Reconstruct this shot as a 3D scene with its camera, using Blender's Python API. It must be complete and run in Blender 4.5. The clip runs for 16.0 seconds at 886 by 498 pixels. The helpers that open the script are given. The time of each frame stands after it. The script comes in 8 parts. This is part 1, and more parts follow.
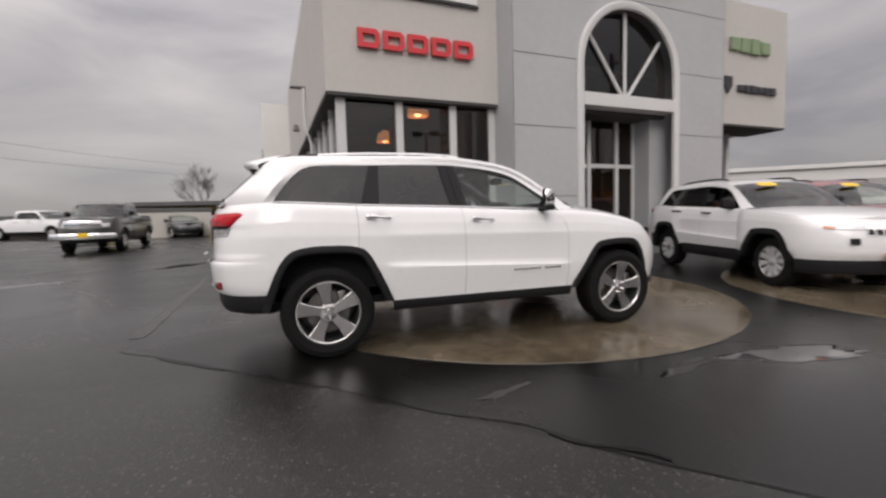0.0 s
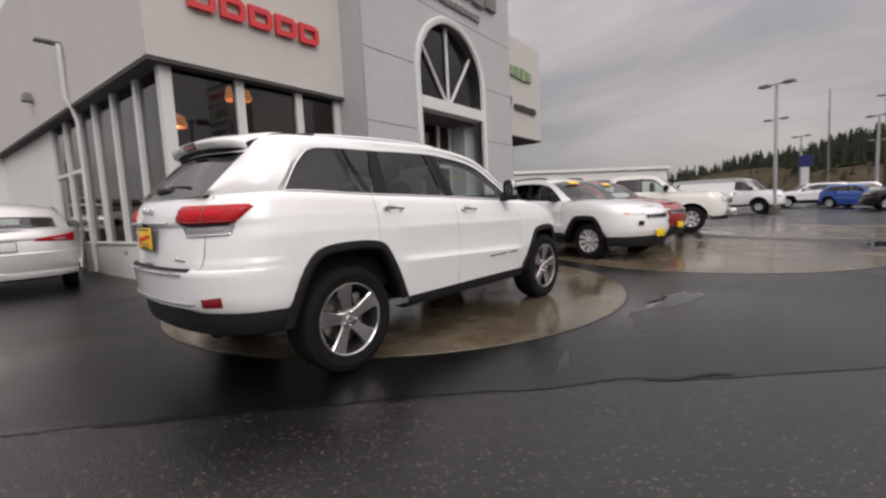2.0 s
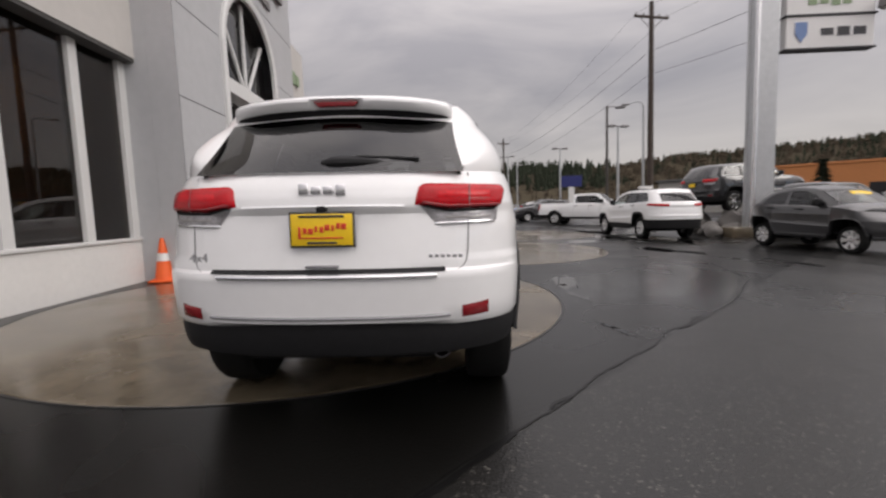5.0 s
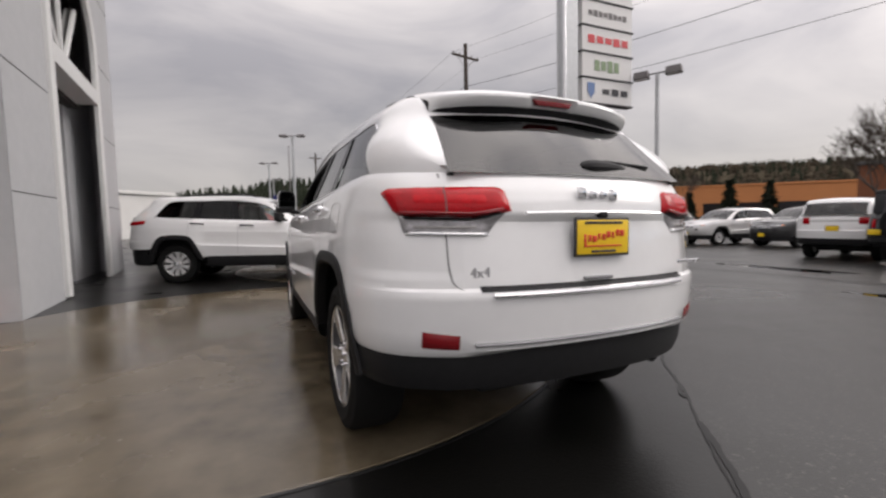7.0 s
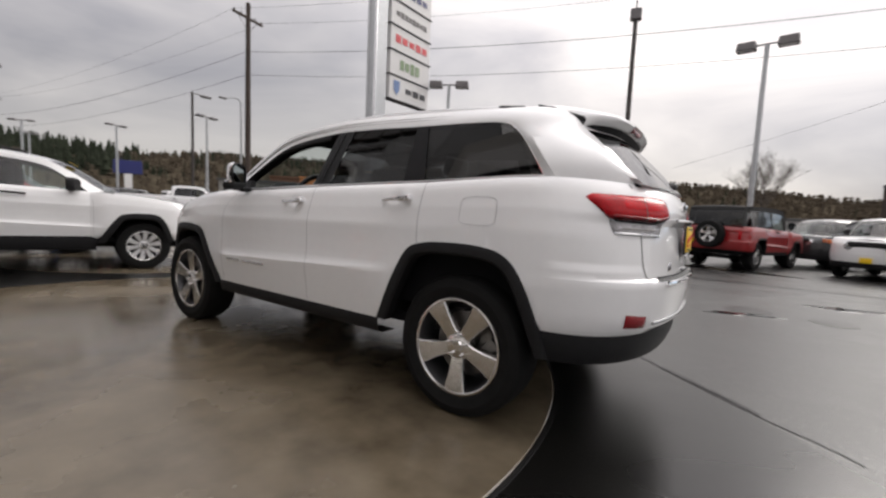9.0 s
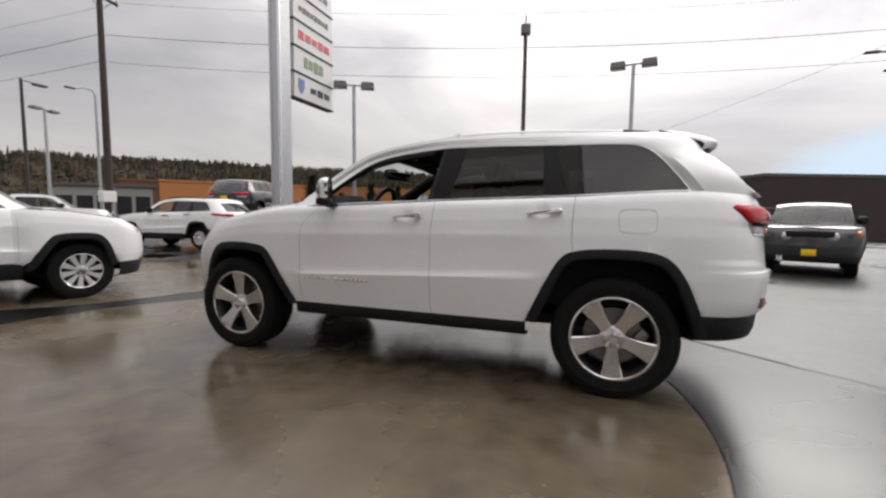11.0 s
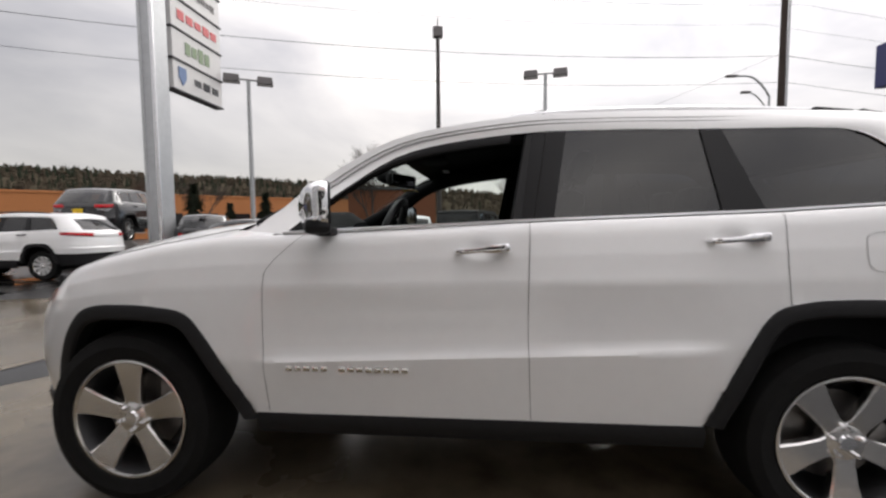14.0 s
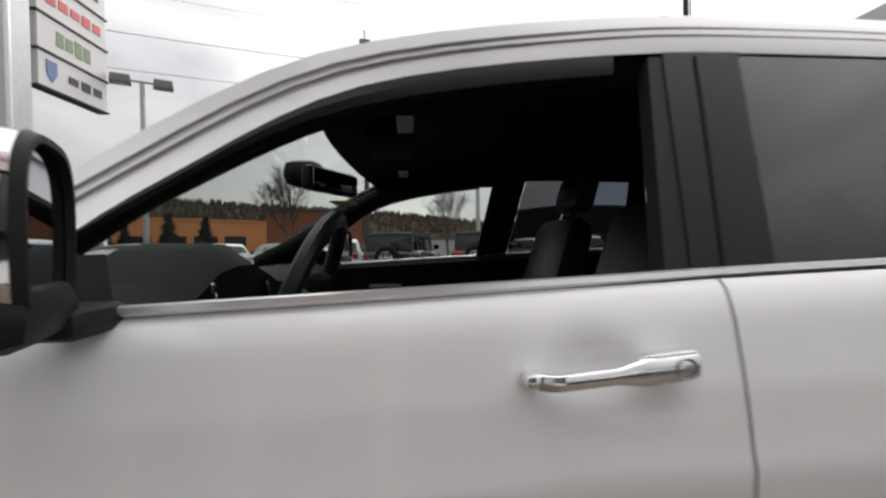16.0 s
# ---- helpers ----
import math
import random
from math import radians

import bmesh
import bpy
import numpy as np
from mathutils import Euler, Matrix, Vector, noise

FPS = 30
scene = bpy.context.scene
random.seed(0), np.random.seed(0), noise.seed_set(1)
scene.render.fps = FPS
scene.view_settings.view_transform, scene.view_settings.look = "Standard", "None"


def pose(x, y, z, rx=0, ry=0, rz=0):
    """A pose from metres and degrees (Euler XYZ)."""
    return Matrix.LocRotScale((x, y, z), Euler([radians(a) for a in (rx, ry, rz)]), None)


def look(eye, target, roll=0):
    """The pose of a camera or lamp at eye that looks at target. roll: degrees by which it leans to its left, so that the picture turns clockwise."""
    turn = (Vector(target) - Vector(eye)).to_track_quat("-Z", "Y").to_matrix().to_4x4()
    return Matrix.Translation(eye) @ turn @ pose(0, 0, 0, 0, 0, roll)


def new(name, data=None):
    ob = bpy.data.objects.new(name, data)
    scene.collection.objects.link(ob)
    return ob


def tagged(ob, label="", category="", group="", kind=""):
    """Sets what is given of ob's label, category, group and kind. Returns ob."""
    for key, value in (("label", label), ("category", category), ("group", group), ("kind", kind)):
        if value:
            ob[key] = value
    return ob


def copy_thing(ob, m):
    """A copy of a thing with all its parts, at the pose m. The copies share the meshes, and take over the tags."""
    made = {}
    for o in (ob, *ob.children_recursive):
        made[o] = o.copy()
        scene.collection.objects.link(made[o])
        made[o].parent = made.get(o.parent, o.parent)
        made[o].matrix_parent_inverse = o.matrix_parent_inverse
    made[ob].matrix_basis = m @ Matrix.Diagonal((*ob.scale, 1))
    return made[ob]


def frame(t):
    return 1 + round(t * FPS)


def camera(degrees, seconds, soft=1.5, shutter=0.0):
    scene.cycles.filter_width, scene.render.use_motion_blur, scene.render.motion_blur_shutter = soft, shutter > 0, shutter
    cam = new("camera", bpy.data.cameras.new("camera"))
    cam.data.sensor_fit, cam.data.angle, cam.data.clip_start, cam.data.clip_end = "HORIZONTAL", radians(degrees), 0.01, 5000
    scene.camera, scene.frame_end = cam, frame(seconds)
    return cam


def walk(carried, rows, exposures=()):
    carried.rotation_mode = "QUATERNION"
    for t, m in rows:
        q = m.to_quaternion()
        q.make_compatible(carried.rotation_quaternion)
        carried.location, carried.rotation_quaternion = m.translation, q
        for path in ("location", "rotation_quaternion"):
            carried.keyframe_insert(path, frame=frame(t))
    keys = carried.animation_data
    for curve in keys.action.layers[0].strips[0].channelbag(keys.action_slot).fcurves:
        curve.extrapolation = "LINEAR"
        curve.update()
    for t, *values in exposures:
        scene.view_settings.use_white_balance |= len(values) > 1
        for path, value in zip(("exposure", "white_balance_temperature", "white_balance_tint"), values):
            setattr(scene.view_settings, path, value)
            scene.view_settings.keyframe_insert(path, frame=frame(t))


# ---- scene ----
import functools

cam = camera(91.3, 16.0, soft=2.4, shutter=0.4)
PATH = [
    (0, (-1.658, -4.549, 1.114), (-1.033, -2.654, 0.977), -1.6),
    (0.5, (-2.11, -4.415, 1.151), (-1.185, -2.65, 0.98), -1.6),
    (1, (-2.526, -4.105, 1.155), (-1.405, -2.453, 1.025), -1.6),
    (1.5, (-2.965, -3.809, 1.132), (-1.649, -2.307, 1.029), -1.6),
    (2, (-3.303, -3.399, 1.111), (-1.798, -2.094, 0.93), -3.0),
    (2.5, (-3.621, -2.953, 1.099), (-1.993, -1.799, 0.975), -4.6),
    (3, (-3.889, -2.496, 1.098), (-2.085, -1.648, 0.936), -3.0),
    (3.5, (-4.087, -2.019, 1.123), (-2.255, -1.223, 1.022), -1.8),
    (4, (-4.272, -1.557, 1.124), (-2.349, -1.03, 0.965), -2.5),
    (4.5, (-4.288, -1.065, 1.124), (-2.318, -0.777, 0.933), -1.8),
    (5, (-4.299, -0.595, 1.093), (-2.308, -0.542, 0.91), -2.0),
    (7.5, (-3.499, 1.704, 1.12), (-1.813, 0.64, 0.963), -0.2),
    (8, (-3.213, 2.062, 1.134), (-1.698, 0.767, 0.962), 0.8),
    (8.5, (-2.952, 2.448, 1.126), (-1.564, 1.014, 0.997), -0.1),
    (9, (-2.668, 2.805, 1.133), (-1.539, 1.165, 0.949), 2.6),
    (11.5, (-0.995, 3.758, 1.207), (-0.409, 1.852, 1.045), -0.8),
    (12, (-0.744, 3.609, 1.263), (-0.156, 1.703, 1.12), -3.2),
    (12.5, (-0.516, 3.431, 1.257), (-0.028, 1.496, 1.128), -1.9),
    (13, (-0.287, 3.211, 1.276), (0.038, 1.244, 1.122), -2.5),
    (13.5, (-0.185, 2.887, 1.276), (0.088, 0.909, 1.163), -2.4),
    (14, (-0.086, 2.594, 1.258), (0.098, 0.607, 1.125), -0.5),
    (14.5, (0.076, 2.266, 1.287), (0.107, 0.269, 1.179), -1.3),
    (15, (0.09, 1.936, 1.294), (0.009, -0.062, 1.241), -3.7),
    (15.5, (0.086, 1.663, 1.313), (-0.003, -0.335, 1.318), -2.2),
    (16, (0.154, 1.42, 1.302), (-0.001, -0.573, 1.265), -0.8),
]
walk(cam, [(t, look(eye, target, roll)) for t, eye, target, roll in PATH],
     [(0, -0.08, 6600, 12), (2.5, -0.04, 6600, 12), (5.0, 0.02, 6580, 12), (7.5, 0.10, 6550, 11), (9.0, 0.16, 6520, 10), (11.5, 0.18, 6500, 10), (14.0, 0.22, 6450, 9), (16.0, 0.18, 6400, 8)])

# ---- world, light ----
world = bpy.data.worlds.new("overcast_sky")
scene.world = world
world.use_nodes = True
wn, wl = world.node_tree.nodes, world.node_tree.links
wn.clear()
w_out = wn.new("ShaderNodeOutputWorld")
w_bg = wn.new("ShaderNodeBackground")
w_sky = wn.new("ShaderNodeTexSky")
w_sky.sky_type, w_sky.sun_disc = "NISHITA", False
w_sky.sun_elevation, w_sky.sun_rotation = radians(32), radians(170)
w_tc = wn.new("ShaderNodeTexCoord")
w_map = wn.new("ShaderNodeMapping")
w_map.inputs["Scale"].default_value = (1.0, 1.0, 3.2)
w_n1 = wn.new("ShaderNodeTexNoise")
w_n1.inputs["Scale"].default_value, w_n1.inputs["Detail"].default_value = 1.7, 7.0
w_n1.inputs["Roughness"].default_value, w_n1.inputs["Distortion"].default_value = 0.52, 0.5
w_ramp = wn.new("ShaderNodeValToRGB")
w_ramp.color_ramp.elements[0].position, w_ramp.color_ramp.elements[0].color = 0.34, (0.41, 0.395, 0.415, 1)
w_ramp.color_ramp.elements[1].position, w_ramp.color_ramp.elements[1].color = 0.70, (0.76, 0.715, 0.695, 1)
# the cloud thins towards the sun, which stands behind it
w_dot = wn.new("ShaderNodeVectorMath")
w_dot.operation = "DOT_PRODUCT"
w_dot.inputs[1].default_value = Vector((-0.55, -0.72, 0.42)).normalized()
w_glow = wn.new("ShaderNodeMapRange")
w_glow.inputs["From Min"].default_value, w_glow.inputs["From Max"].default_value = 0.15, 1.0
w_glow.inputs["To Min"].default_value, w_glow.inputs["To Max"].default_value = 0.75, 1.34
w_mul = wn.new("ShaderNodeVectorMath")
w_mul.operation = "MULTIPLY"
w_mix = wn.new("ShaderNodeMixRGB")
w_mix.inputs["Fac"].default_value = 0.93
w_scale = wn.new("ShaderNodeMixRGB")
w_scale.blend_type, w_scale.inputs["Fac"].default_value = "MULTIPLY", 1.0
w_scale.inputs["Color2"].default_value = (0.12, 0.12, 0.12, 1)
wl.new(w_tc.outputs["Generated"], w_map.inputs["Vector"])
wl.new(w_map.outputs["Vector"], w_n1.inputs["Vector"])
wl.new(w_n1.outputs["Fac"], w_ramp.inputs["Fac"])
wl.new(w_tc.outputs["Generated"], w_dot.inputs[0])
wl.new(w_dot.outputs["Value"], w_glow.inputs["Value"])
# an overcast sky is brighter overhead than near the horizon
w_sep = wn.new("ShaderNodeSeparateXYZ")
w_up = wn.new("ShaderNodeMath")
w_up.operation, w_up.inputs[1].default_value, w_up.use_clamp = "MAXIMUM", 0.0, True
w_sq = wn.new("ShaderNodeMath")
w_sq.operation, w_sq.inputs[1].default_value = "POWER", 1.7
w_zen = wn.new("ShaderNodeMath")
w_zen.operation, w_zen.inputs[1].default_value, w_zen.inputs[2].default_value = "MULTIPLY_ADD", 3.3, 0.86
w_tot = wn.new("ShaderNodeMath")
w_tot.operation = "MULTIPLY"
wl.new(w_tc.outputs["Generated"], w_sep.inputs[0])
wl.new(w_sep.outputs["Z"], w_up.inputs[0])
wl.new(w_up.outputs[0], w_sq.inputs[0])
wl.new(w_sq.outputs[0], w_zen.inputs[0])
wl.new(w_zen.outputs[0], w_tot.inputs[0])
wl.new(w_glow.outputs["Result"], w_tot.inputs[1])
wl.new(w_ramp.outputs["Color"], w_mul.inputs[0])
wl.new(w_tot.outputs[0], w_mul.inputs[1])
wl.new(w_sky.outputs["Color"], w_scale.inputs["Color1"])
wl.new(w_scale.outputs["Color"], w_mix.inputs["Color1"])
wl.new(w_mul.outputs["Vector"], w_mix.inputs["Color2"])
w_gapdot = wn.new("ShaderNodeVectorMath")
w_gapdot.operation = "DOT_PRODUCT"
w_gapdot.inputs[1].default_value = Vector((-0.50, -0.86, 0.23)).normalized()
w_flat = wn.new("ShaderNodeVectorMath")
w_flat.operation = "NORMALIZE"
w_gapsum = wn.new("ShaderNodeMath")
w_gapsum.operation, w_gapsum.inputs[1].default_value = "MULTIPLY_ADD", 0.05
w_gap = wn.new("ShaderNodeMapRange")
w_gap.inputs["From Min"].default_value, w_gap.inputs["From Max"].default_value = 0.994, 1.012
w_gap.inputs["To Min"].default_value, w_gap.inputs["To Max"].default_value = 0.0, 1.0
w_blue = wn.new("ShaderNodeMixRGB")
w_blue.inputs["Color2"].default_value = (0.62, 0.74, 0.88, 1)
wl.new(w_map.outputs["Vector"], w_flat.inputs[0])
wl.new(w_flat.outputs["Vector"], w_gapdot.inputs[0])
wl.new(w_n1.outputs["Fac"], w_gapsum.inputs[0])
wl.new(w_gapdot.outputs["Value"], w_gapsum.inputs[2])
wl.new(w_gapsum.outputs[0], w_gap.inputs["Value"])
wl.new(w_gap.outputs["Result"], w_blue.inputs["Fac"])
wl.new(w_mix.outputs["Color"], w_blue.inputs["Color1"])
wl.new(w_blue.outputs["Color"], w_bg.inputs["Color"])
wl.new(w_bg.outputs["Background"], w_out.inputs["Surface"])
w_bg.inputs["Strength"].default_value = 1.0

sun = new("sun", bpy.data.lights.new("sun", "SUN"))
sun.data.energy, sun.data.angle, sun.data.color = 0.8, radians(25), (1.0, 0.96, 0.90)
sun.matrix_world = look((-9, -24, 15.6), (0, 0, 0))

# ---- materials ----
MATS = {}


def mat(name, color, rough=0.5, metal=0.0, var=0.0, scale=8.0, bump=0.0, bscale=60.0, rvar=0.0, coat=0.0, alpha_glass=None, emit=0.0, spec=0.5):
    """A procedural surface: base colour with two scales of variation, roughness variation and fine relief."""
    if name in MATS:
        return MATS[name]
    m = bpy.data.materials.new(name)
    MATS[name] = m
    m.use_nodes = True
    n, l = m.node_tree.nodes, m.node_tree.links
    b = n["Principled BSDF"]
    b.inputs["Base Color"].default_value = (*color, 1)
    b.inputs["Roughness"].default_value, b.inputs["Metallic"].default_value = rough, metal
    b.inputs["Coat Weight"].default_value, b.inputs["Coat Roughness"].default_value = coat, 0.04
    b.inputs["Specular IOR Level"].default_value = spec
    if emit:
        b.inputs["Emission Color"].default_value, b.inputs["Emission Strength"].default_value = (*color, 1), emit
    if var or bump or rvar:
        tc = n.new("ShaderNodeTexCoord")
    if var or rvar:
        a, c = n.new("ShaderNodeTexNoise"), n.new("ShaderNodeTexNoise")
        a.inputs["Scale"].default_value, a.inputs["Detail"].default_value = scale, 4
        c.inputs["Scale"].default_value, c.inputs["Detail"].default_value = scale * 9, 3
        mx = n.new("ShaderNodeMath")
        mx.operation = "ADD"
        l.new(tc.outputs["Object"], a.inputs["Vector"]), l.new(tc.outputs["Object"], c.inputs["Vector"])
        l.new(a.outputs["Fac"], mx.inputs[0]), l.new(c.outputs["Fac"], mx.inputs[1])
    if var:
        r = n.new("ShaderNodeMapRange")
        r.inputs["From Min"].default_value, r.inputs["From Max"].default_value = 0.6, 1.4
        r.inputs["To Min"].default_value, r.inputs["To Max"].default_value = 1 - var, 1 + var
        k = n.new("ShaderNodeVectorMath")
        k.operation = "MULTIPLY"
        k.inputs[0].default_value = color
        l.new(mx.outputs[0], r.inputs["Value"]), l.new(r.outputs["Result"], k.inputs[1]), l.new(k.outputs["Vector"], b.inputs["Base Color"])
    if rvar:
        r = n.new("ShaderNodeMapRange")
        r.inputs["From Min"].default_value, r.inputs["From Max"].default_value = 0.6, 1.4
        r.inputs["To Min"].default_value, r.inputs["To Max"].default_value = max(0.0, rough - rvar), rough + rvar
        l.new(mx.outputs[0], r.inputs["Value"]), l.new(r.outputs["Result"], b.inputs["Roughness"])
    if bump:
        h, bp = n.new("ShaderNodeTexNoise"), n.new("ShaderNodeBump")
        h.inputs["Scale"].default_value, h.inputs["Detail"].default_value = bscale, 3
        bp.inputs["Strength"].default_value, bp.inputs["Distance"].default_value = bump, 0.01
        l.new(tc.outputs["Object"], h.inputs["Vector"]), l.new(h.outputs["Fac"], bp.inputs["Height"]), l.new(bp.outputs["Normal"], b.inputs["Normal"])
    return m


def glass(name, tint, ior=1.45):
    """A thin pane: it lets tinted light through and mirrors by Fresnel."""
    if name in MATS:
        return MATS[name]
    m = bpy.data.materials.new(name)
    MATS[name] = m
    m.use_nodes = True
    n, l = m.node_tree.nodes, m.node_tree.links
    n.clear()
    o, mx, t, g, f, p, q = (n.new("ShaderNode" + k) for k in ("OutputMaterial", "MixShader", "BsdfTransparent", "BsdfGlossy", "LayerWeight", "Math", "Math"))
    t.inputs["Color"].default_value = (*tint, 1)
    g.inputs["Roughness"].default_value, f.inputs["Blend"].default_value = 0.0, 0.5
    # both faces of the pane mirror: about 4 percent each head-on, more at a slant
    f0 = 1.6 * ((ior - 1) / (ior + 1)) ** 2
    p.operation, p.inputs[1].default_value = "POWER", 3.6
    q.operation, q.inputs[1].default_value, q.inputs[2].default_value = "MULTIPLY_ADD", 1 - f0, f0
    l.new(f.outputs["Facing"], p.inputs[0]), l.new(p.outputs[0], q.inputs[0]), l.new(q.outputs[0], mx.inputs[0]), l.new(t.outputs[0], mx.inputs[1]), l.new(g.outputs[0], mx.inputs[2]), l.new(mx.outputs[0], o.inputs["Surface"])
    return m


WHITE = mat("white_car_paint", (0.83, 0.83, 0.83), 0.28, coat=1.0, var=0.02, scale=2.0)
CREAM = mat("cream_white_car_paint", (0.78, 0.77, 0.73), 0.3, coat=1.0, var=0.02, scale=2.0)
SILVER = mat("silver_car_paint", (0.70, 0.69, 0.69), 0.3, metal=0.3, coat=1.0, var=0.03, scale=3)
RED = mat("red_car_paint", (0.28, 0.012, 0.014), 0.3, coat=1.0)
BLUE = mat("blue_car_paint", (0.02, 0.09, 0.42), 0.3, coat=1.0)
BLACK = mat("black_car_paint", (0.012, 0.012, 0.014), 0.25, coat=1.0)
GREY = mat("grey_car_paint", (0.032, 0.032, 0.034), 0.3, metal=0.2, coat=1.0)
PLASTIC = mat("black_moulded_plastic", (0.011, 0.011, 0.012), 0.55, var=0.25, scale=30, bump=0.15, bscale=400, spec=0.25)
RUBBER = mat("tyre_rubber", (0.008, 0.008, 0.008), 0.8, var=0.3, scale=20, bump=0.2, bscale=200, spec=0.2)
LINER = mat("dark_wheel_well", (0.004, 0.004, 0.004), 0.9, var=0.3)
CHROME = mat("chrome", (0.85, 0.85, 0.86), 0.07, metal=1.0)
ALLOY = mat("polished_alloy", (0.72, 0.71, 0.70), 0.22, metal=1.0, var=0.06, scale=15)
ALLOYPALE = mat("silver_painted_alloy", (0.62, 0.62, 0.62), 0.35, metal=0.3, var=0.05, scale=15)
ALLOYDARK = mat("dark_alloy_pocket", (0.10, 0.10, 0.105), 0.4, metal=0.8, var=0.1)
IRON = mat("brake_iron", (0.22, 0.21, 0.20), 0.45, metal=1.0, var=0.2, scale=30)
SEAM = mat("panel_gap", (0.13, 0.13, 0.13), 0.8)
JOINT = mat("dark_slab_joint", (0.012, 0.012, 0.012), 0.4)
GROOVE = mat("shaded_groove", (0.30, 0.30, 0.30), 0.6)
TINT = glass("privacy_glass", (0.10, 0.10, 0.105), 1.5)
CLEAR = glass("clear_glass", (0.78, 0.84, 0.82), 1.45)
LENSRED = mat("red_lamp_lens", (0.40, 0.002, 0.007), 0.16, coat=0.10, spec=0.28, var=0.30, scale=12, bump=0.12, bscale=120)
LENSBRIGHT = mat("bright_red_lens", (0.52, 0.004, 0.010), 0.2, spec=0.25, coat=0.06, var=0.3, scale=30)
LENSDARK = mat("dark_red_reflector", (0.20, 0.004, 0.008), 0.2, coat=0.3, var=0.3, scale=60)
LENSCLEAR = mat("clear_lamp_lens", (0.62, 0.62, 0.63), 0.1, metal=0.7, coat=1.0, var=0.2, scale=40)
REVERSE = mat("clear_reversing_lens", (0.34, 0.33, 0.34), 0.14, metal=0.25, coat=0.5, var=0.55, scale=26, bump=0.25, bscale=70)
HEADLENS = mat("smoked_headlamp_lens", (0.22, 0.21, 0.20), 0.12, coat=0.6, var=0.3, scale=40)
AMBER = mat("amber_lens", (0.75, 0.22, 0.08), 0.15, coat=1.0)
PLATEYELLOW = mat("yellow_plate", (0.85, 0.56, 0.015), 0.4, var=0.05)
PLATERED = mat("red_plate_print", (0.62, 0.05, 0.02), 0.5)
INTERIOR = mat("black_cabin_trim", (0.010, 0.010, 0.011), 0.75, spec=0.12, var=0.2, scale=20, bump=0.2, bscale=300)
LEATHER = mat("black_leather", (0.018, 0.018, 0.019), 0.42, var=0.2, scale=12, bump=0.3, bscale=120)
TRIMGREY = mat("satin_grey_trim", (0.30, 0.30, 0.31), 0.35, metal=0.6)
SATIN = mat("satin_bright_trim", (0.82, 0.82, 0.83), 0.28, metal=0.75, var=0.05, scale=40)
MIRROR = mat("mirror_glass", (0.48, 0.51, 0.54), 0.01, metal=1.0)


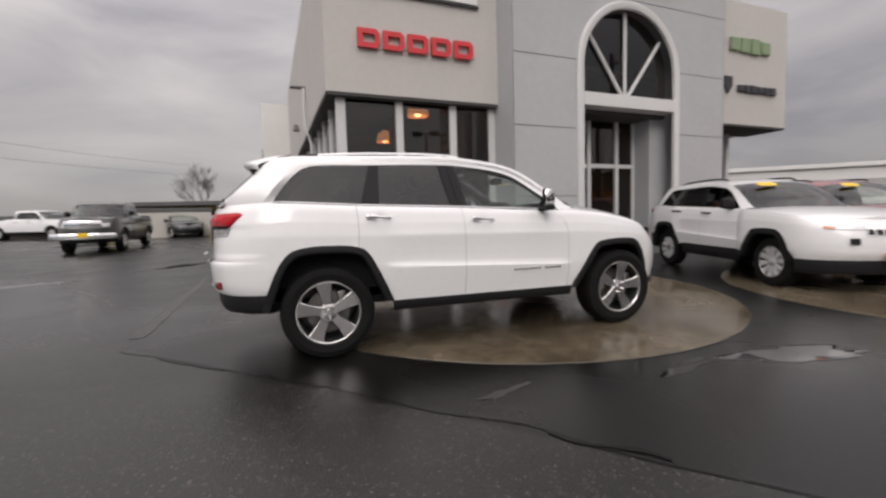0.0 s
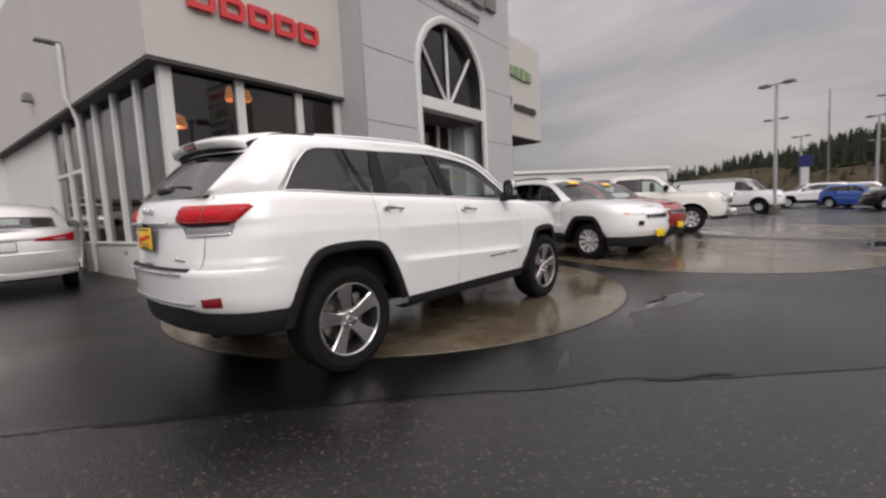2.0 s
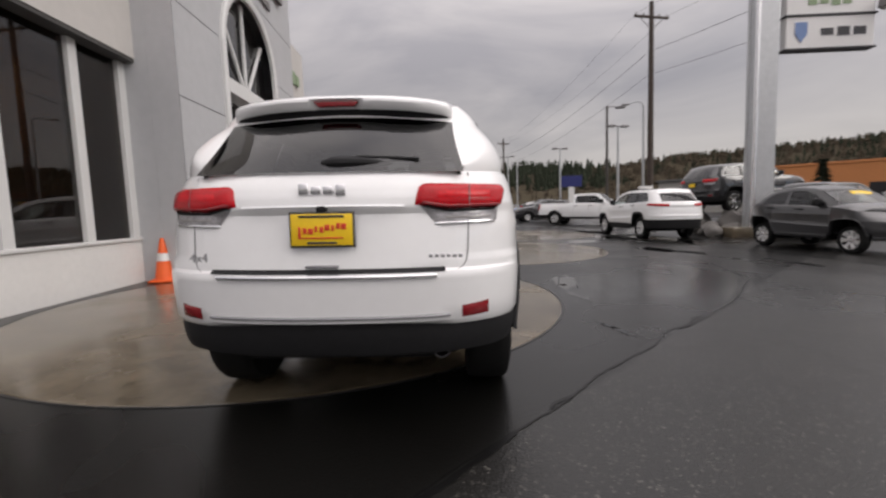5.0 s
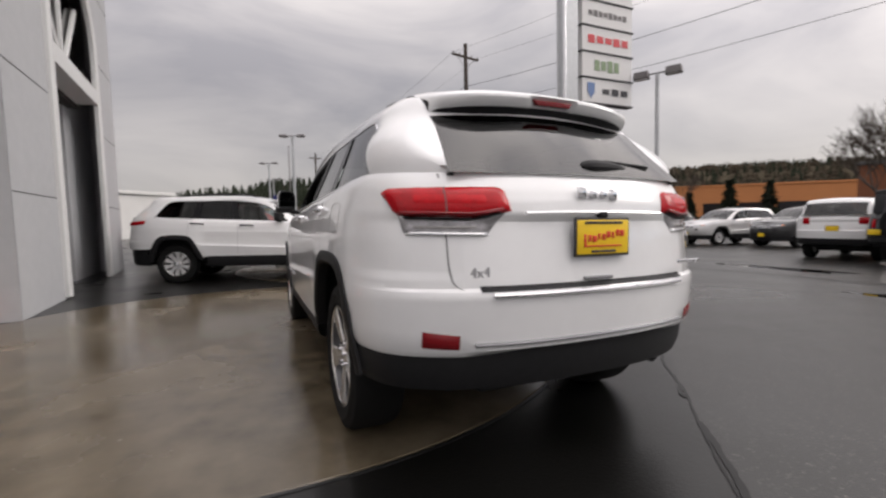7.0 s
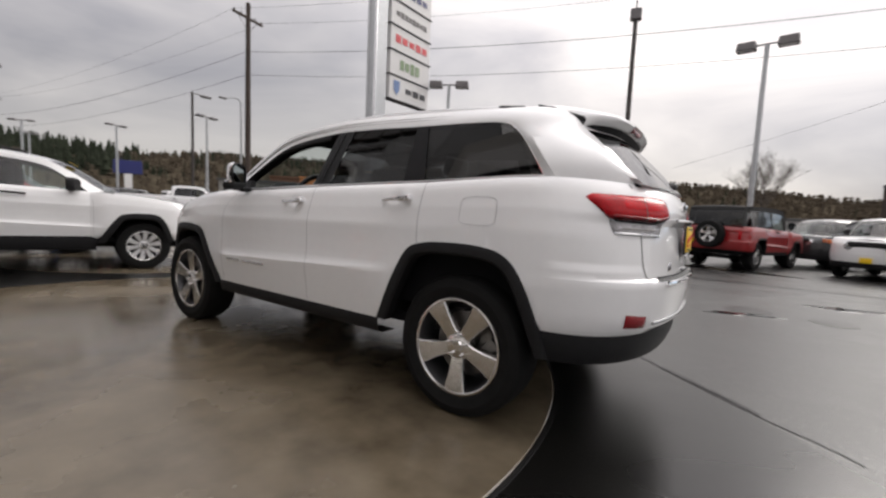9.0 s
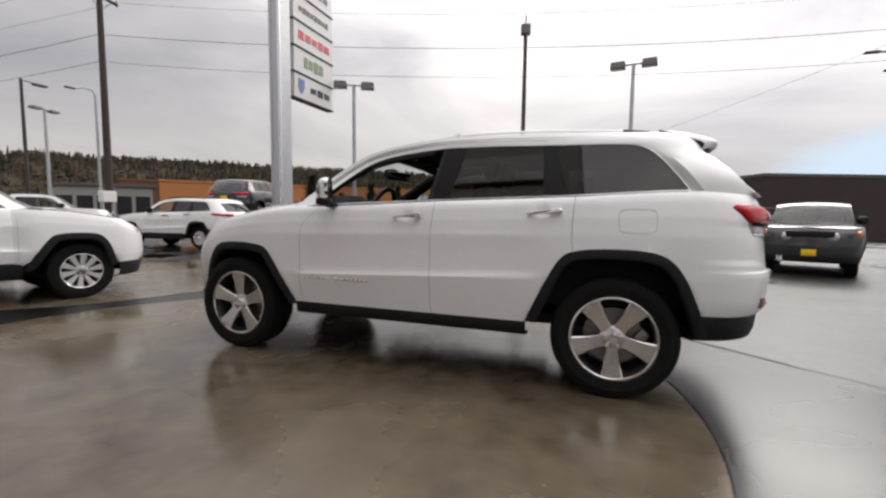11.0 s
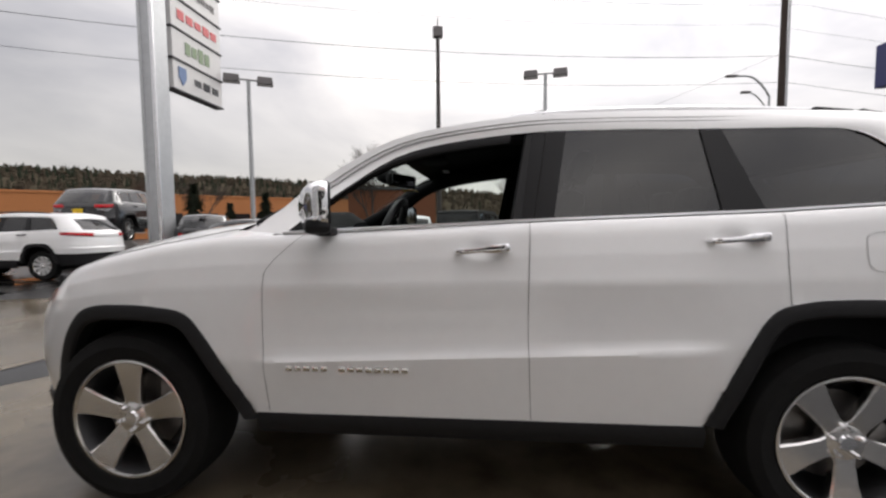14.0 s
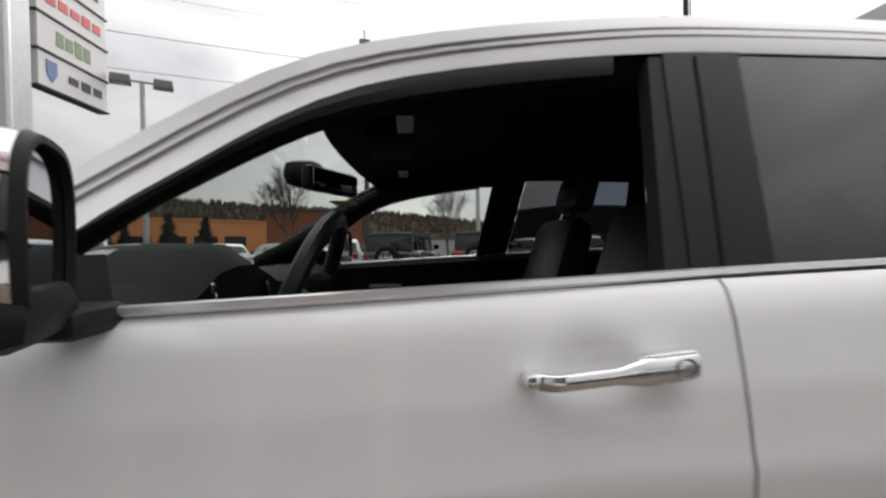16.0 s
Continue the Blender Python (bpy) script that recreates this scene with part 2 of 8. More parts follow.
def wet_asphalt():
    m = bpy.data.materials.new("wet_asphalt")
    m.use_nodes = True
    n, l = m.node_tree.nodes, m.node_tree.links
    b = n["Principled BSDF"]
    tc = n.new("ShaderNodeTexCoord")

    def noise_(scale, detail=4.0, rough=0.5, dist=0.0):
        t = n.new("ShaderNodeTexNoise")
        t.inputs["Scale"].default_value, t.inputs["Detail"].default_value = scale, detail
        t.inputs["Roughness"].default_value, t.inputs["Distortion"].default_value = rough, dist
        l.new(tc.outputs["Object"], t.inputs["Vector"])
        return t.outputs["Fac"]

    def rng(src, a, b_, c, d):
        r = n.new("ShaderNodeMapRange")
        r.inputs["From Min"].default_value, r.inputs["From Max"].default_value = a, b_
        r.inputs["To Min"].default_value, r.inputs["To Max"].default_value = c, d
        l.new(src, r.inputs["Value"])
        return r.outputs["Result"]

    def mth(op, x, y):
        k = n.new("ShaderNodeMath")
        k.operation = op
        for i, v in enumerate((x, y)):
            if isinstance(v, float):
                k.inputs[i].default_value = v
            else:
                l.new(v, k.inputs[i])
        return k.outputs[0]

    big, mid, grit = noise_(0.16, 4, 0.5, 0.6), noise_(0.9, 5, 0.6, 0.3), noise_(95.0, 2, 0.6)
    stones = n.new("ShaderNodeTexVoronoi")
    stones.inputs["Scale"].default_value = 82.0
    l.new(tc.outputs["Object"], stones.inputs["Vector"])
    # south of the paving seam lies an older, coarser surface
    sep = n.new("ShaderNodeSeparateXYZ")
    l.new(tc.outputs["Object"], sep.inputs[0])
    line = mth("ADD", mth("ADD", sep.outputs["X"], sep.outputs["Y"]), mth("MULTIPLY", mid, 0.25))
    coarse = rng(line, -3.02, -2.96, 1.0, 0.0)
    puddle = rng(mth("ADD", mth("MULTIPLY", big, 0.75), mth("MULTIPLY", mid, 0.25)), 0.50, 0.60, 0.0, 1.0)
    # base colour: dark bitumen, paler worn stone tops
    tone = mth("MULTIPLY", rng(mid, 0.3, 0.7, 0.70, 1.25), rng(big, 0.3, 0.7, 0.85, 1.2))
    stone = rng(stones.outputs["Color"], 0.78, 1.0, 0.0, 1.0)
    shown = mth("ADD", 0.010, mth("MULTIPLY", coarse, 0.100))
    val = mth("ADD", mth("MULTIPLY", tone, mth("ADD", 0.004, mth("MULTIPLY", coarse, 0.003))), mth("MULTIPLY", stone, mth("SUBTRACT", shown, mth("MULTIPLY", puddle, mth("MULTIPLY", shown, 0.7)))))
    col = n.new("ShaderNodeCombineColor")
    l.new(val, col.inputs[0]), l.new(mth("MULTIPLY", val, 0.95), col.inputs[1]), l.new(mth("MULTIPLY", val, 0.85), col.inputs[2])
    l.new(col.outputs[0], b.inputs["Base Color"])
    rough = mth("SUBTRACT", mth("ADD", rng(mid, 0.3, 0.7, 0.26, 0.38), mth("MULTIPLY", coarse, 0.05)), mth("MULTIPLY", puddle, 0.11))
    l.new(rough, b.inputs["Roughness"])
    bp = n.new("ShaderNodeBump")
    bp.inputs["Distance"].default_value = 0.006
    l.new(mth("ADD", mth("MULTIPLY", stones.outputs["Distance"], -1.0), grit), bp.inputs["Height"])
    l.new(mth("SUBTRACT", mth("ADD", 0.12, mth("MULTIPLY", coarse, 0.10)), mth("MULTIPLY", puddle, 0.10)), bp.inputs["Strength"])
    l.new(bp.outputs["Normal"], b.inputs["Normal"])
    l.new(mth("ADD", 0.46, mth("MULTIPLY", coarse, 0.20)), b.inputs["Specular IOR Level"])
    return m


def wet_concrete():
    m = bpy.data.materials.new("wet_concrete")
    m.use_nodes = True
    n, l = m.node_tree.nodes, m.node_tree.links
    b = n["Principled BSDF"]
    tc = n.new("ShaderNodeTexCoord")
    a, c, d = n.new("ShaderNodeTexNoise"), n.new("ShaderNodeTexNoise"), n.new("ShaderNodeTexNoise")
    for t, s, k in ((a, 0.7, 5), (c, 4.0, 5), (d, 140.0, 2)):
        t.inputs["Scale"].default_value, t.inputs["Detail"].default_value = s, k
        l.new(tc.outputs["Object"], t.inputs["Vector"])
    r = n.new("ShaderNodeValToRGB")
    r.color_ramp.elements[0].position, r.color_ramp.elements[0].color = 0.33, (0.055, 0.043, 0.027, 1)
    r.color_ramp.elements[1].position, r.color_ramp.elements[1].color = 0.72, (0.185, 0.152, 0.106, 1)
    mx = n.new("ShaderNodeMath")
    mx.operation = "MULTIPLY_ADD"
    mx.inputs[1].default_value = 0.45
    half = n.new("ShaderNodeMath")
    half.operation = "MULTIPLY"
    half.inputs[1].default_value = 0.55
    l.new(a.outputs["Fac"], half.inputs[0]), l.new(c.outputs["Fac"], mx.inputs[0]), l.new(half.outputs[0], mx.inputs[2])
    l.new(mx.outputs[0], r.inputs["Fac"]), l.new(r.outputs["Color"], b.inputs["Base Color"])
    rr = n.new("ShaderNodeMapRange")
    rr.inputs["From Min"].default_value, rr.inputs["From Max"].default_value = 0.38, 0.62
    rr.inputs["To Min"].default_value, rr.inputs["To Max"].default_value = 0.04, 0.30
    l.new(a.outputs["Fac"], rr.inputs["Value"]), l.new(rr.outputs["Result"], b.inputs["Roughness"])
    bp = n.new("ShaderNodeBump")
    bp.inputs["Strength"].default_value, bp.inputs["Distance"].default_value = 0.12, 0.004
    l.new(d.outputs["Fac"], bp.inputs["Height"]), l.new(bp.outputs["Normal"], b.inputs["Normal"])
    return m


ASPHALT, CONCRETE = wet_asphalt(), wet_concrete()
STUCCO = mat("warm_grey_stucco", (0.52, 0.50, 0.475), 0.85, var=0.05, scale=0.8, bump=0.25, bscale=150)
TOWERGREY = mat("pale_grey_panel", (0.43, 0.435, 0.445), 0.8, var=0.05, scale=0.8, bump=0.2, bscale=150)
WHITEWALL = mat("white_painted_render", (0.68, 0.67, 0.65), 0.8, var=0.05, scale=1.5, bump=0.2, bscale=120)
FRAMEWHITE = mat("white_aluminium_frame", (0.62, 0.62, 0.61), 0.45, var=0.03)
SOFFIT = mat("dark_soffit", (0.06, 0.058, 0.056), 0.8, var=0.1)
SHOPGLASS = glass("shop_glass", (0.30, 0.275, 0.26), 1.5)
PILLARBLACK = mat("black_pillar_film", (0.010, 0.010, 0.011), 0.25, var=0.1, scale=10, spec=0.2)
GALV = mat("galvanised_steel", (0.48, 0.49, 0.50), 0.42, metal=0.7, var=0.12, scale=6)
WOODPOLE = mat("weathered_pole_wood", (0.055, 0.040, 0.032), 0.85, var=0.3, scale=6, bump=0.4, bscale=30)
LAMPGREY = mat("grey_lamp_housing", (0.17, 0.16, 0.16), 0.6, var=0.1)
CABLE = mat("black_cable", (0.02, 0.02, 0.022), 0.7)
SIGNWHITE = mat("white_sign_face", (0.72, 0.71, 0.70), 0.4, var=0.03)
SIGNRED = mat("red_sign_shape", (0.60, 0.035, 0.045), 0.4, var=0.05)
SIGNGREEN = mat("green_sign_shape", (0.22, 0.30, 0.17), 0.5)
SIGNDARK = mat("dark_sign_shape", (0.035, 0.035, 0.04), 0.5)
SIGNBLUE = mat("blue_sign_face", (0.018, 0.024, 0.13), 0.4, var=0.05)
ORANGEWALL = mat("orange_painted_wall", (0.50, 0.20, 0.07), 0.8, var=0.08, scale=0.5)
BROWNWALL = mat("brown_painted_wall", (0.16, 0.075, 0.045), 0.85, var=0.1, scale=0.5)
YELLOWWALL = mat("yellow_painted_wall", (0.34, 0.25, 0.09), 0.85, var=0.08, scale=0.5)
ROOFGREY = mat("grey_flat_roof", (0.10, 0.10, 0.10), 0.85, var=0.1)
ORANGE = mat("orange_cone_plastic", (0.80, 0.12, 0.02), 0.5, var=0.1)
BARK = mat("grey_bark", (0.07, 0.058, 0.05), 0.9, var=0.3)
TWIG = mat("bare_twigs", (0.085, 0.070, 0.060), 0.9, spec=0.0)
CONIFER = mat("dark_conifer_needles", (0.034, 0.040, 0.028), 0.9, var=0.5, scale=0.6, spec=0.0)
BRUSH = mat("winter_brush", (0.066, 0.056, 0.040), 0.95, var=0.5, scale=0.3, spec=0.0)
WARMBULB = mat("warm_lamp_glow", (1.0, 0.62, 0.28), 0.5, emit=45.0)
COPPER = mat("copper_shade_glass", (0.62, 0.30, 0.13), 0.3, metal=0.3, emit=5.0)

# ---- mesh helpers ----
SLOPE = 0.0175
TILT = math.atan(SLOPE)


def gz(y):
    return SLOPE * max(-60.0, min(60.0, y))


def on_ground(x, y, yaw=0.0):
    return Matrix.Translation((x, y, gz(y))) @ Matrix.Rotation(TILT, 4, "X") @ Matrix.Rotation(radians(yaw), 4, "Z")


def upright(x, y, yaw=0.0, z=None):
    return Matrix.Translation((x, y, gz(y) if z is None else z)) @ Matrix.Rotation(radians(yaw), 4, "Z")


def thing(name, m, label, category, group="", kind=""):
    ob = new(name)
    ob.empty_display_size = 0.1
    ob.matrix_world = m
    return tagged(ob, label, category, group, kind)


def part(name, bm, material, parent=None, label="", smooth=True, m=None):
    me = bpy.data.meshes.new(name)
    bm.to_mesh(me)
    bm.free()
    if smooth:
        me.polygons.foreach_set("use_smooth", [True] * len(me.polygons))
        me.set_sharp_from_angle(angle=radians(32))
    me.materials.append(material)
    ob = new(name, me)
    if parent:
        ob.parent = parent
    if m is not None:
        ob.matrix_basis = m
    if label:
        ob["label"] = label
    return ob


def add_grid(bm, rows, close=False):
    vs = [[bm.verts.new(p) for p in r] for r in rows]
    for a, b in zip(vs, vs[1:]):
        k = len(a)
        for i in range(k if close else k - 1):
            j = (i + 1) % k
            try:
                bm.faces.new((a[i], a[j], b[j], b[i]))
            except ValueError:
                pass
    return vs


def grid(rows, close=False):
    bm = bmesh.new()
    add_grid(bm, rows, close)
    bmesh.ops.remove_doubles(bm, verts=bm.verts, dist=1e-5)
    bmesh.ops.recalc_face_normals(bm, faces=bm.faces)
    return bm


def add_box(bm, c, s, bevel=0.0, m=None, taper=1.0):
    """A box round c of size s, bevelled; taper narrows its top."""
    t = bmesh.new()
    bmesh.ops.create_cube(t, size=1.0)
    for v in t.verts:
        k = taper if v.co.z > 0 else 1.0
        v.co = Vector((v.co.x * s[0] * k, v.co.y * s[1] * k, v.co.z * s[2]))
    if bevel > 0:
        bmesh.ops.bevel(t, geom=t.edges, offset=min(bevel, min(s) * 0.45), segments=2, affect="EDGES", profile=0.5)
    for v in t.verts:
        v.co = v.co + Vector(c)
        if m is not None:
            v.co = m @ v.co
    me = bpy.data.meshes.new("tmp")
    t.to_mesh(me)
    t.free()
    bm.from_mesh(me)
    bpy.data.meshes.remove(me)
    return bm


def box(c, s, bevel=0.0, m=None, taper=1.0):
    return add_box(bmesh.new(), c, s, bevel, m, taper)


def span(x0, x1, y0, y1, z0, z1, bevel=0.0):
    return box(((x0 + x1) / 2, (y0 + y1) / 2, (z0 + z1) / 2), (x1 - x0, y1 - y0, z1 - z0), bevel)


def add_tube(bm, pts, r, seg=8, cap=True):
    """A tube along pts; r is one radius or one for each point."""
    pts = [Vector(p) for p in pts]
    rs = r if isinstance(r, (list, tuple)) else [r] * len(pts)
    rows = []
    side = None
    for i, p in enumerate(pts):
        d = (pts[min(i + 1, len(pts) - 1)] - pts[max(i - 1, 0)]).normalized()
        if side is None:
            side = d.orthogonal().normalized()
        side = (side - d * side.dot(d)).normalized()
        up = d.cross(side)
        rows.append([p + rs[i] * (math.cos(a) * side + math.sin(a) * up) for a in (2 * math.pi * k / seg for k in range(seg))])
    vs = add_grid(bm, rows, close=True)
    if cap:
        bm.faces.new(vs[0][::-1])
        bm.faces.new(vs[-1])
    return bm


def tube(pts, r, seg=8, cap=True):
    bm = add_tube(bmesh.new(), pts, r, seg, cap)
    bmesh.ops.recalc_face_normals(bm, faces=bm.faces)
    return bm


def lathe(profile, seg=48, axis="Y"):
    """Turns (radius, along) pairs round an axis."""
    rows = []
    for r, h in profile:
        row = []
        for k in range(seg):
            a = 2 * math.pi * k / seg
            c, s = r * math.cos(a), r * math.sin(a)
            row.append(Vector((c, h, s)) if axis == "Y" else Vector((c, s, h)))
        rows.append(row)
    return grid(rows, close=True)


def prism(outline, axis, a, b, bevel=0.0):
    """An outline in the two other axes, drawn out along axis from a to b."""
    bm = bmesh.new()

    def pt(p, h):
        return Vector((h, p[0], p[1])) if axis == "X" else Vector((p[0], h, p[1])) if axis == "Y" else Vector((p[0], p[1], h))

    lo = [bm.verts.new(pt(p, a)) for p in outline]
    hi = [bm.verts.new(pt(p, b)) for p in outline]
    k = len(outline)
    f0, f1 = bm.faces.new(lo[::-1]), bm.faces.new(hi)
    for i in range(k):
        bm.faces.new((lo[i], lo[(i + 1) % k], hi[(i + 1) % k], hi[i]))
    bmesh.ops.recalc_face_normals(bm, faces=bm.faces)
    if bevel:
        es = list(f0.edges) + list(f1.edges)
        bmesh.ops.bevel(bm, geom=es, offset=bevel, segments=2, affect="EDGES", profile=0.5)
    return bm


def spline(pts, sub=6):
    """A smooth curve through the points (Catmull-Rom)."""
    p = [Vector(q) for q in pts]
    p = [2 * p[0] - p[1]] + p + [2 * p[-1] - p[-2]]
    out = []
    for i in range(1, len(p) - 2):
        a, b, c, d = p[i - 1:i + 3]
        for k in range(sub):
            t = k / sub
            out.append(0.5 * (2 * b + (c - a) * t + (2 * a - 5 * b + 4 * c - d) * t * t + (3 * b - a - 3 * c + d) * t ** 3))
    return out + [p[-2]]


def table(x, rows):
    """Smooth interpolation in a table of (x, value), x rising."""
    xs, ys = [r[0] for r in rows], [r[1] for r in rows]
    return float(np.interp(x, xs, ys))


def mirrored(ob, name=None):
    """The same part on the other side of its thing (y turned)."""
    me = ob.data.copy()
    me.transform(Matrix.Diagonal((1, -1, 1, 1)))
    me.flip_normals()
    o = new(name or ob.name.split(".")[0], me)
    o.parent = ob.parent
    if "label" in ob:
        o["label"] = ob["label"]
    return o

# ---- vehicles ----
# Own axes of a vehicle: x ahead, y to its left, z up from the road, origin half-way between the axles.


class Shell:
    """The lower body: outlines in plan, one above the other, with the wheel arches cut out of their lower edge."""

    def __init__(self, s):
        self.s = s
        n = s.get("steps", 84)
        xs = [(-0.93 + 1.86 * k / n) for k in range(n + 1)]
        self.keys = [("r", 0.66 * k / 8) for k in range(9)]
        y0 = (1 - 0.93 ** s["nr"]) ** s["mr"]
        self.keys = [("r", y0 * k / 9) for k in range(9)] + [("x", x) for x in xs]
        y1 = (1 - 0.93 ** s["nf"]) ** s["mf"]
        self.keys += [("f", y1 * (8 - k) / 9) for k in range(9)]

    def low(self, x):
        return table(x, self.s["low"])

    def top(self, x):
        return table(x, self.s["top"])

    def at(self, key, z):
        """The point of the outline at level z (levels are those at mid length)."""
        s = self.s
        w = table(z, s["w"])
        kind, v = key
        if kind == "x":
            xn, yf = v, (1 - abs(v) ** (s["nr"] if v < 0 else s["nf"])) ** (s["mr"] if v < 0 else s["mf"])
        elif kind == "r":
            xn, yf = -((1 - v ** (1 / s["mr"])) ** (1 / s["nr"])), v
        else:
            xn, yf = (1 - v ** (1 / s["mf"])) ** (1 / s["nf"]), v
        rear = xn < 0
        mid, end = (s["rear"], table(z, s["lr"])) if rear else (s["front"], table(z, s["lf"]))
        k = max(0.0, (abs(xn) - 0.72) / 0.28)
        x = (abs(xn) * mid + (end - mid) * k * k * (3 - 2 * k)) * (-1 if rear else 1)
        lo, hi, base = self.low(x), self.top(x), s["belt"]
        pinch = s.get("pinch", 0.80)
        zz = z if z <= pinch else pinch + (z - pinch) * (hi - pinch) / (base - pinch)
        # the lower crease climbs to the rear, fades before the arches, and the bumper carries a shoulder
        if "slant" in s:
            zz -= s["slant"] * max(-1.2, min(1.0, x)) * max(0.0, 1 - abs(z - 0.72 * base / 1.23) / 0.2)
        if "crease" in s:
            a, b = s["crease"]
            f = max(0.0, min(1.0, (x - a) / 0.18)) * max(0.0, min(1.0, (b - x) / 0.14))
            w = w * f + table(z, s["w_plain"]) * (1 - f)
        if "shoulder" in s and x < -1.9:
            zs, d = s["shoulder"]
            w += d * min(1.0, (-1.9 - x) / 0.2) * max(0.0, min(1.0, (zs - z) / 0.02))
        if "tuck" in s and x < -1.55:
            w -= s["tuck"] * min(1.0, (-1.55 - x) / 0.6) * max(0.0, (z / base - 0.80) / 0.20) ** 1.5
        zz = max(zz, lo + 0.004 * z)
        for hx, hz in s.get("dents", ()):
            d = ((x - hx) / 0.082) ** 2 + ((zz - hz) / 0.046) ** 2
            if d < 1:
                w -= 0.0115 * (1 - d) ** 2
        return Vector((x, w * yf, zz))

    def on(self, x, z):
        """The outer skin's y at a place along the side."""
        xn = x / (self.s["rear"] if x < 0 else self.s["front"])
        xn = max(-0.93, min(0.93, xn))
        return self.at(("x", xn), z).y

    def wrap(self, z, a):
        """A point on the skin at level z, a metres round from the middle of the tail."""
        if not hasattr(self, "_wrap"):
            self._wrap = {}
        zk = round(z, 3)
        if zk not in self._wrap:
            line = [self.at(("r", k / 40 * 0.9), z) for k in range(40)]
            line = [self.at(k, z) for k in self.keys]
            acc = [0.0]
            for p, q in zip(line, line[1:]):
                acc.append(acc[-1] + (Vector((q.x - p.x, q.y - p.y))).length)
            self._wrap[zk] = (line, acc)
        line, acc = self._wrap[zk]
        i = max(0, min(len(acc) - 2, int(np.searchsorted(acc, a)) - 1))
        t = (a - acc[i]) / max(1e-6, acc[i + 1] - acc[i])
        return line[i].lerp(line[i + 1], t)

    def out(self, z, a):
        """The outward way in plan at wrap(z, a)."""
        d = self.wrap(z, a + 0.02) - self.wrap(z, a - 0.02)
        return Vector((d.y, -d.x, 0)).normalized() * -1


def both(p):
    return Vector((p[0], -p[1], p[2]))


def make_wheel(parent, m, r, width, rim, spokes, spec=""):
    """wheel > tyre, rim, hub_cap, brake_disc; axis along y, outer face towards -y."""
    h = width / 2
    wheel = part("wheel", lathe([(rim * 0.99, -h * 0.80), (rim * 1.05, -h * 0.95), (rim * 1.2, -h), ((r + rim) / 2, -h * 1.02), (r * 0.955, -h * 0.90), (r * 0.99, -h * 0.72), (r, -h * 0.4),
                                 (r, h * 0.4), (r * 0.99, h * 0.72), (r * 0.95, h * 0.92), (rim * 1.2, h), (rim * 0.98, h * 0.9)], 56), RUBBER, parent, "black rubber tyre", m=m)
    wheel.name = "wheel"
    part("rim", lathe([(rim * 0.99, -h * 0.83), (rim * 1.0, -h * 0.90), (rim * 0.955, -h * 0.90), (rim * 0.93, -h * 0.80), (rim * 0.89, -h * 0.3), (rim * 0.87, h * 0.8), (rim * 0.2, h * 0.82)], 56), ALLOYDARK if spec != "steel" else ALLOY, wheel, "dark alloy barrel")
    part("rim_lip", lathe([(rim * 1.005, -h * 0.86), (rim * 1.005, -h * 0.925), (rim * 0.97, -h * 0.935), (rim * 0.945, -h * 0.90), (rim * 0.94, -h * 0.80)], 56), ALLOY, wheel, "polished outer lip")
    disc = lathe([(0.04, -0.02), (rim * 0.68, -0.02), (rim * 0.68, 0.0), (0.04, 0.0)], 40)
    part("brake_disc", disc, IRON, wheel)
    part("brake_caliper", box((rim * 0.5, -0.022, rim * 0.28), (0.075, 0.06, 0.16), 0.015), IRON, wheel)
    bm = bmesh.new()
    for k in range(spokes):
        a = math.pi / 2 + 2 * math.pi * k / spokes
        sp = bmesh.new()
        wid = 2 * math.pi * rim / spokes * (0.19 if spokes <= 5 else 0.25)
        prof = [(0.05, wid * 0.72, -h * 0.74), (rim * 0.32, wid * 0.62, -h * 0.77), (rim * 0.62, wid * 0.78, -h * 0.83), (rim * 0.90, wid * 1.06, -h * 0.89), (rim * 0.965, wid * 1.15, -h * 0.90)]
        rows = []
        for rr, ww, yy in prof:
            rows.append([Vector((rr, yy + 0.035, -ww)), Vector((rr, yy + 0.006, -ww * 0.98)), Vector((rr, yy, -ww * 0.86)), Vector((rr, yy, ww * 0.86)), Vector((rr, yy + 0.006, ww * 0.98)), Vector((rr, yy + 0.035, ww))])
        vs = add_grid(sp, rows, close=True)
        rot = Matrix.Rotation(-a, 4, "Y")
        me = bpy.data.meshes.new("tmp")
        sp.to_mesh(me)
        sp.free()
        me.transform(rot)
        bm.from_mesh(me)
        bpy.data.meshes.remove(me)
    bmesh.ops.recalc_face_normals(bm, faces=bm.faces)
    part("spoke_set", bm, ALLOY if spokes <= 5 else ALLOYPALE, wheel, "polished alloy spokes")
    part("hub", lathe([(0.0, -h * 0.78), (0.06, -h * 0.78), (0.078, -h * 0.72), (0.085, -h * 0.4)], 24), ALLOY, wheel)
    part("hub_cap", lathe([(0.0, -h * 0.84), (0.027, -h * 0.835), (0.032, -h * 0.78), (0.032, -h * 0.7)], 20), CHROME, wheel)
    for k in range(5):
        a = math.pi / 2 + 2 * math.pi * (k + 0.5) / 5
        part("lug_nut", lathe([(0.0, -0.02), (0.009, -0.018), (0.011, 0.01)], 6), CHROME, wheel, m=Matrix.Translation((0.056 * math.cos(a), -h * 0.79, 0.056 * math.sin(a))))
    return wheel


def arch_line(s, front):
    """The lower edge of the body round one wheel, as (x, z)."""
    key = "arch_f" if front else "arch_r"
    return spline([(x, 0, z) for x, z in s[key]], 5)


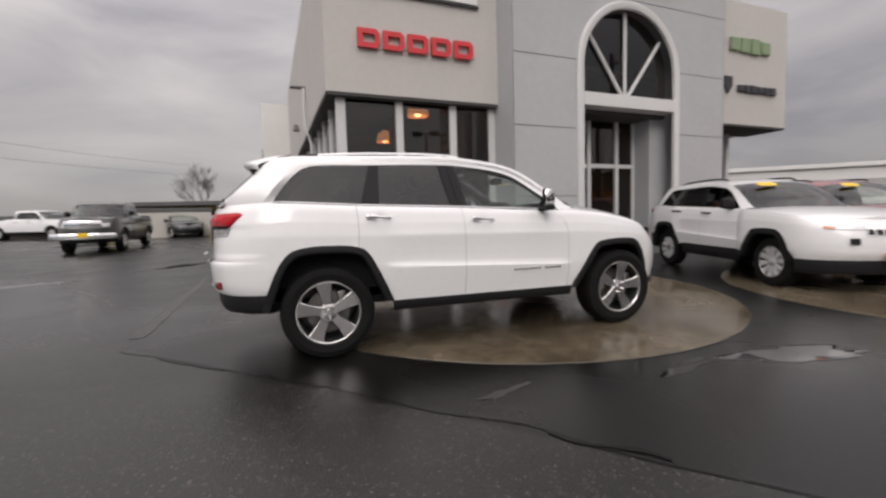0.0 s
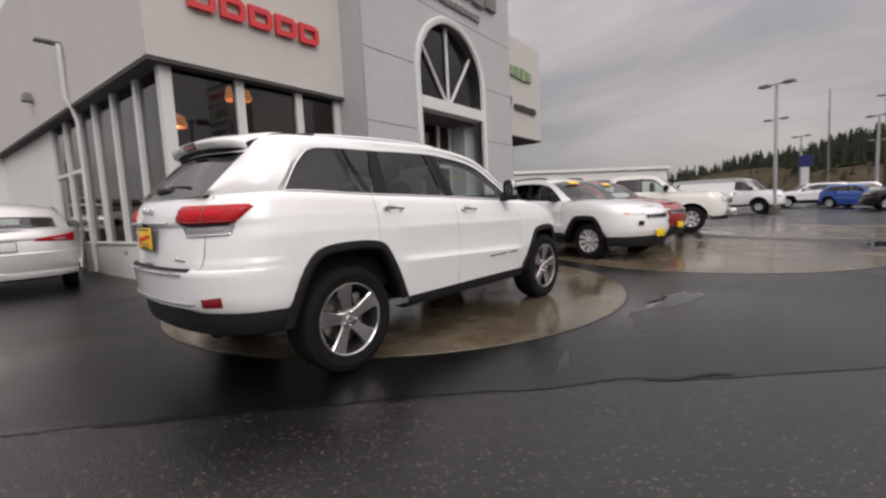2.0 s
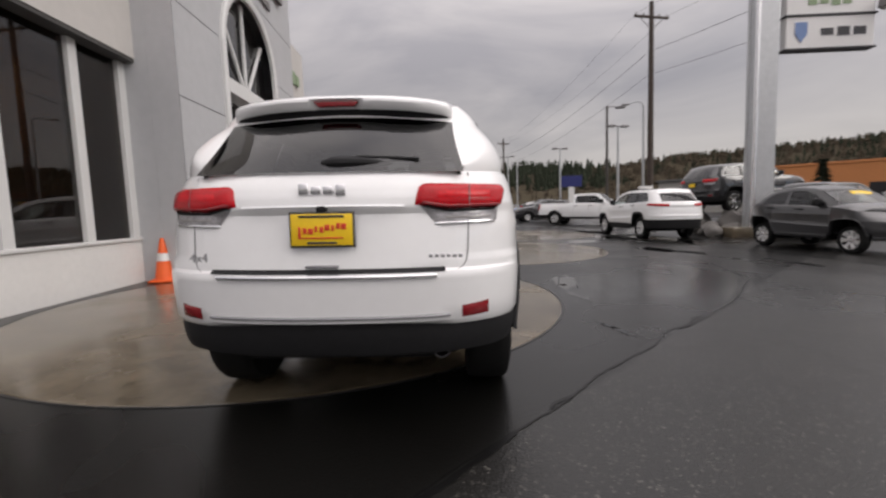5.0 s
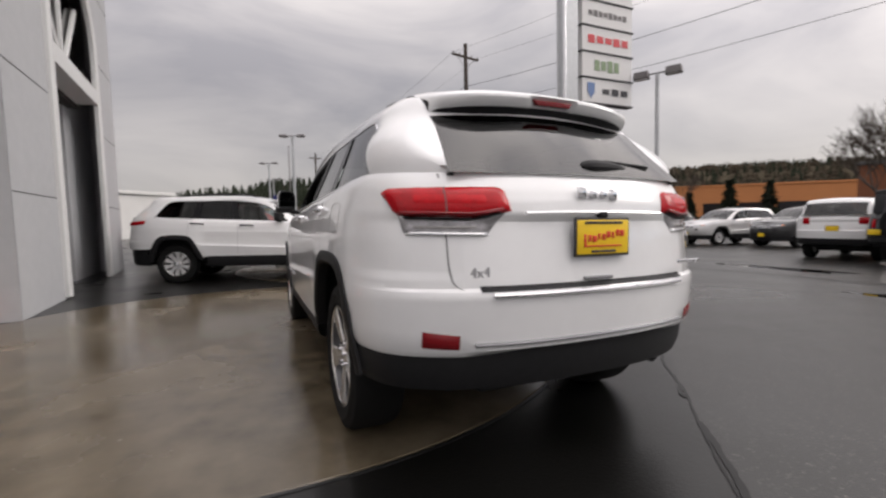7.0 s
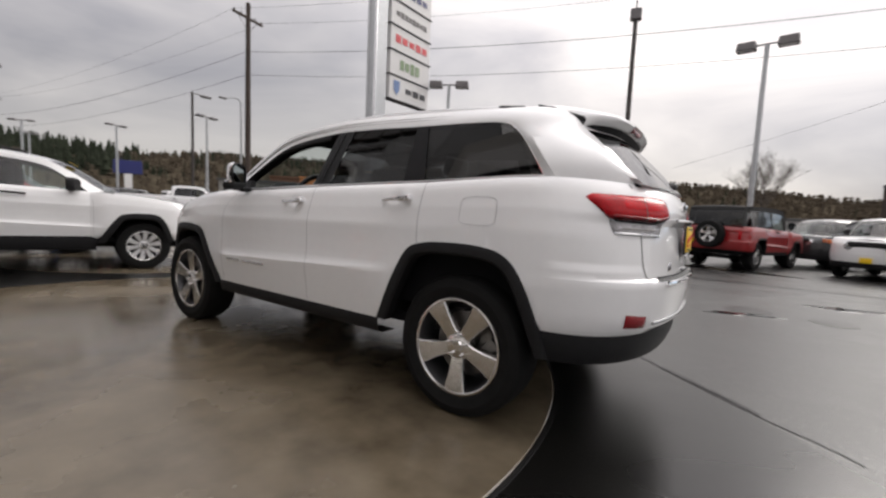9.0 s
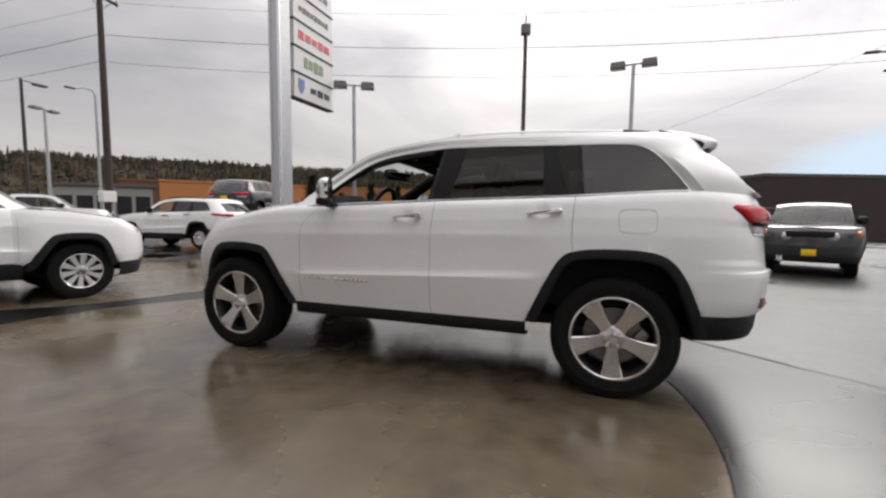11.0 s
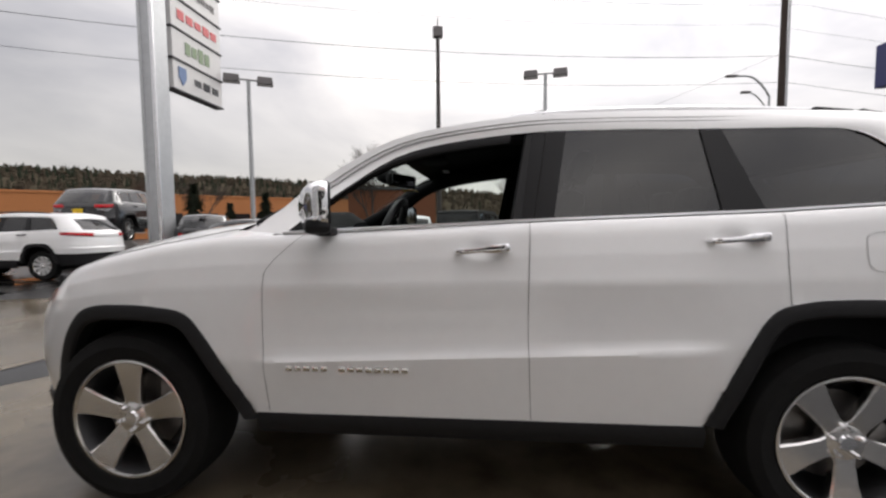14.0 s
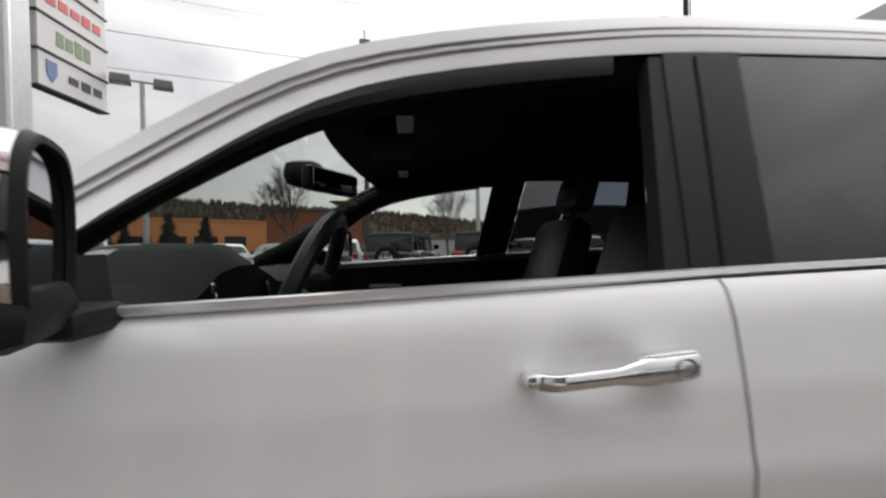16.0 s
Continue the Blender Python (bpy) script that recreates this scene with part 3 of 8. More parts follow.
def make_vehicle(name, s, m, label, group="", paint=None, inside=False):
    """Lower body, arches, wheels, glasshouse, lamps and fittings after the numbers in s."""
    car = thing(name, m, label, s.get("category", "car"), group)
    paint = paint or WHITE
    sh = Shell(s)
    levels = s["levels"]
    rows = [[sh.at(k, z) for k in sh.keys] for z in levels]

    # the skin is cut into panels at the door gaps, the tailgate and the bumpers
    def owner(p, z):
        if s.get("hatch") and p.x < -0.80 * s["rear"] and abs(p.y) < s["hatch"] and z > s["hatch_z"]:
            return "tailgate"
        if p.x < -s["rear"] * 0.80 and z < s.get("hatch_z", 0.6):
            return "rear_bumper"
        if p.x > s["front"] * 0.80 and z < s.get("bumper_f", 0.72):
            return "front_bumper"
        for nm, a, b in s.get("doors", []):
            if a < p.x < b and z > 0.3:
                return nm
        return "front_wing" if p.x > 0 else "rear_wing"

    for side in (1, -1):
        bins = {}
        for i in range(len(rows) - 1):
            for j in range(len(sh.keys) - 1):
                q = [rows[i][j], rows[i][j + 1], rows[i + 1][j + 1], rows[i + 1][j]]
                c = sum(q, Vector()) / 4
                bins.setdefault(owner(c, (levels[i] + levels[i + 1]) / 2), []).append(q)
        for nm, quads in bins.items():
            bm = bmesh.new()
            for q in quads:
                try:
                    bm.faces.new([bm.verts.new((v.x, v.y * side, v.z)) for v in (q if side > 0 else q[::-1])])
                except ValueError:
                    pass
            bmesh.ops.remove_doubles(bm, verts=bm.verts, dist=2e-4)
            part(nm, bm, paint, car)
    # boot lid or load bed cover behind the cabin
    if "deck" in s:
        line = [p for p in rows[-1] if p.x < s["deck"]]
        part("rear_deck", grid([[Vector((p.x - 0.02 * (1 - t * t), p.y * t, p.z + s.get("deck_up", 0.03) * (1 - abs(t) ** 4))) for t in (-1, -0.95, -0.6, -0.3, 0, 0.3, 0.6, 0.95, 1)] for p in line]), s.get("deck_mat", paint), car)
    # bonnet
    line = [p for p in rows[-1] if p.x > s["cowl"]]
    rowsb = []
    for p in line:
        rowsb.append([Vector((p.x + 0.03 * (1 - t * t), p.y * t, p.z + s.get("crown", 0.05) * (1 - abs(t) ** 2.6))) for t in [-1, -0.9, -0.75, -0.5, -0.25, 0, 0.25, 0.5, 0.75, 0.9, 1]])
    part("bonnet", grid(rowsb), paint, car)
    # lower cladding: two sills, rear and front bumper undersides
    for lo_x, hi_x, low_z, nm in ((s["arch_r"][-1][0] - 0.01, s["arch_f"][0][0] + 0.01, s["under"], "sill_trim"), (-9, s["arch_r"][0][0] + 0.055, s.get("under_rear", s["under_end"]), "rear_valance"), (s["arch_f"][-1][0] - 0.015, 9, s["under_end"], "front_valance")):
        for side in (1, -1):
            rws = []
            for f, inset in ((0.0, 0.012), (0.0, -0.006), (0.25, -0.010), (0.65, -0.002), (0.92, 0.015), (1.0, 0.05), (1.0, 0.16)):
                row = []
                for k in sh.keys:
                    p = sh.at(k, levels[1])
                    if not lo_x <= p.x <= hi_x:
                        continue
                    z0 = {"sill_trim": s["sill"], "rear_valance": sh.low(p.x), "front_valance": s["low_front"]}[nm] + 0.012
                    nrm = Vector((p.x * 0.3 if nm != "sill_trim" else 0.0, p.y, 0))
                    nrm = nrm.normalized() if nrm.length > 1e-4 else Vector((1 if p.x > 0 else -1, 0, 0))
                    q = p - nrm * inset
                    row.append(Vector((q.x, q.y * side, z0 + (low_z - z0) * f)))
                rws.append(row)
            part(nm, grid(rws), s.get("clad_mat", PLASTIC), car, "black plastic lower trim")
    # wheel arches: flare and dark liner
    for front in (True, False):
        line = arch_line(s, front)
        cx = s["wb"] / 2 * (1 if front else -1)
        for side in (1, -1):
            rws = []
            for t, off in ((-0.06, -0.004), (-0.05, 0.010), (0.28, 0.018), (0.8, 0.016), (1.0, 0.004), (1.0, -0.05)):
                row = []
                for p in line:
                    y = sh.on(p.x, max(0.5, min(p.z, 1.0)))
                    v = Vector((cx - p.x, 0, s["r"] - p.z))
                    v = v.normalized() * s.get("flare", 0.062)
                    row.append(Vector((p.x + v.x * t, (y + off) * side, p.z + v.z * t)))
                rws.append(row)
            part("arch_flare", grid(rws), PLASTIC if s.get("flare_black", True) else paint, car, "black arch flare")
            rws = []
            for t, yy in ((0.0, -0.02), (0.0, -0.12), (0.0, -0.45), (1.0, -0.46)):
                row = []
                for p in line:
                    y = sh.on(p.x, max(0.5, min(p.z, 1.0)))
                    row.append(Vector((p.x + (cx - p.x) * t * 0.9, (y + yy) * side, p.z + (s["r"] - p.z) * t * 0.9)))
                rws.append(row)
            part("wheel_well", grid(rws), LINER, car)
    # floor pan
    part("floor_pan", span(-s["rear"] * 0.9, s["front"] * 0.9, -s["half"] * 0.62, s["half"] * 0.62, s["under"] + 0.02, s["under"] + 0.10, 0.02), LINER, car)
    if s.get("axle", True):
        part("rear_axle", tube([(-s["wb"] / 2, -0.6, s["r"] * 0.8), (-s["wb"] / 2, 0.6, s["r"] * 0.8)], 0.06, 10), LINER, car)
    # wheels
    for front in (1, -1):
        for side in (1, -1):
            rot = Matrix.Translation((front * s["wb"] / 2, side * s["track"], s["r"]))
            if side > 0:
                rot = rot @ Matrix.Rotation(math.pi, 4, "Z")
            spin = s.get("spin", {}).get((front, side), 20 * front + 13 * side)
            make_wheel(car, rot @ Matrix.Rotation(radians(spin), 4, "Y"), s["r"], s["tyre"], s["rim"], s["spokes"], s.get("wheel", ""))
    glasshouse(car, s, sh, paint, inside)
    fittings(car, s, sh, paint)
    return car, sh


def glasshouse(car, s, sh, paint, inside):
    """Pillars, roof, panes."""
    def side_y(x, z):
        w = s["win_y"] - s["win_lean"] * (z - s["belt"])
        if x < s["tap_r"]:
            w *= 1 - s["tap_rk"] * (s["tap_r"] - x) ** 2
        if x > s["tap_f"]:
            w *= 1 - s["tap_fk"] * (x - s["tap_f"]) ** 2
        return w

    sub = s.get("sub", 5)
    inner = spline([(x, 0, z) for x, z in s["win"]], sub)
    inner = [Vector((p.x, side_y(p.x, p.z), p.z)) for p in inner]
    outer = spline(s["edge"], sub)
    bow = spline(s["bow"], sub)
    bulge = spline([(b, 0, 0) for b in s["bulge"]], sub)
    crest = sorted((p.x, p.y) for p in (sh.at(k, s["levels"][-1]) for k in sh.keys) if p.x < -1.2)
    last = len(inner) - 1

    def frame_point(i, t):
        """A point of the pillar frame; the foot of a flush rear pillar runs out to the wing's crest."""
        g = bulge[i].x * 4 * t * (1 - t)
        p = inner[i].lerp(outer[i], t) + Vector((-0.35 * g, g, 0))
        k = max(0.0, 1 - (last - i) / (2.4 * sub)) if s.get("flush") else 0.0
        if k and 0 < t < 1:
            p.y += (table(p.x, crest) - 0.003 - p.y) * k * k * (3 - 2 * k) * min(1.0, t / 0.14, (1 - t) / 0.10)
        return p

    for side in (1, -1):
        rws = []
        for t in (0, 0.06, 0.14, 0.3, 0.5, 0.7, 0.82, 0.90, 0.95, 1.0):
            rws.append([Vector((p.x, p.y * side, p.z)) for p in (frame_point(i, t) for i in range(last + 1))])
        part("pillar_frame", grid(rws), paint, car)
    if "deck" not in s:
        # the wing's shoulder runs up into the rear pillar and the tailgate
        top = [sh.at(k, s["levels"][-1]) for k in sh.keys]
        top = [p for p in top if p.x < inner[-1].x + 0.03]
        e, w_ = outer[-1], bow[-1]
        rim = [Vector((e.x + w_.x * (1 - t * t), e.y * t, e.z + w_.z * (1 - t * t))) for t in np.linspace(0, 1, 9)]
        for t in np.linspace(0.98, 0.0, 50):
            rim.append(frame_point(last, t))

        def even(line, m_):
            acc = [0.0]
            for p, q in zip(line, line[1:]):
                acc.append(acc[-1] + (q - p).length)
            return [Vector([float(np.interp(u, acc, [p[c] for p in line])) for c in range(3)]) for u in np.linspace(0, acc[-1], m_)]

        low_, up_ = even(top, 140), even(rim, 140)
        for side in (1, -1):
            rws = []
            for t in (0.0, 0.25, 0.5, 0.75, 1.0):
                rws.append([Vector((p.x, p.y * side, p.z)) for p in (a_.lerp(b_, t) for a_, b_ in zip(low_, up_))])
            part("wing_shoulder", grid(rws), paint, car)
    n = len(outer)
    a, b = s["roof_from"] * sub, s["roof_to"] * sub

    def skin(i0, i1, drop=0.0, k=1.0):
        rws = []
        for i in range(i0, i1 + 1):
            e, w = outer[i], bow[i]
            rws.append([Vector((e.x + w.x * (1 - t * t), e.y * t * k, e.z + w.z * (1 - t * t) - drop)) for t in (-1, -0.94, -0.8, -0.6, -0.4, -0.2, 0, 0.2, 0.4, 0.6, 0.8, 0.94, 1)])
        return grid(rws)

    part("windscreen", skin(0, a), CLEAR, car, "clear windscreen")
    part("roof", skin(a, b), paint, car)
    rear = part("rear_window", skin(b, n - 1), s.get("rear_glass", TINT), car, "dark tinted rear window")
    # side panes between the belt and the window outline
    xs = [p.x for p in inner][::-1]
    zs = [p.z for p in inner][::-1]

    def belt_z(x):
        return sh.top(x) + 0.004

    def pane(x0, x1, off, lean0=0.0, lean1=0.0):
        rws = []
        for k in range(13):
            t = k / 12
            row = []
            for v in (0, 0.2, 0.4, 0.6, 0.8, 1.0):
                xb = x0 + (x1 - x0) * t
                xt = (x0 + lean0) + (x1 + lean1 - x0 - lean0) * t
                x = xb + (xt - xb) * v
                z0, z1 = belt_z(x), float(np.interp(x, xs, zs))
                z1 = max(z1, z0 + 0.003)
                z = z0 + (z1 - z0) * v
                row.append(Vector((x, side_y(x, z) + off, z)))
            rws.append(row)
        return rws

    for nm, x0, x1, l0, l1, material, sides in s["panes"]:
        for side in (1, -1):
            if side not in sides:
                continue
            rws = [[Vector((p.x, p.y * side, p.z)) for p in r] for r in pane(x0, x1, -0.004 if material not in (PLASTIC, BLACK, PILLARBLACK) else 0.003, l0, l1)]
            part(nm, grid(rws), material, car)
    # bright line round the side windows
    if s.get("trim"):
        for side in (1, -1):
            low = [Vector((x, (side_y(x, belt_z(x)) + 0.004) * side, belt_z(x) + 0.004)) for x in np.linspace(s["win"][0][0], s["win"][-1][0], 24)]
            part("window_trim", tube(low, 0.0075, 6), SATIN if s["trim"] is CHROME else s["trim"], car, "bright window trim")
            part("window_trim", tube([Vector((p.x, (p.y + 0.002) * side, p.z)) for p in inner if p.x < s["win"][-4][0]], 0.0035, 6), s["trim"], car, "bright window trim")
    # dark inner lining
    for side in (1, -1):
        rws = []
        for t in (-0.06, 0.5, 1.0):
            row = []
            for p, q, g in zip(inner, outer, bulge):
                v = p.lerp(q, t)
                v += Vector((-0.35 * g.x * 4 * t * (1 - t), g.x * 4 * t * (1 - t), 0)) if 0 < t < 1 else Vector()
                row.append(Vector((v.x - 0.01 * (1 if v.x > 0 else -1), (v.y - 0.03) * side, v.z - 0.012)))
            rws.append(row)
        part("pillar_lining", grid(rws), INTERIOR, car)
    part("headliner", skin(a, b, 0.03, 0.985), INTERIOR, car)
    rws = [[Vector((x, side_y(x, belt_z(x)) - d, belt_z(x) - h)) for x in np.linspace(s["win"][0][0] + 0.05, s["win"][-1][0] - 0.05, 16)] for d, h in ((0.02, -0.001), (0.05, -0.002), (0.075, 0.02), (0.085, 0.35), (0.05, 0.7))]
    ob = part("door_lining", grid(rws), INTERIOR, car, "black door lining")
    mirrored(ob)
    if not inside:
        # dark seats and shelf seen through the panes
        x0 = (s["win"][0][0] + s["win"][-1][0]) / 2
        zb = s["belt"]
        for sy in (1, -1):
            part("seat", box((x0 + 0.35, sy * 0.36, zb - 0.05), (0.16, 0.46, 0.70), 0.06), INTERIOR, car)
            part("headrest", box((x0 + 0.33, sy * 0.36, zb + 0.26), (0.10, 0.24, 0.15), 0.05), INTERIOR, car)
        part("rear_bench", box((x0 - 0.55, 0, zb - 0.15), (0.18, 1.15, 0.55), 0.06), INTERIOR, car)
        part("dashboard", box((s["win"][0][0] - 0.02, 0, zb - 0.12), (0.5, 1.25, 0.24), 0.08), INTERIOR, car)
        part("cabin_floor", span(s["win"][-1][0] - 0.2, s["win"][0][0] + 0.3, -0.72, 0.72, 0.42, 0.47), INTERIOR, car)


def patch(sh, z0, z1, a0, a1, off, side, z0b=None, z1b=None, na=10, nz=4):
    """A piece of the skin between two levels, a0 to a1 metres round from the tail's middle, raised by off."""
    rws = []
    for i in range(na + 1):
        t = i / na
        a = a0 + (a1 - a0) * t
        lo = z0 + ((z0b if z0b is not None else z0) - z0) * t
        hi = z1 + ((z1b if z1b is not None else z1) - z1) * t
        row = []
        for k in range(nz + 1):
            v = k / nz
            z = lo + (hi - lo) * v
            edge = min(1.0, 4 * min(v, 1 - v) + 0.15) * min(1.0, 6 * min(t, 1 - t) + 0.15)
            p = sh.wrap(z, a) + sh.out(z, a) * off * edge
            row.append(Vector((p.x, p.y * side, p.z)))
        rws.append(row)
    return grid(rws)


def tail_clusters(car, sh, k=1.0):
    """Wrap-round rear lamps: a red lens with a darker foot, a clear lamp with a bright rim under it."""
    def lv(z):
        return round(0.8 + (z - 0.8) * 0.43 / (sh.top(-2.2) - 0.8), 3)

    @functools.lru_cache(None)
    def arc(z, x):
        a = 0.3
        while sh.wrap(z, a).x < x and a < 2:
            a += 0.004
        return a

    def lens(lo, hi, a0, x1, off, side, na=16, nz=6):
        rws = []
        for i in range(na + 1):
            t = i / na
            row = []
            for j in range(nz + 1):
                v = j / nz
                am = a0(v) + (arc(1.10, round(x1(v), 3)) - a0(v)) * t
                z = lo(t) + (hi(t) - lo(t)) * v
                edge = min(1.0, 5 * min(v, 1 - v)) ** 0.5 * min(1.0, 9 * min(t, 1 - t)) ** 0.5
                z = lv(z)
                p = sh.wrap(z, am) + sh.out(z, am) * (0.001 + off * edge)
                row.append(Vector((p.x, p.y * side, p.z)))
            rws.append(row)
        return grid(rws)

    def low_red(t):
        return 1.131 - 0.027 * min(1.0, t / 0.30) + 0.006 * t + 0.022 * max(0.0, (t - 0.93) / 0.07) ** 2

    def high_red(t):
        return 1.226 - 0.008 * t - 0.020 * max(0.0, (t - 0.90) / 0.10) ** 2 - 0.018 * max(0.0, (0.07 - t) / 0.07) ** 2

    for side in (1, -1):
        lamp = part("tail_lamp", lens(low_red, high_red, lambda v: 0.405 + 0.018 * v, lambda v: -2.150 + 0.055 * v, 0.022, side, 30, 8), LENSRED, car, "red tail lamp")
        part("lamp_foot", lens(lambda t: low_red(t) + 0.003, lambda t: low_red(t) + 0.024, lambda v: 0.415, lambda v: -2.165 + 0.02 * v, 0.0235, side), LENSDARK, lamp, "darker red foot of the lens")
        part("lamp_core", lens(lambda t: 1.152, lambda t: 1.202, lambda v: 0.47, lambda v: -2.195, 0.0240, side), LENSBRIGHT, lamp, "brighter core of the lens")
        cut = []
        for z in (1.108, 1.14, 1.17, 1.20, 1.222):
            p, q, o = sh.wrap(lv(z), 0.652), sh.wrap(lv(z), 0.657), sh.out(lv(z), 0.655) * 0.0262
            cut.append([Vector(((p + o).x, (p + o).y * side, p.z)), Vector(((q + o).x, (q + o).y * side, q.z))])
        part("lamp_split", grid(cut), SEAM, lamp, "dark gap between lid and wing lamp")
        rev = part("reversing_lamp", lens(lambda t: 1.042 + 0.004 * t, lambda t: low_red(t) - 0.003, lambda v: 0.50 - 0.075 * v, lambda v: -2.185 + 0.02 * v, 0.010, side), REVERSE, car, "clear lower lamp")
        part("lamp_rim", lens(lambda t: 1.036 + 0.004 * t, lambda t: 1.050 + 0.004 * t, lambda v: 0.495, lambda v: -2.19, 0.012, side), CHROME, rev, "bright rim")
        part("lamp_divider", lens(lambda t: low_red(t) - 0.010, lambda t: low_red(t) - 0.001, lambda v: 0.44, lambda v: -2.175, 0.018, side), PLASTIC, rev)
        part("lamp_band", lens(lambda t: 1.062, lambda t: 1.076, lambda v: 0.52, lambda v: -2.205, 0.0125, side), HEADLENS, rev, "smoked band in the clear lens")


def fittings(car, s, sh, paint):
    """Lamps, mirrors, handles, plate, gaps."""
    for nm, lab, z0, z1, a0, tip, off, material, z0b, z1b in s.get("tail", []):
        a1 = tip
        if tip < 0:
            zm = (z0 + z1) / 2
            a1 = a0
            while sh.wrap(zm, a1).x < tip and a1 < 3:
                a1 += 0.01
        for side in (1, -1):
            part(nm, patch(sh, z0, z1, a0, a1, off, side, z0b, z1b), material, car, lab)
    zs = [z for z in s["levels"] if z > 0.3]
    fine_hinge = bool(s.get("dents"))
    for x, z0, z1 in s.get("gaps", []):
        for side in (1, -1):
            rws = []
            for z in [z0] + [v for v in s["levels"] if z0 < v < z1] + [z1]:
                dx = s.get("gap_bend", 0.0) * math.sin(math.pi * (z - z0) / (z1 - z0))
                if fine_hinge and x > 0.5 and z > 1.05:
                    # the hinge seam sweeps back to the foot of the pillar
                    dx -= 0.105 * ((z - 1.05) / 0.14) ** 1.4
                p = sh.at(("x", (x + dx) / (s["rear"] if x < 0 else s["front"])), z)
                rws.append([Vector((p.x - 0.0013, (p.y + 0.0022) * side, p.z)), Vector((p.x + 0.0013, (p.y + 0.0022) * side, p.z))])
            part("panel_gap", grid(rws), SEAM, car)
    for x, z, ln in s.get("handles", []):
        for side in (1, -1):
            y = (sh.on(x - 0.14, z) + sh.on(x + 0.14, z)) / 2
            hm = s.get("handle_mat", CHROME)
            if not s.get("dents"):
                pts = [(x + ln / 2, (y + 0.004) * side, z - 0.008), (x + ln / 2 - 0.012, (y + 0.032) * side, z - 0.004), (x, (y + 0.040) * side, z), (x - ln / 2 + 0.03, (y + 0.036) * side, z + 0.004), (x - ln / 2, (y + 0.03) * side, z + 0.006), (x - ln / 2 - 0.008, (y + 0.004) * side, z + 0.006)]
                part("door_handle", tube(spline(pts, 4), 0.0145, 8), hm, car)
                continue
            # a strap handle: slim at its front foot, swelling to the lock boss at the rear
            rws = []
            for k in range(25):
                t = k / 24
                px = x + ln / 2 - ln * t
                stand = 0.006 + 0.036 * min(1.0, t / 0.16) ** 0.6 * min(1.0, (1 - t) / 0.05) ** 0.5
                hh = (0.0105 + 0.0075 * max(0.0, min(1.0, (t - 0.50) / 0.18))) * min(1.0, t / 0.06 + 0.35) * min(1.0, (1 - t) / 0.05 + 0.45)
                dd = 0.008 if t < 0.62 else 0.008 + 0.010 * min(1.0, (t - 0.62) / 0.1)
                rws.append([Vector((px, (y + stand - dd + dd * math.copysign(abs(math.cos(q)) ** 0.7, math.cos(q))) * side, z - 0.008 + 0.018 * t + hh * math.copysign(abs(math.sin(q)) ** 0.7, math.sin(q)))) for q in (2 * math.pi * i / 14 for i in range(14))])
            bar = part("door_handle", grid([[rws[0][0].lerp(rws[0][7], 0.5)] * 14] + rws + [[rws[-1][0].lerp(rws[-1][7], 0.5)] * 14], close=True), hm, car, "chrome door handle")
            part("handle_foot", box((x + ln / 2 - 0.014, (y + 0.012) * side, z - 0.006), (0.026, 0.036, 0.016), 0.006), hm, bar)
            part("lock_boss", box((x - ln / 2 + 0.032, (y + 0.014) * side, z + 0.008), (0.062, 0.040, 0.030), 0.010), hm, bar)
            ring = lathe([(0.0105, 0.0), (0.0125, -0.0015), (0.0135, 0.0)], 20)
            part("lock_ring", ring, TRIMGREY, bar, m=Matrix.Translation((x - ln / 2 + 0.028, (y + 0.0425) * side, z + 0.008)) @ Matrix.Rotation(math.pi if side > 0 else 0.0, 4, "Z"))
    if s.get("mirror"):
        x, z, y0 = s["mirror"]
        fine = bool(s.get("mirror_label"))
        for side in (1, -1):
            # the housing is turned inwards, so that its glass faces the driver
            turn = Matrix.Translation((x + 0.02, (y0 + (0.130 if fine else 0.10)) * side, z + (0.112 if fine else 0.10))) @ Matrix.Rotation(radians(24 if fine else 12) * side, 4, "Z")
            hw, hv = (0.084, 0.098) if fine else (0.105, 0.092)
            rws = []
            for k, dx in ((0.50, 0.085), (0.74, 0.078), (0.90, 0.058), (0.98, 0.03), (1.0, 0.0), (0.985, -0.02), (0.95, -0.030)):
                dx *= 0.74 if fine and dx > 0 else 1.0
                rws.append([turn @ Vector((dx - 0.02 * math.cos(a) * (dx > 0), math.copysign(abs(math.cos(a)) ** 0.62, math.cos(a)) * hw * k * side, math.copysign(abs(math.sin(a)) ** 0.62, math.sin(a)) * hv * k)) for a in (2 * math.pi * i / 28 for i in range(28))])
            cap_rows = [[rws[0][0].lerp(rws[0][14], 0.5)] * 28] + rws[:6]
            shell_ = part("wing_mirror", grid(cap_rows, close=True), s.get("mirror_mat", PLASTIC), car, s.get("mirror_label", ""))
            rim_ = [[p.lerp(rws[6][0].lerp(rws[6][14], 0.5), t) for p in r] for r, t in ((rws[5], -0.012), (rws[6], -0.004), (rws[6], 0.07), (rws[5], 0.085))]
            part("mirror_rim", grid(rim_, close=True), PLASTIC, shell_, "black rim round the mirror glass")
            part("mirror_glass", grid([[p.lerp(rws[5][0].lerp(rws[5][14], 0.5), t) for p in rws[5]] for t in (0.08, 1.0)], close=True), MIRROR, shell_)
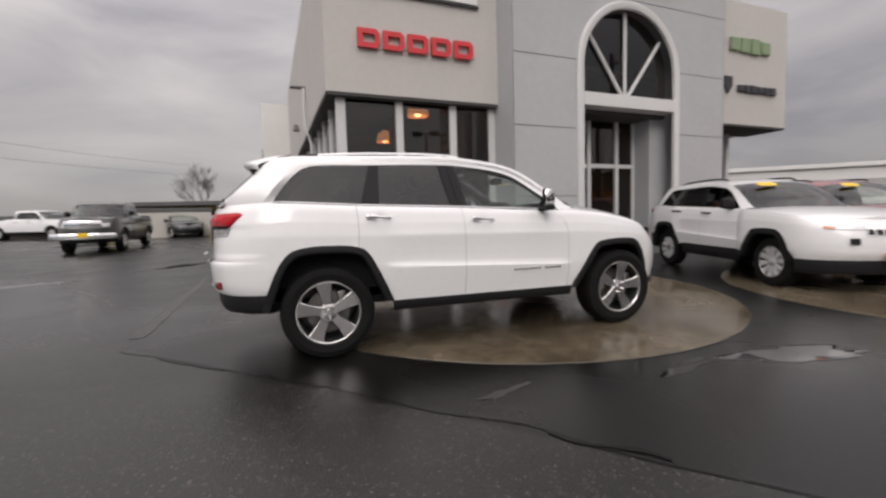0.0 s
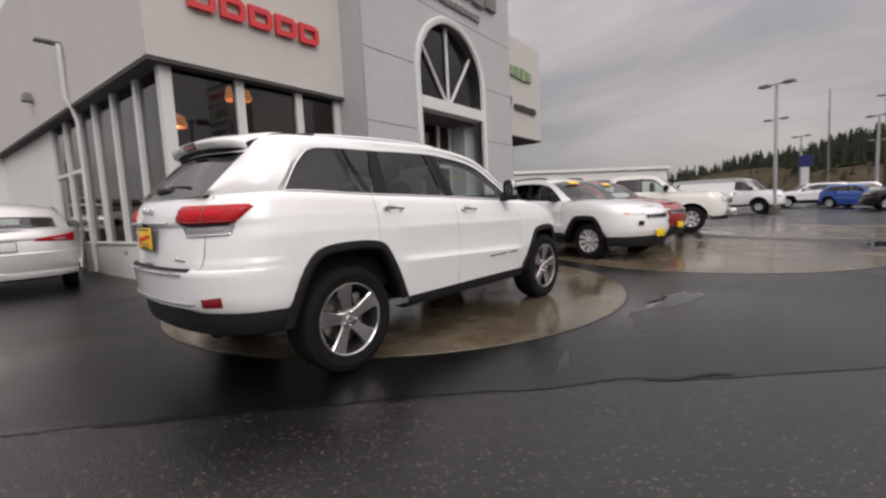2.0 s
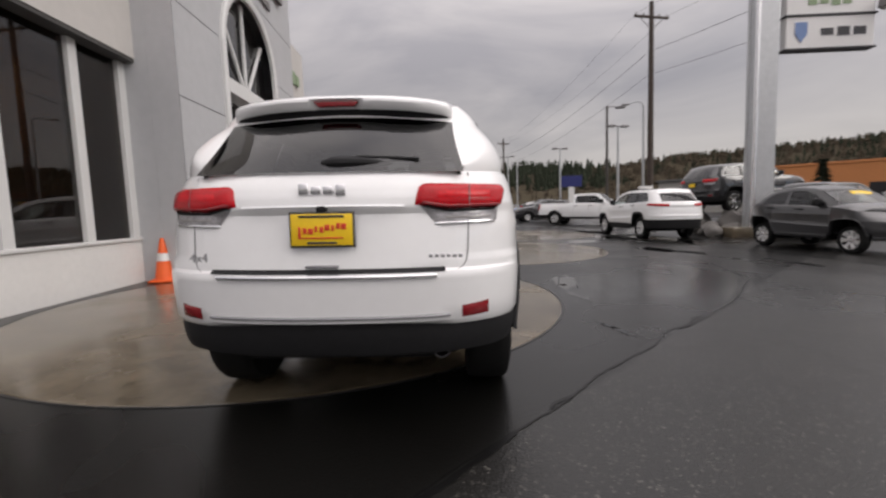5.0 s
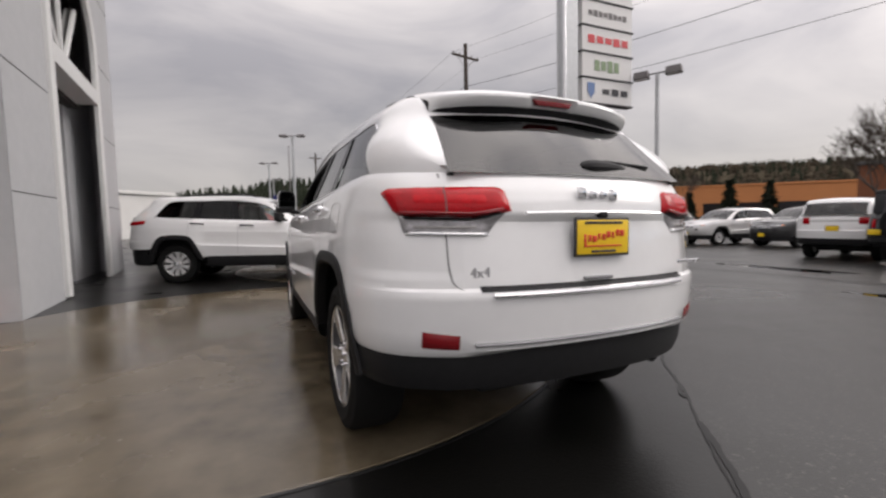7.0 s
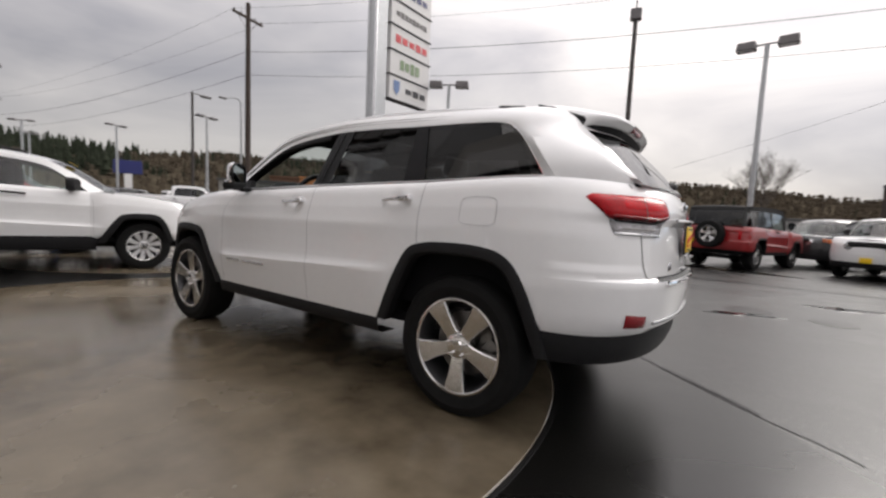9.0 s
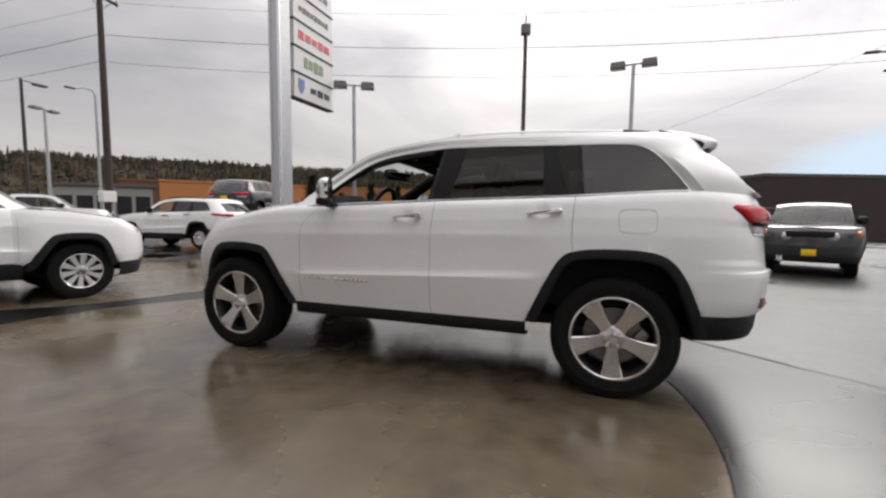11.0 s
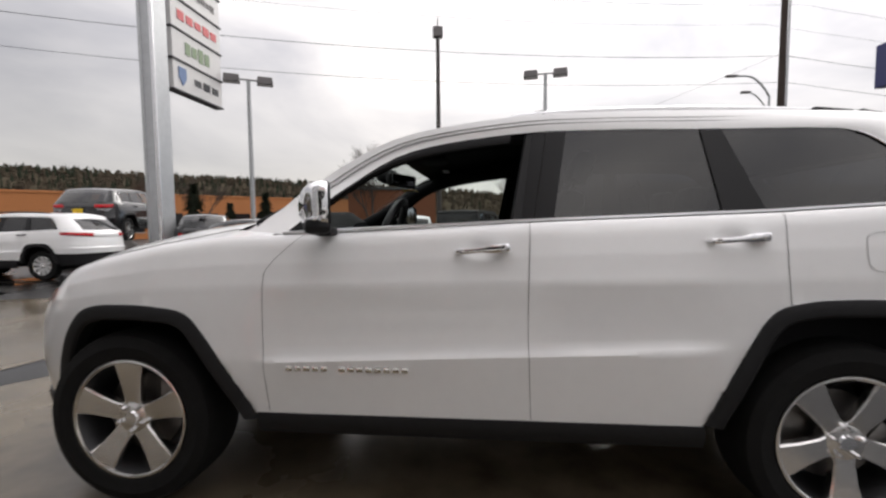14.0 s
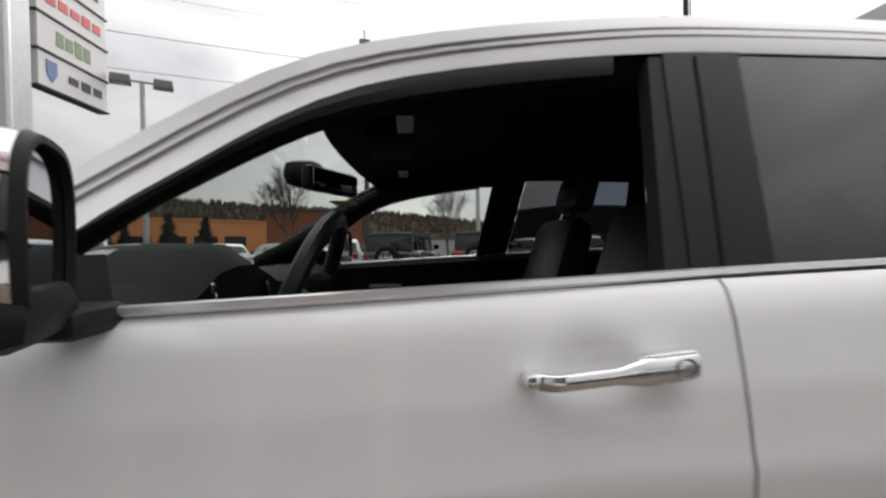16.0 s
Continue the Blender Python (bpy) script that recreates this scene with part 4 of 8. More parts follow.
            if fine:
                low_ = turn @ Matrix.Translation((0.016, 0.0, -0.076))
                part("mirror_lower", box((0, 0, 0), (0.104, 0.166, 0.062), 0.026, m=low_), PLASTIC, shell_, "black lower mirror housing")
                strip = [turn @ Vector((0.050 - 0.04 * t ** 2, (0.02 + 0.085 * t) * side, -0.052 + 0.004 * t)) for t in (0, 0.25, 0.5, 0.75, 1.0)]
                part("turn_repeater", tube(strip, 0.009, 8), LENSCLEAR, shell_, "clear turn repeater strip")
            part("mirror_base", box((x + 0.03, (y0 + 0.04) * side, z + 0.014), (0.075, 0.11, 0.036), 0.016), PLASTIC, car)
    if s.get("plate"):
        x, z = s["plate"]
        fr = part("plate_frame", box((x, 0, z), (0.012, 0.290, 0.158), 0.004), SIGNDARK, car, "dark plate frame")
        part("number_plate", box((x - 0.007 * (1 if x < 0 else -1), 0, z), (0.006, 0.272, 0.138), 0.002), PLATEYELLOW, car, "yellow dealer plate")
        if s.get("plate_print"):
            for k in range(9):
                part("plate_print", box((x - 0.0115, 0.098 - 0.0245 * k, z - 0.014 + 0.0035 * k + 0.006 * (k % 2)), (0.003, 0.012 + 0.005 * (k % 3), 0.026 if k else 0.052), 0.002, m=None), PLATERED, car)
            part("plate_rule", box((x - 0.0115, 0.0, z - 0.036), (0.003, 0.19, 0.006), 0.001), PLATERED, car)
            for dz, wd in ((0.058, 0.20), (-0.058, 0.13)):
                part("plate_print", box((x - 0.0115, 0.0, z + dz), (0.003, wd, 0.010), 0.001), SIGNDARK, car, "dark frame wording")
    if s.get("front_plate"):
        x, z = s["front_plate"]
        part("number_plate", box((x, 0, z), (0.012, 0.25, 0.14), 0.004), PLATEYELLOW, car, "yellow dealer plate")


HERO = dict(
    category="car", wb=2.915, r=0.385, tyre=0.265, rim=0.262, spokes=5, track=0.775, half=0.96, rear=2.40, front=2.36, belt=1.23, sill=0.44, under=0.355, under_end=0.34, under_rear=0.415, cowl=0.99,
    nr=12, mr=0.42, nf=6, mf=0.5, steps=300, slant=0.045, crease=(-1.02, 0.86), shoulder=(0.872, 0.013), tuck=0.012, crown=0.095, pinch=0.80,
    w=[(0.30, 0.88), (0.44, 0.925), (0.58, 0.945), (0.69, 0.962), (0.705, 0.964), (0.738, 0.946), (0.80, 0.943), (0.90, 0.944), (0.98, 0.949), (1.0, 0.950), (1.03, 0.943), (1.10, 0.930), (1.18, 0.908), (1.215, 0.893), (1.23, 0.876)],
    lr=[(0.30, 2.28), (0.44, 2.36), (0.60, 2.41), (0.70, 2.424), (0.765, 2.430), (0.790, 2.422), (0.805, 2.402), (0.95, 2.392), (1.03, 2.380), (1.06, 2.374), (1.09, 2.388), (1.13, 2.384), (1.18, 2.366), (1.23, 2.335)],
    lf=[(0.30, 2.22), (0.44, 2.33), (0.58, 2.36), (0.72, 2.355), (0.86, 2.33), (1.0, 2.27), (1.10, 2.22), (1.18, 2.14), (1.23, 2.06)],
    levels=[0.30, 0.44, 0.51, 0.58, 0.64, 0.69, 0.705, 0.72, 0.738, 0.765, 0.790, 0.805, 0.83, 0.852, 0.872, 0.89, 0.92, 0.98, 1.0, 1.016, 1.035, 1.05, 1.06, 1.07, 1.08, 1.09, 1.10, 1.11, 1.12, 1.13, 1.145, 1.16, 1.18, 1.215, 1.23],
    top=[(-2.5, 1.266), (-1.9, 1.292), (-1.73, 1.290), (-1.18, 1.260), (-0.27, 1.230), (0.68, 1.190), (1.0, 1.180), (1.3, 1.145), (1.6, 1.085), (1.9, 1.00), (2.1, 0.935), (2.4, 0.86)],
    arch_f=[(0.848, 0.432), (0.958, 0.61), (1.07, 0.775), (1.155, 0.862), (1.30, 0.888), (1.45, 0.892), (1.61, 0.878), (1.71, 0.815), (1.79, 0.68), (1.865, 0.45)],
    arch_r=[(-1.965, 0.44), (-1.895, 0.64), (-1.812, 0.815), (-1.715, 0.908), (-1.57, 0.938), (-1.39, 0.940), (-1.25, 0.928), (-1.14, 0.885), (-1.05, 0.74), (-0.922, 0.462)],
    doors=[("front_door", -0.27, 0.795), ("rear_door", -1.205, -0.27)],
    hatch=0.60, hatch_z=0.797, bumper_f=0.74,
    gaps=[(0.795, 0.46, 1.228), (-0.27, 0.46, 1.23), (-1.205, 0.86, 1.23)], gap_bend=0.012,
    handles=[(-0.085, 1.125, 0.215), (-1.025, 1.162, 0.215)], dents=[(-0.075, 1.127), (-1.015, 1.164)],
    mirror=(0.515, 1.185, 0.862), mirror_mat=CHROME, mirror_label="chrome-capped wing mirror",
    plate=(-2.412, 1.022), plate_print=True,
    win=[(0.745, 1.188), (0.655, 1.262), (0.500, 1.383), (0.228, 1.540), (-0.206, 1.612), (-0.6, 1.622), (-1.004, 1.614), (-1.40, 1.608), (-1.58, 1.590), (-1.68, 1.525), (-1.77, 1.42), (-1.855, 1.300)],
    edge=[(0.95, 0.79, 1.205), (0.80, 0.778, 1.295), (0.675, 0.763, 1.388), (0.30, 0.715, 1.602), (-0.20, 0.680, 1.692), (-0.60, 0.668, 1.706), (-1.0, 0.660, 1.702), (-1.45, 0.645, 1.694), (-1.82, 0.605, 1.672), (-1.975, 0.580, 1.555), (-2.12, 0.595, 1.42), (-2.27, 0.628, 1.277)],
    bow=[(0.20, 0, 0.02), (0.17, 0, 0.02), (0.15, 0, 0.03), (0.10, 0, 0.045), (0.03, 0, 0.05), (0, 0, 0.045), (0, 0, 0.045), (0, 0, 0.045), (-0.05, 0, 0.04), (-0.08, 0, 0.02), (-0.09, 0, 0.01), (-0.08, 0, 0)],
    bulge=[0.0, 0.0, 0.0, 0.0, 0.004, 0.006, 0.006, 0.012, 0.030, 0.058, 0.062, 0.05], flush=True, roof_from=3, roof_to=9,
    win_y=0.868, win_lean=0.42, tap_r=-1.3, tap_rk=0.10, tap_f=0.2, tap_fk=0.06,
    panes=[("front_side_window", -0.238, 0.66, -0.06, 0.0, CLEAR, (-1,)), ("centre_pillar", -0.365, -0.238, -0.075, -0.06, PILLARBLACK, (1, -1)), ("rear_side_window", -1.005, -0.365, 0.025, -0.075, TINT, (1, -1)),
           ("rear_pillar", -1.165, -1.005, 0.10, 0.025, PILLARBLACK, (1, -1)), ("quarter_window", -1.845, -1.165, 0.0, 0.10, TINT, (1, -1))],
    trim=CHROME,
    tail=[("rear_reflector", "dark red reflector", 0.586, 0.630, 0.62, 0.765, 0.008, LENSDARK, 0.592, 0.642)],
    spin={(-1, 1): 36, (1, 1): 0, (-1, -1): -8, (1, -1): 10},
)


def low_table(s):
    """The lower edge of the body along its length, from the arches, sills and bumpers."""
    dip = s.get("corner_dip", 0.0)
    rows = [(-3.2, s["low_rear"]), (-2.385, s["low_rear"]), (-2.32, s["low_rear"] - dip), (s["arch_r"][0][0] - 0.02, s["low_rear"] - dip)]
    rows = rows if dip else [rows[0], rows[-1]]
    rows += [(p.x, max(p.z, s["low_rear"] - dip) if p.x < s["arch_r"][4][0] else p.z) for p in spline([(x, 0, z) for x, z in s["arch_r"]], 5)]
    rows += [(s["arch_r"][-1][0] + 0.02, s["sill"]), (s["arch_f"][0][0] - 0.02, s["sill"])]
    rows += [(p.x, p.z) for p in spline([(x, 0, z) for x, z in s["arch_f"]], 5)]
    rows += [(s["arch_f"][-1][0] + 0.02, s["low_front"]), (3.5, s["low_front"])]
    s["low"] = sorted(rows)


HERO["w_plain"] = [(0.30, 0.88), (0.44, 0.925), (0.58, 0.945), (0.72, 0.952), (0.80, 0.950), (0.90, 0.949), (1.0, 0.945), (1.10, 0.929), (1.18, 0.907), (1.215, 0.893), (1.23, 0.876)]
HERO["low_rear"], HERO["low_front"], HERO["corner_dip"] = 0.592, 0.42, 0.024
low_table(HERO)


def round_arch(cx, zc, r, foot, n=9):
    """A round wheel arch as (x, z) pairs with x rising."""
    a0 = math.asin(max(-1.0, min(1.0, (foot - zc) / r)))
    return [(cx - r * math.cos(a0 + (math.pi - 2 * a0) * k / n), zc + r * math.sin(a0 + (math.pi - 2 * a0) * k / n)) for k in range(n + 1)]

# ---- the white sport-utility car on the round concrete pad ----
hero, hshell = make_vehicle("suv", HERO, on_ground(0, 0, 0), "white sport-utility car with chrome trim on a round concrete pad", paint=WHITE, inside=True)


def hero_details():
    s, sh = HERO, hshell
    tail_clusters(hero, sh)
    # roof rails
    for side in (1, -1):
        pts = [(-0.20, 0.625 * side, 1.698), (-0.30, 0.622 * side, 1.716), (-0.6, 0.615 * side, 1.729), (-1.1, 0.603 * side, 1.725), (-1.52, 0.588 * side, 1.704), (-1.66, 0.582 * side, 1.676)]
        part("roof_rail", tube(spline(pts, 5), 0.010, 8), SATIN, hero, "bright roof rail")
        for x0, z0, a in ((-0.29, 1.708, 8), (-1.56, 1.690, -6)):
            part("rail_foot", box((0, 0, 0), (0.17, 0.034, 0.036), 0.016), PLASTIC, hero, "black rail foot", m=Matrix.Translation((x0, 0.612 * side, z0)) @ Matrix.Rotation(radians(a), 4, "Y"))
    # spoiler over the rear window: a thick white blade with a notched lip, a black hollow under it and closed ends
    top = [(-1.70, 1.733), (-1.84, 1.723), (-1.96, 1.706), (-2.05, 1.686), (-2.092, 1.670), (-2.104, 1.660), (-2.106, 1.648), (-2.094, 1.622), (-2.078, 1.610), (-2.062, 1.612)]
    under = [(-2.066, 1.613), (-2.04, 1.590), (-2.005, 1.560), (-1.975, 1.540), (-1.93, 1.556)]

    def bent(x, z, t):
        k = min(1.0, max(0.0, (-1.72 - x) / 0.30))
        end = max(0.0, abs(t) - 0.94) / 0.06
        return Vector((x + k * (0.115 * abs(t) ** 4 + 0.03 * end ** 2), 0.588 * t * (1 - 0.02 * k), z - 0.026 * t * t - k * 0.016 * end ** 2))

    steps = [-1, -0.99, -0.975, -0.95, -0.9, -0.8, -0.65, -0.5, -0.35, -0.235, -0.19, -0.1, 0, 0.1, 0.19, 0.235, 0.35, 0.5, 0.65, 0.8, 0.9, 0.95, 0.975, 0.99, 1]
    rws = []
    for t in steps:
        cut = 1.0 if abs(t) < 0.21 else 0.0
        rws.append([bent(x + (0.022 * cut if z < 1.652 and x < -2.05 else 0.0), z, t) for x, z in top])
    blade = part("rear_spoiler", grid(rws), WHITE, hero, "white rear spoiler")
    part("spoiler_underside", grid([[bent(x, z, t * 0.985) for x, z in under] for t in steps]), PLASTIC, blade, "black hollow under the spoiler")
    for e in (-1, 1):
        ring = [bent(x, z, e) for x, z in top] + [bent(x, z, e * 0.99) for x, z in under[1:]]
        bm = bmesh.new()
        lo_ = [bm.verts.new(p) for p in ring]
        hi_ = [bm.verts.new(p - Vector((0, 0.02 * e, 0))) for p in ring]
        bm.faces.new(lo_)
        bm.faces.new(hi_[::-1])
        for i in range(len(ring)):
            j = (i + 1) % len(ring)
            bm.faces.new((lo_[i], hi_[i], hi_[j], lo_[j]))
        bmesh.ops.recalc_face_normals(bm, faces=bm.faces)
        part("spoiler_end", bm, PLASTIC, blade, "black closed end of the spoiler", smooth=False)
    part("high_brake_lamp", prism([(-0.112, 1.646), (0.112, 1.646), (0.092, 1.622), (-0.092, 1.622)], "X", -2.098, -2.06, 0.003), LENSDARK, blade, "dark red third brake lamp")
    # rear wiper
    part("wiper_arm", tube(spline([(-2.300, 0.03, 1.318), (-2.302, -0.03, 1.322), (-2.300, -0.10, 1.324), (-2.290, -0.19, 1.322), (-2.275, -0.30, 1.316)], 4), [0.006, 0.016, 0.022, 0.026, 0.028, 0.029, 0.029, 0.028, 0.027, 0.026, 0.025, 0.023, 0.021, 0.018, 0.014, 0.010, 0.006], 10), PLASTIC, hero, "black rear wiper")
    part("wiper_blade", tube([(-2.268, 0.10, 1.335), (-2.275, -0.16, 1.350), (-2.262, -0.42, 1.338)], 0.008, 6), PLASTIC, hero)
    # bright bar over the plate and on the step
    part("tailgate_bar", tube(spline([(-2.392, 0.36, 1.118), (-2.408, 0.2, 1.121), (-2.412, 0, 1.122), (-2.408, -0.2, 1.121), (-2.392, -0.36, 1.118)], 4), 0.0075, 8), SATIN, hero, "chrome tailgate bar")
    part("camera_housing", box((-2.41, 0, 1.112), (0.03, 0.05, 0.03), 0.012), PLASTIC, hero)
    for side in (1, -1):
        rws = []
        for a in np.linspace(0.0, 0.54, 14):
            row = []
            for lv in (0.812, 0.803, 0.795, 0.787):
                p = sh.wrap(lv, a) + sh.out(lv, a) * 0.004
                row.append(Vector((p.x, p.y * side, p.z + 0.002)))
            rws.append(row)
        part("bumper_step", grid(rws), PLASTIC, hero, "dark bumper step pad")
    for nm, lv, a1, r, off, material, lab in (("step_trim", 0.772, 0.50, 0.012, 0.006, CHROME, "chrome step trim"), ("valance_trim", 0.60, 0.56, 0.008, 0.004, TRIMGREY, "grey valance trim")):
        pts = [sh.wrap(lv, a) + sh.out(lv, a) * off for a in np.linspace(0.02, a1, 12)]
        pts = [Vector((p.x, -p.y, p.z)) for p in pts[::-1]] + pts
        part(nm, tube(pts, r, 8), material, hero, lab)
    part("licence_handle", box((-2.405, 0.01, 0.856), (0.018, 0.15, 0.014), 0.005), TRIMGREY, hero)
    part("exhaust_tip", lathe([(0.038, -0.10), (0.044, -0.10), (0.046, -0.09), (0.046, 0.08), (0.038, 0.08), (0.036, -0.05)], 24), ALLOYDARK, hero, "dark exhaust tip", m=Matrix.Translation((-2.16, -0.51, 0.425)) @ Matrix.Rotation(math.pi / 2, 4, "Z"))
    part("silencer", tube([(-1.75, -0.42, 0.40), (-1.75, 0.45, 0.40)], 0.11, 14), LINER, hero)
    part("tow_frame", box((-2.1, 0, 0.42), (0.25, 0.95, 0.10), 0.03), LINER, hero)
    # tailgate shut lines
    for side in (1, -1):
        pts = [(0.80, 0.60), (0.815, 0.625), (0.84, 0.64), (0.90, 0.65), (1.0, 0.654)]
        rws = []
        for z, a in pts + [(1.215, 0.665), (1.228, 0.662)]:
            p = sh.wrap(z, a)
            q = sh.wrap(z, a + 0.006)
            o = sh.out(z, a) * 0.002
            rws.append([Vector(((p + o).x, (p + o).y * side, p.z)), Vector(((q + o).x, (q + o).y * side, q.z))])
        part("panel_gap", grid(rws), SEAM, hero)
    # fuel flap on the left rear wing
    zc, xc, hw, hh = 1.115, -1.565, 0.105, 0.072
    pts = []
    for k in range(33):
        a = 2 * math.pi * k / 32
        x = xc + hw * math.copysign(abs(math.cos(a)) ** 0.45, math.cos(a))
        z = zc + hh * math.copysign(abs(math.sin(a)) ** 0.45, math.sin(a))
        pts.append(Vector((x, sh.on(x, 0.8 + (z - 0.8) * 0.43 / (sh.top(x) - 0.8)) + 0.0025, z)))
    part("fuel_flap", tube(pts, 0.0011, 5, cap=False), GROOVE, hero, "outline of the fuel flap")
    # name badges on the doors and the tail: small bars
    for side in (1, -1):
        k = 0
        for i in range(5 + 8 + 1):
            if i == 5:
                continue
            x = 0.695 - 0.0365 * i
            y = sh.on(x, 0.66)
            part("badge_bar", box((x, (y + 0.003) * side, 0.652), (0.027, 0.006, 0.022), 0.002), CHROME, hero)
    for i in range(4):
        part("tail_badge_bar", box((-2.385, 0.085 - 0.055 * i, 1.195 + (0.006 if i == 0 else 0)), (0.012, 0.045, 0.05 if i in (0, 3) else 0.036), 0.005), CHROME, hero)
    for i in range(6):
        part("tail_badge_bar", box((-2.398, -0.475 - 0.026 * i, 0.90), (0.008, 0.02, 0.018), 0.002), CHROME, hero)
    cu = bpy.data.curves.new("drive_badge", "FONT")
    cu.body, cu.size, cu.extrude = "4x4", 0.055, 0.003
    cu.materials.append(TRIMGREY)
    tx = new("drive_badge", cu)
    tx.parent = hero
    tx.matrix_basis = Matrix.Translation((-2.402, 0.605, 0.885)) @ Matrix.Rotation(radians(-90), 4, "Z") @ Matrix.Rotation(radians(90), 4, "X")
    # headlamps, grille, fog lamps
    for side in (1, -1):
        rws = []
        for i in range(9):
            t = i / 8
            v = 0.34 + (0.86 - 0.34) * t
            row = []
            for zz in (0.90, 0.955, 1.01):
                p = sh.at(("f", v * 0.76), zz + 0.03 * t)
                row.append(Vector((p.x + 0.012, (p.y + 0.008) * side, p.z)))
            rws.append(row)
        part("headlamp", grid(rws), LENSCLEAR, hero, "clear headlamp")
        rws = []
        for x in (1.93, 1.98, 2.03, 2.07):
            row = []
            for zz in (0.99, 1.05, 1.11):
                p = sh.at(("x", x / s["front"]), zz)
                row.append(Vector((p.x, (p.y + 0.012) * side, p.z)))
            rws.append(row)
        part("side_marker", grid(rws), AMBER, hero, "amber side marker")
    for i in range(7):
        y = (i - 3) * 0.12
        part("grille_slot", box((2.335 - 0.05 * (abs(y) / 0.36) ** 2, y, 0.90), (0.05, 0.075, 0.13), 0.02), CHROME if i % 2 else PLASTIC, hero)
    part("lower_grille", box((2.325, 0, 0.60), (0.06, 0.62, 0.16), 0.03), PLASTIC, hero)
    # cabin
    for sy in (0.37, -0.37):
        part("seat_base", box((-0.05, sy, 0.74), (0.54, 0.52, 0.20), 0.07), LEATHER, hero, "black leather seat")
        bk = Matrix.Translation((-0.34, sy, 0.80)) @ Matrix.Rotation(radians(-17), 4, "Y")
        part("seat_back", box((0, 0, 0.29), (0.15, 0.50, 0.66), 0.065, taper=0.86), LEATHER, hero, "black leather seat back", m=bk)
        part("headrest", box((-0.01, 0, 0.735), (0.10, 0.27, 0.17), 0.05), LEATHER, hero, m=bk)
        for d in (-0.06, 0.06):
            part("headrest_post", tube([(0, d, 0.58), (0, d, 0.70)], 0.007, 6), CHROME, hero, m=bk)
    part("rear_seat", box((-1.22, 0, 0.98), (0.18, 1.28, 0.62), 0.07), LEATHER, hero)
    for sy in (0.40, 0, -0.40):
        part("rear_headrest", box((-1.27, sy, 1.36), (0.10, 0.26, 0.15), 0.05), LEATHER, hero)
    rws = []
    for y in np.linspace(-0.80, 0.80, 17):
        hood = 0.085 * math.exp(-((y - 0.37) / 0.19) ** 4)
        rws.append([Vector((x + bx, y, z + h)) for x, z, h, bx in ((1.08, 1.165, 0, 0), (0.90, 1.20, 0, 0), (0.76, 1.215, hood, 0), (0.62, 1.212, hood, 0), (0.55, 1.185, hood * 0.7, 0), (0.57, 1.05, 0, 0), (0.50, 0.92, 0, 0), (0.58, 0.72, 0, 0), (0.75, 0.60, 0, 0))])
    part("dashboard", grid(rws), INTERIOR, hero, "black dashboard")
    part("instrument_cluster", box((0.575, 0.37, 1.17), (0.03, 0.32, 0.13), 0.03), BLACK, hero)
    for y in (-0.05, 0.05, 0.64, -0.64):
        part("air_vent", box((0.555, y, 1.08), (0.03, 0.085, 0.06), 0.015), TRIMGREY, hero)
    part("centre_screen", box((0.54, 0.0, 0.98), (0.02, 0.21, 0.12), 0.012), BLACK, hero)
    part("centre_console", box((0.10, 0, 0.72), (0.85, 0.24, 0.28), 0.05), INTERIOR, hero)
    part("gear_lever", tube([(0.25, 0, 0.84), (0.24, 0, 0.96)], [0.02, 0.03], 10), LEATHER, hero)
    for y in (0.205, 0.535):
        part("cluster_trim", tube([(0.556, y, 1.10), (0.546, y, 1.16), (0.552, y, 1.215)], 0.007, 8), CHROME, hero, "bright strip beside the dials")
    # the wings close up to the foot of the windscreen pillars; shut line of the bonnet
    crest_ = [sh.at(k, s["levels"][-1]) for k in sh.keys]
    for side in (1, -1):
        part("cowl_corner", grid([[Vector((p.x, p.y * t * side, p.z + 0.095 * (1 - t ** 2.6))) for t in (0.885, 0.92, 0.96, 1.0)] for p in crest_ if 0.78 < p.x < 1.03]), WHITE, hero)
        shut = []
        for p in crest_:
            if 1.0 < p.x < 2.0:
                t = 0.975 - 0.14 * max(0.0, (1.32 - p.x) / 0.32) ** 1.6
                shut.append(Vector((p.x + 0.03 * (1 - t * t), p.y * t * side, p.z + 0.095 * (1 - t ** 2.6) + 0.001)))
        part("bonnet_gap", tube(shut, 0.0022, 5), GROOVE, hero)
    # padded trim inside the front pillars, sail panels in the window corners
    for side in (1, -1):
        run = spline([(0.90, 0.755 * side, 1.215), (0.73, 0.742 * side, 1.298), (0.575, 0.722 * side, 1.385), (0.28, 0.675 * side, 1.535), (-0.10, 0.645 * side, 1.602), (-0.30, 0.640 * side, 1.612)], 6)
        part("pillar_trim", tube(run, 0.040, 10), INTERIOR, hero, "dark padded pillar trim")
        sail = bmesh.new()
        near, far = [[sail.verts.new((x, (0.868 - 0.42 * (z - 1.19) + d) * side, z)) for x, z in ((0.745, 1.187), (0.64, 1.276), (0.58, 1.276), (0.545, 1.187))] for d in (0.006, -0.035)]
        sail.faces.new(near), sail.faces.new(far[::-1])
        for k in range(4):
            sail.faces.new((near[k], far[k], far[(k + 1) % 4], near[(k + 1) % 4]))
        bmesh.ops.recalc_face_normals(sail, faces=sail.faces)
        part("sail_panel", sail, PLASTIC, hero, "black sail panel behind the wing mirror", smooth=False)
    # steering wheel
    sw = Matrix.Translation((0.40, 0.37, 1.175)) @ Matrix.Rotation(radians(-22), 4, "Y") @ Matrix.Rotation(radians(90), 4, "Z")
    ring = []
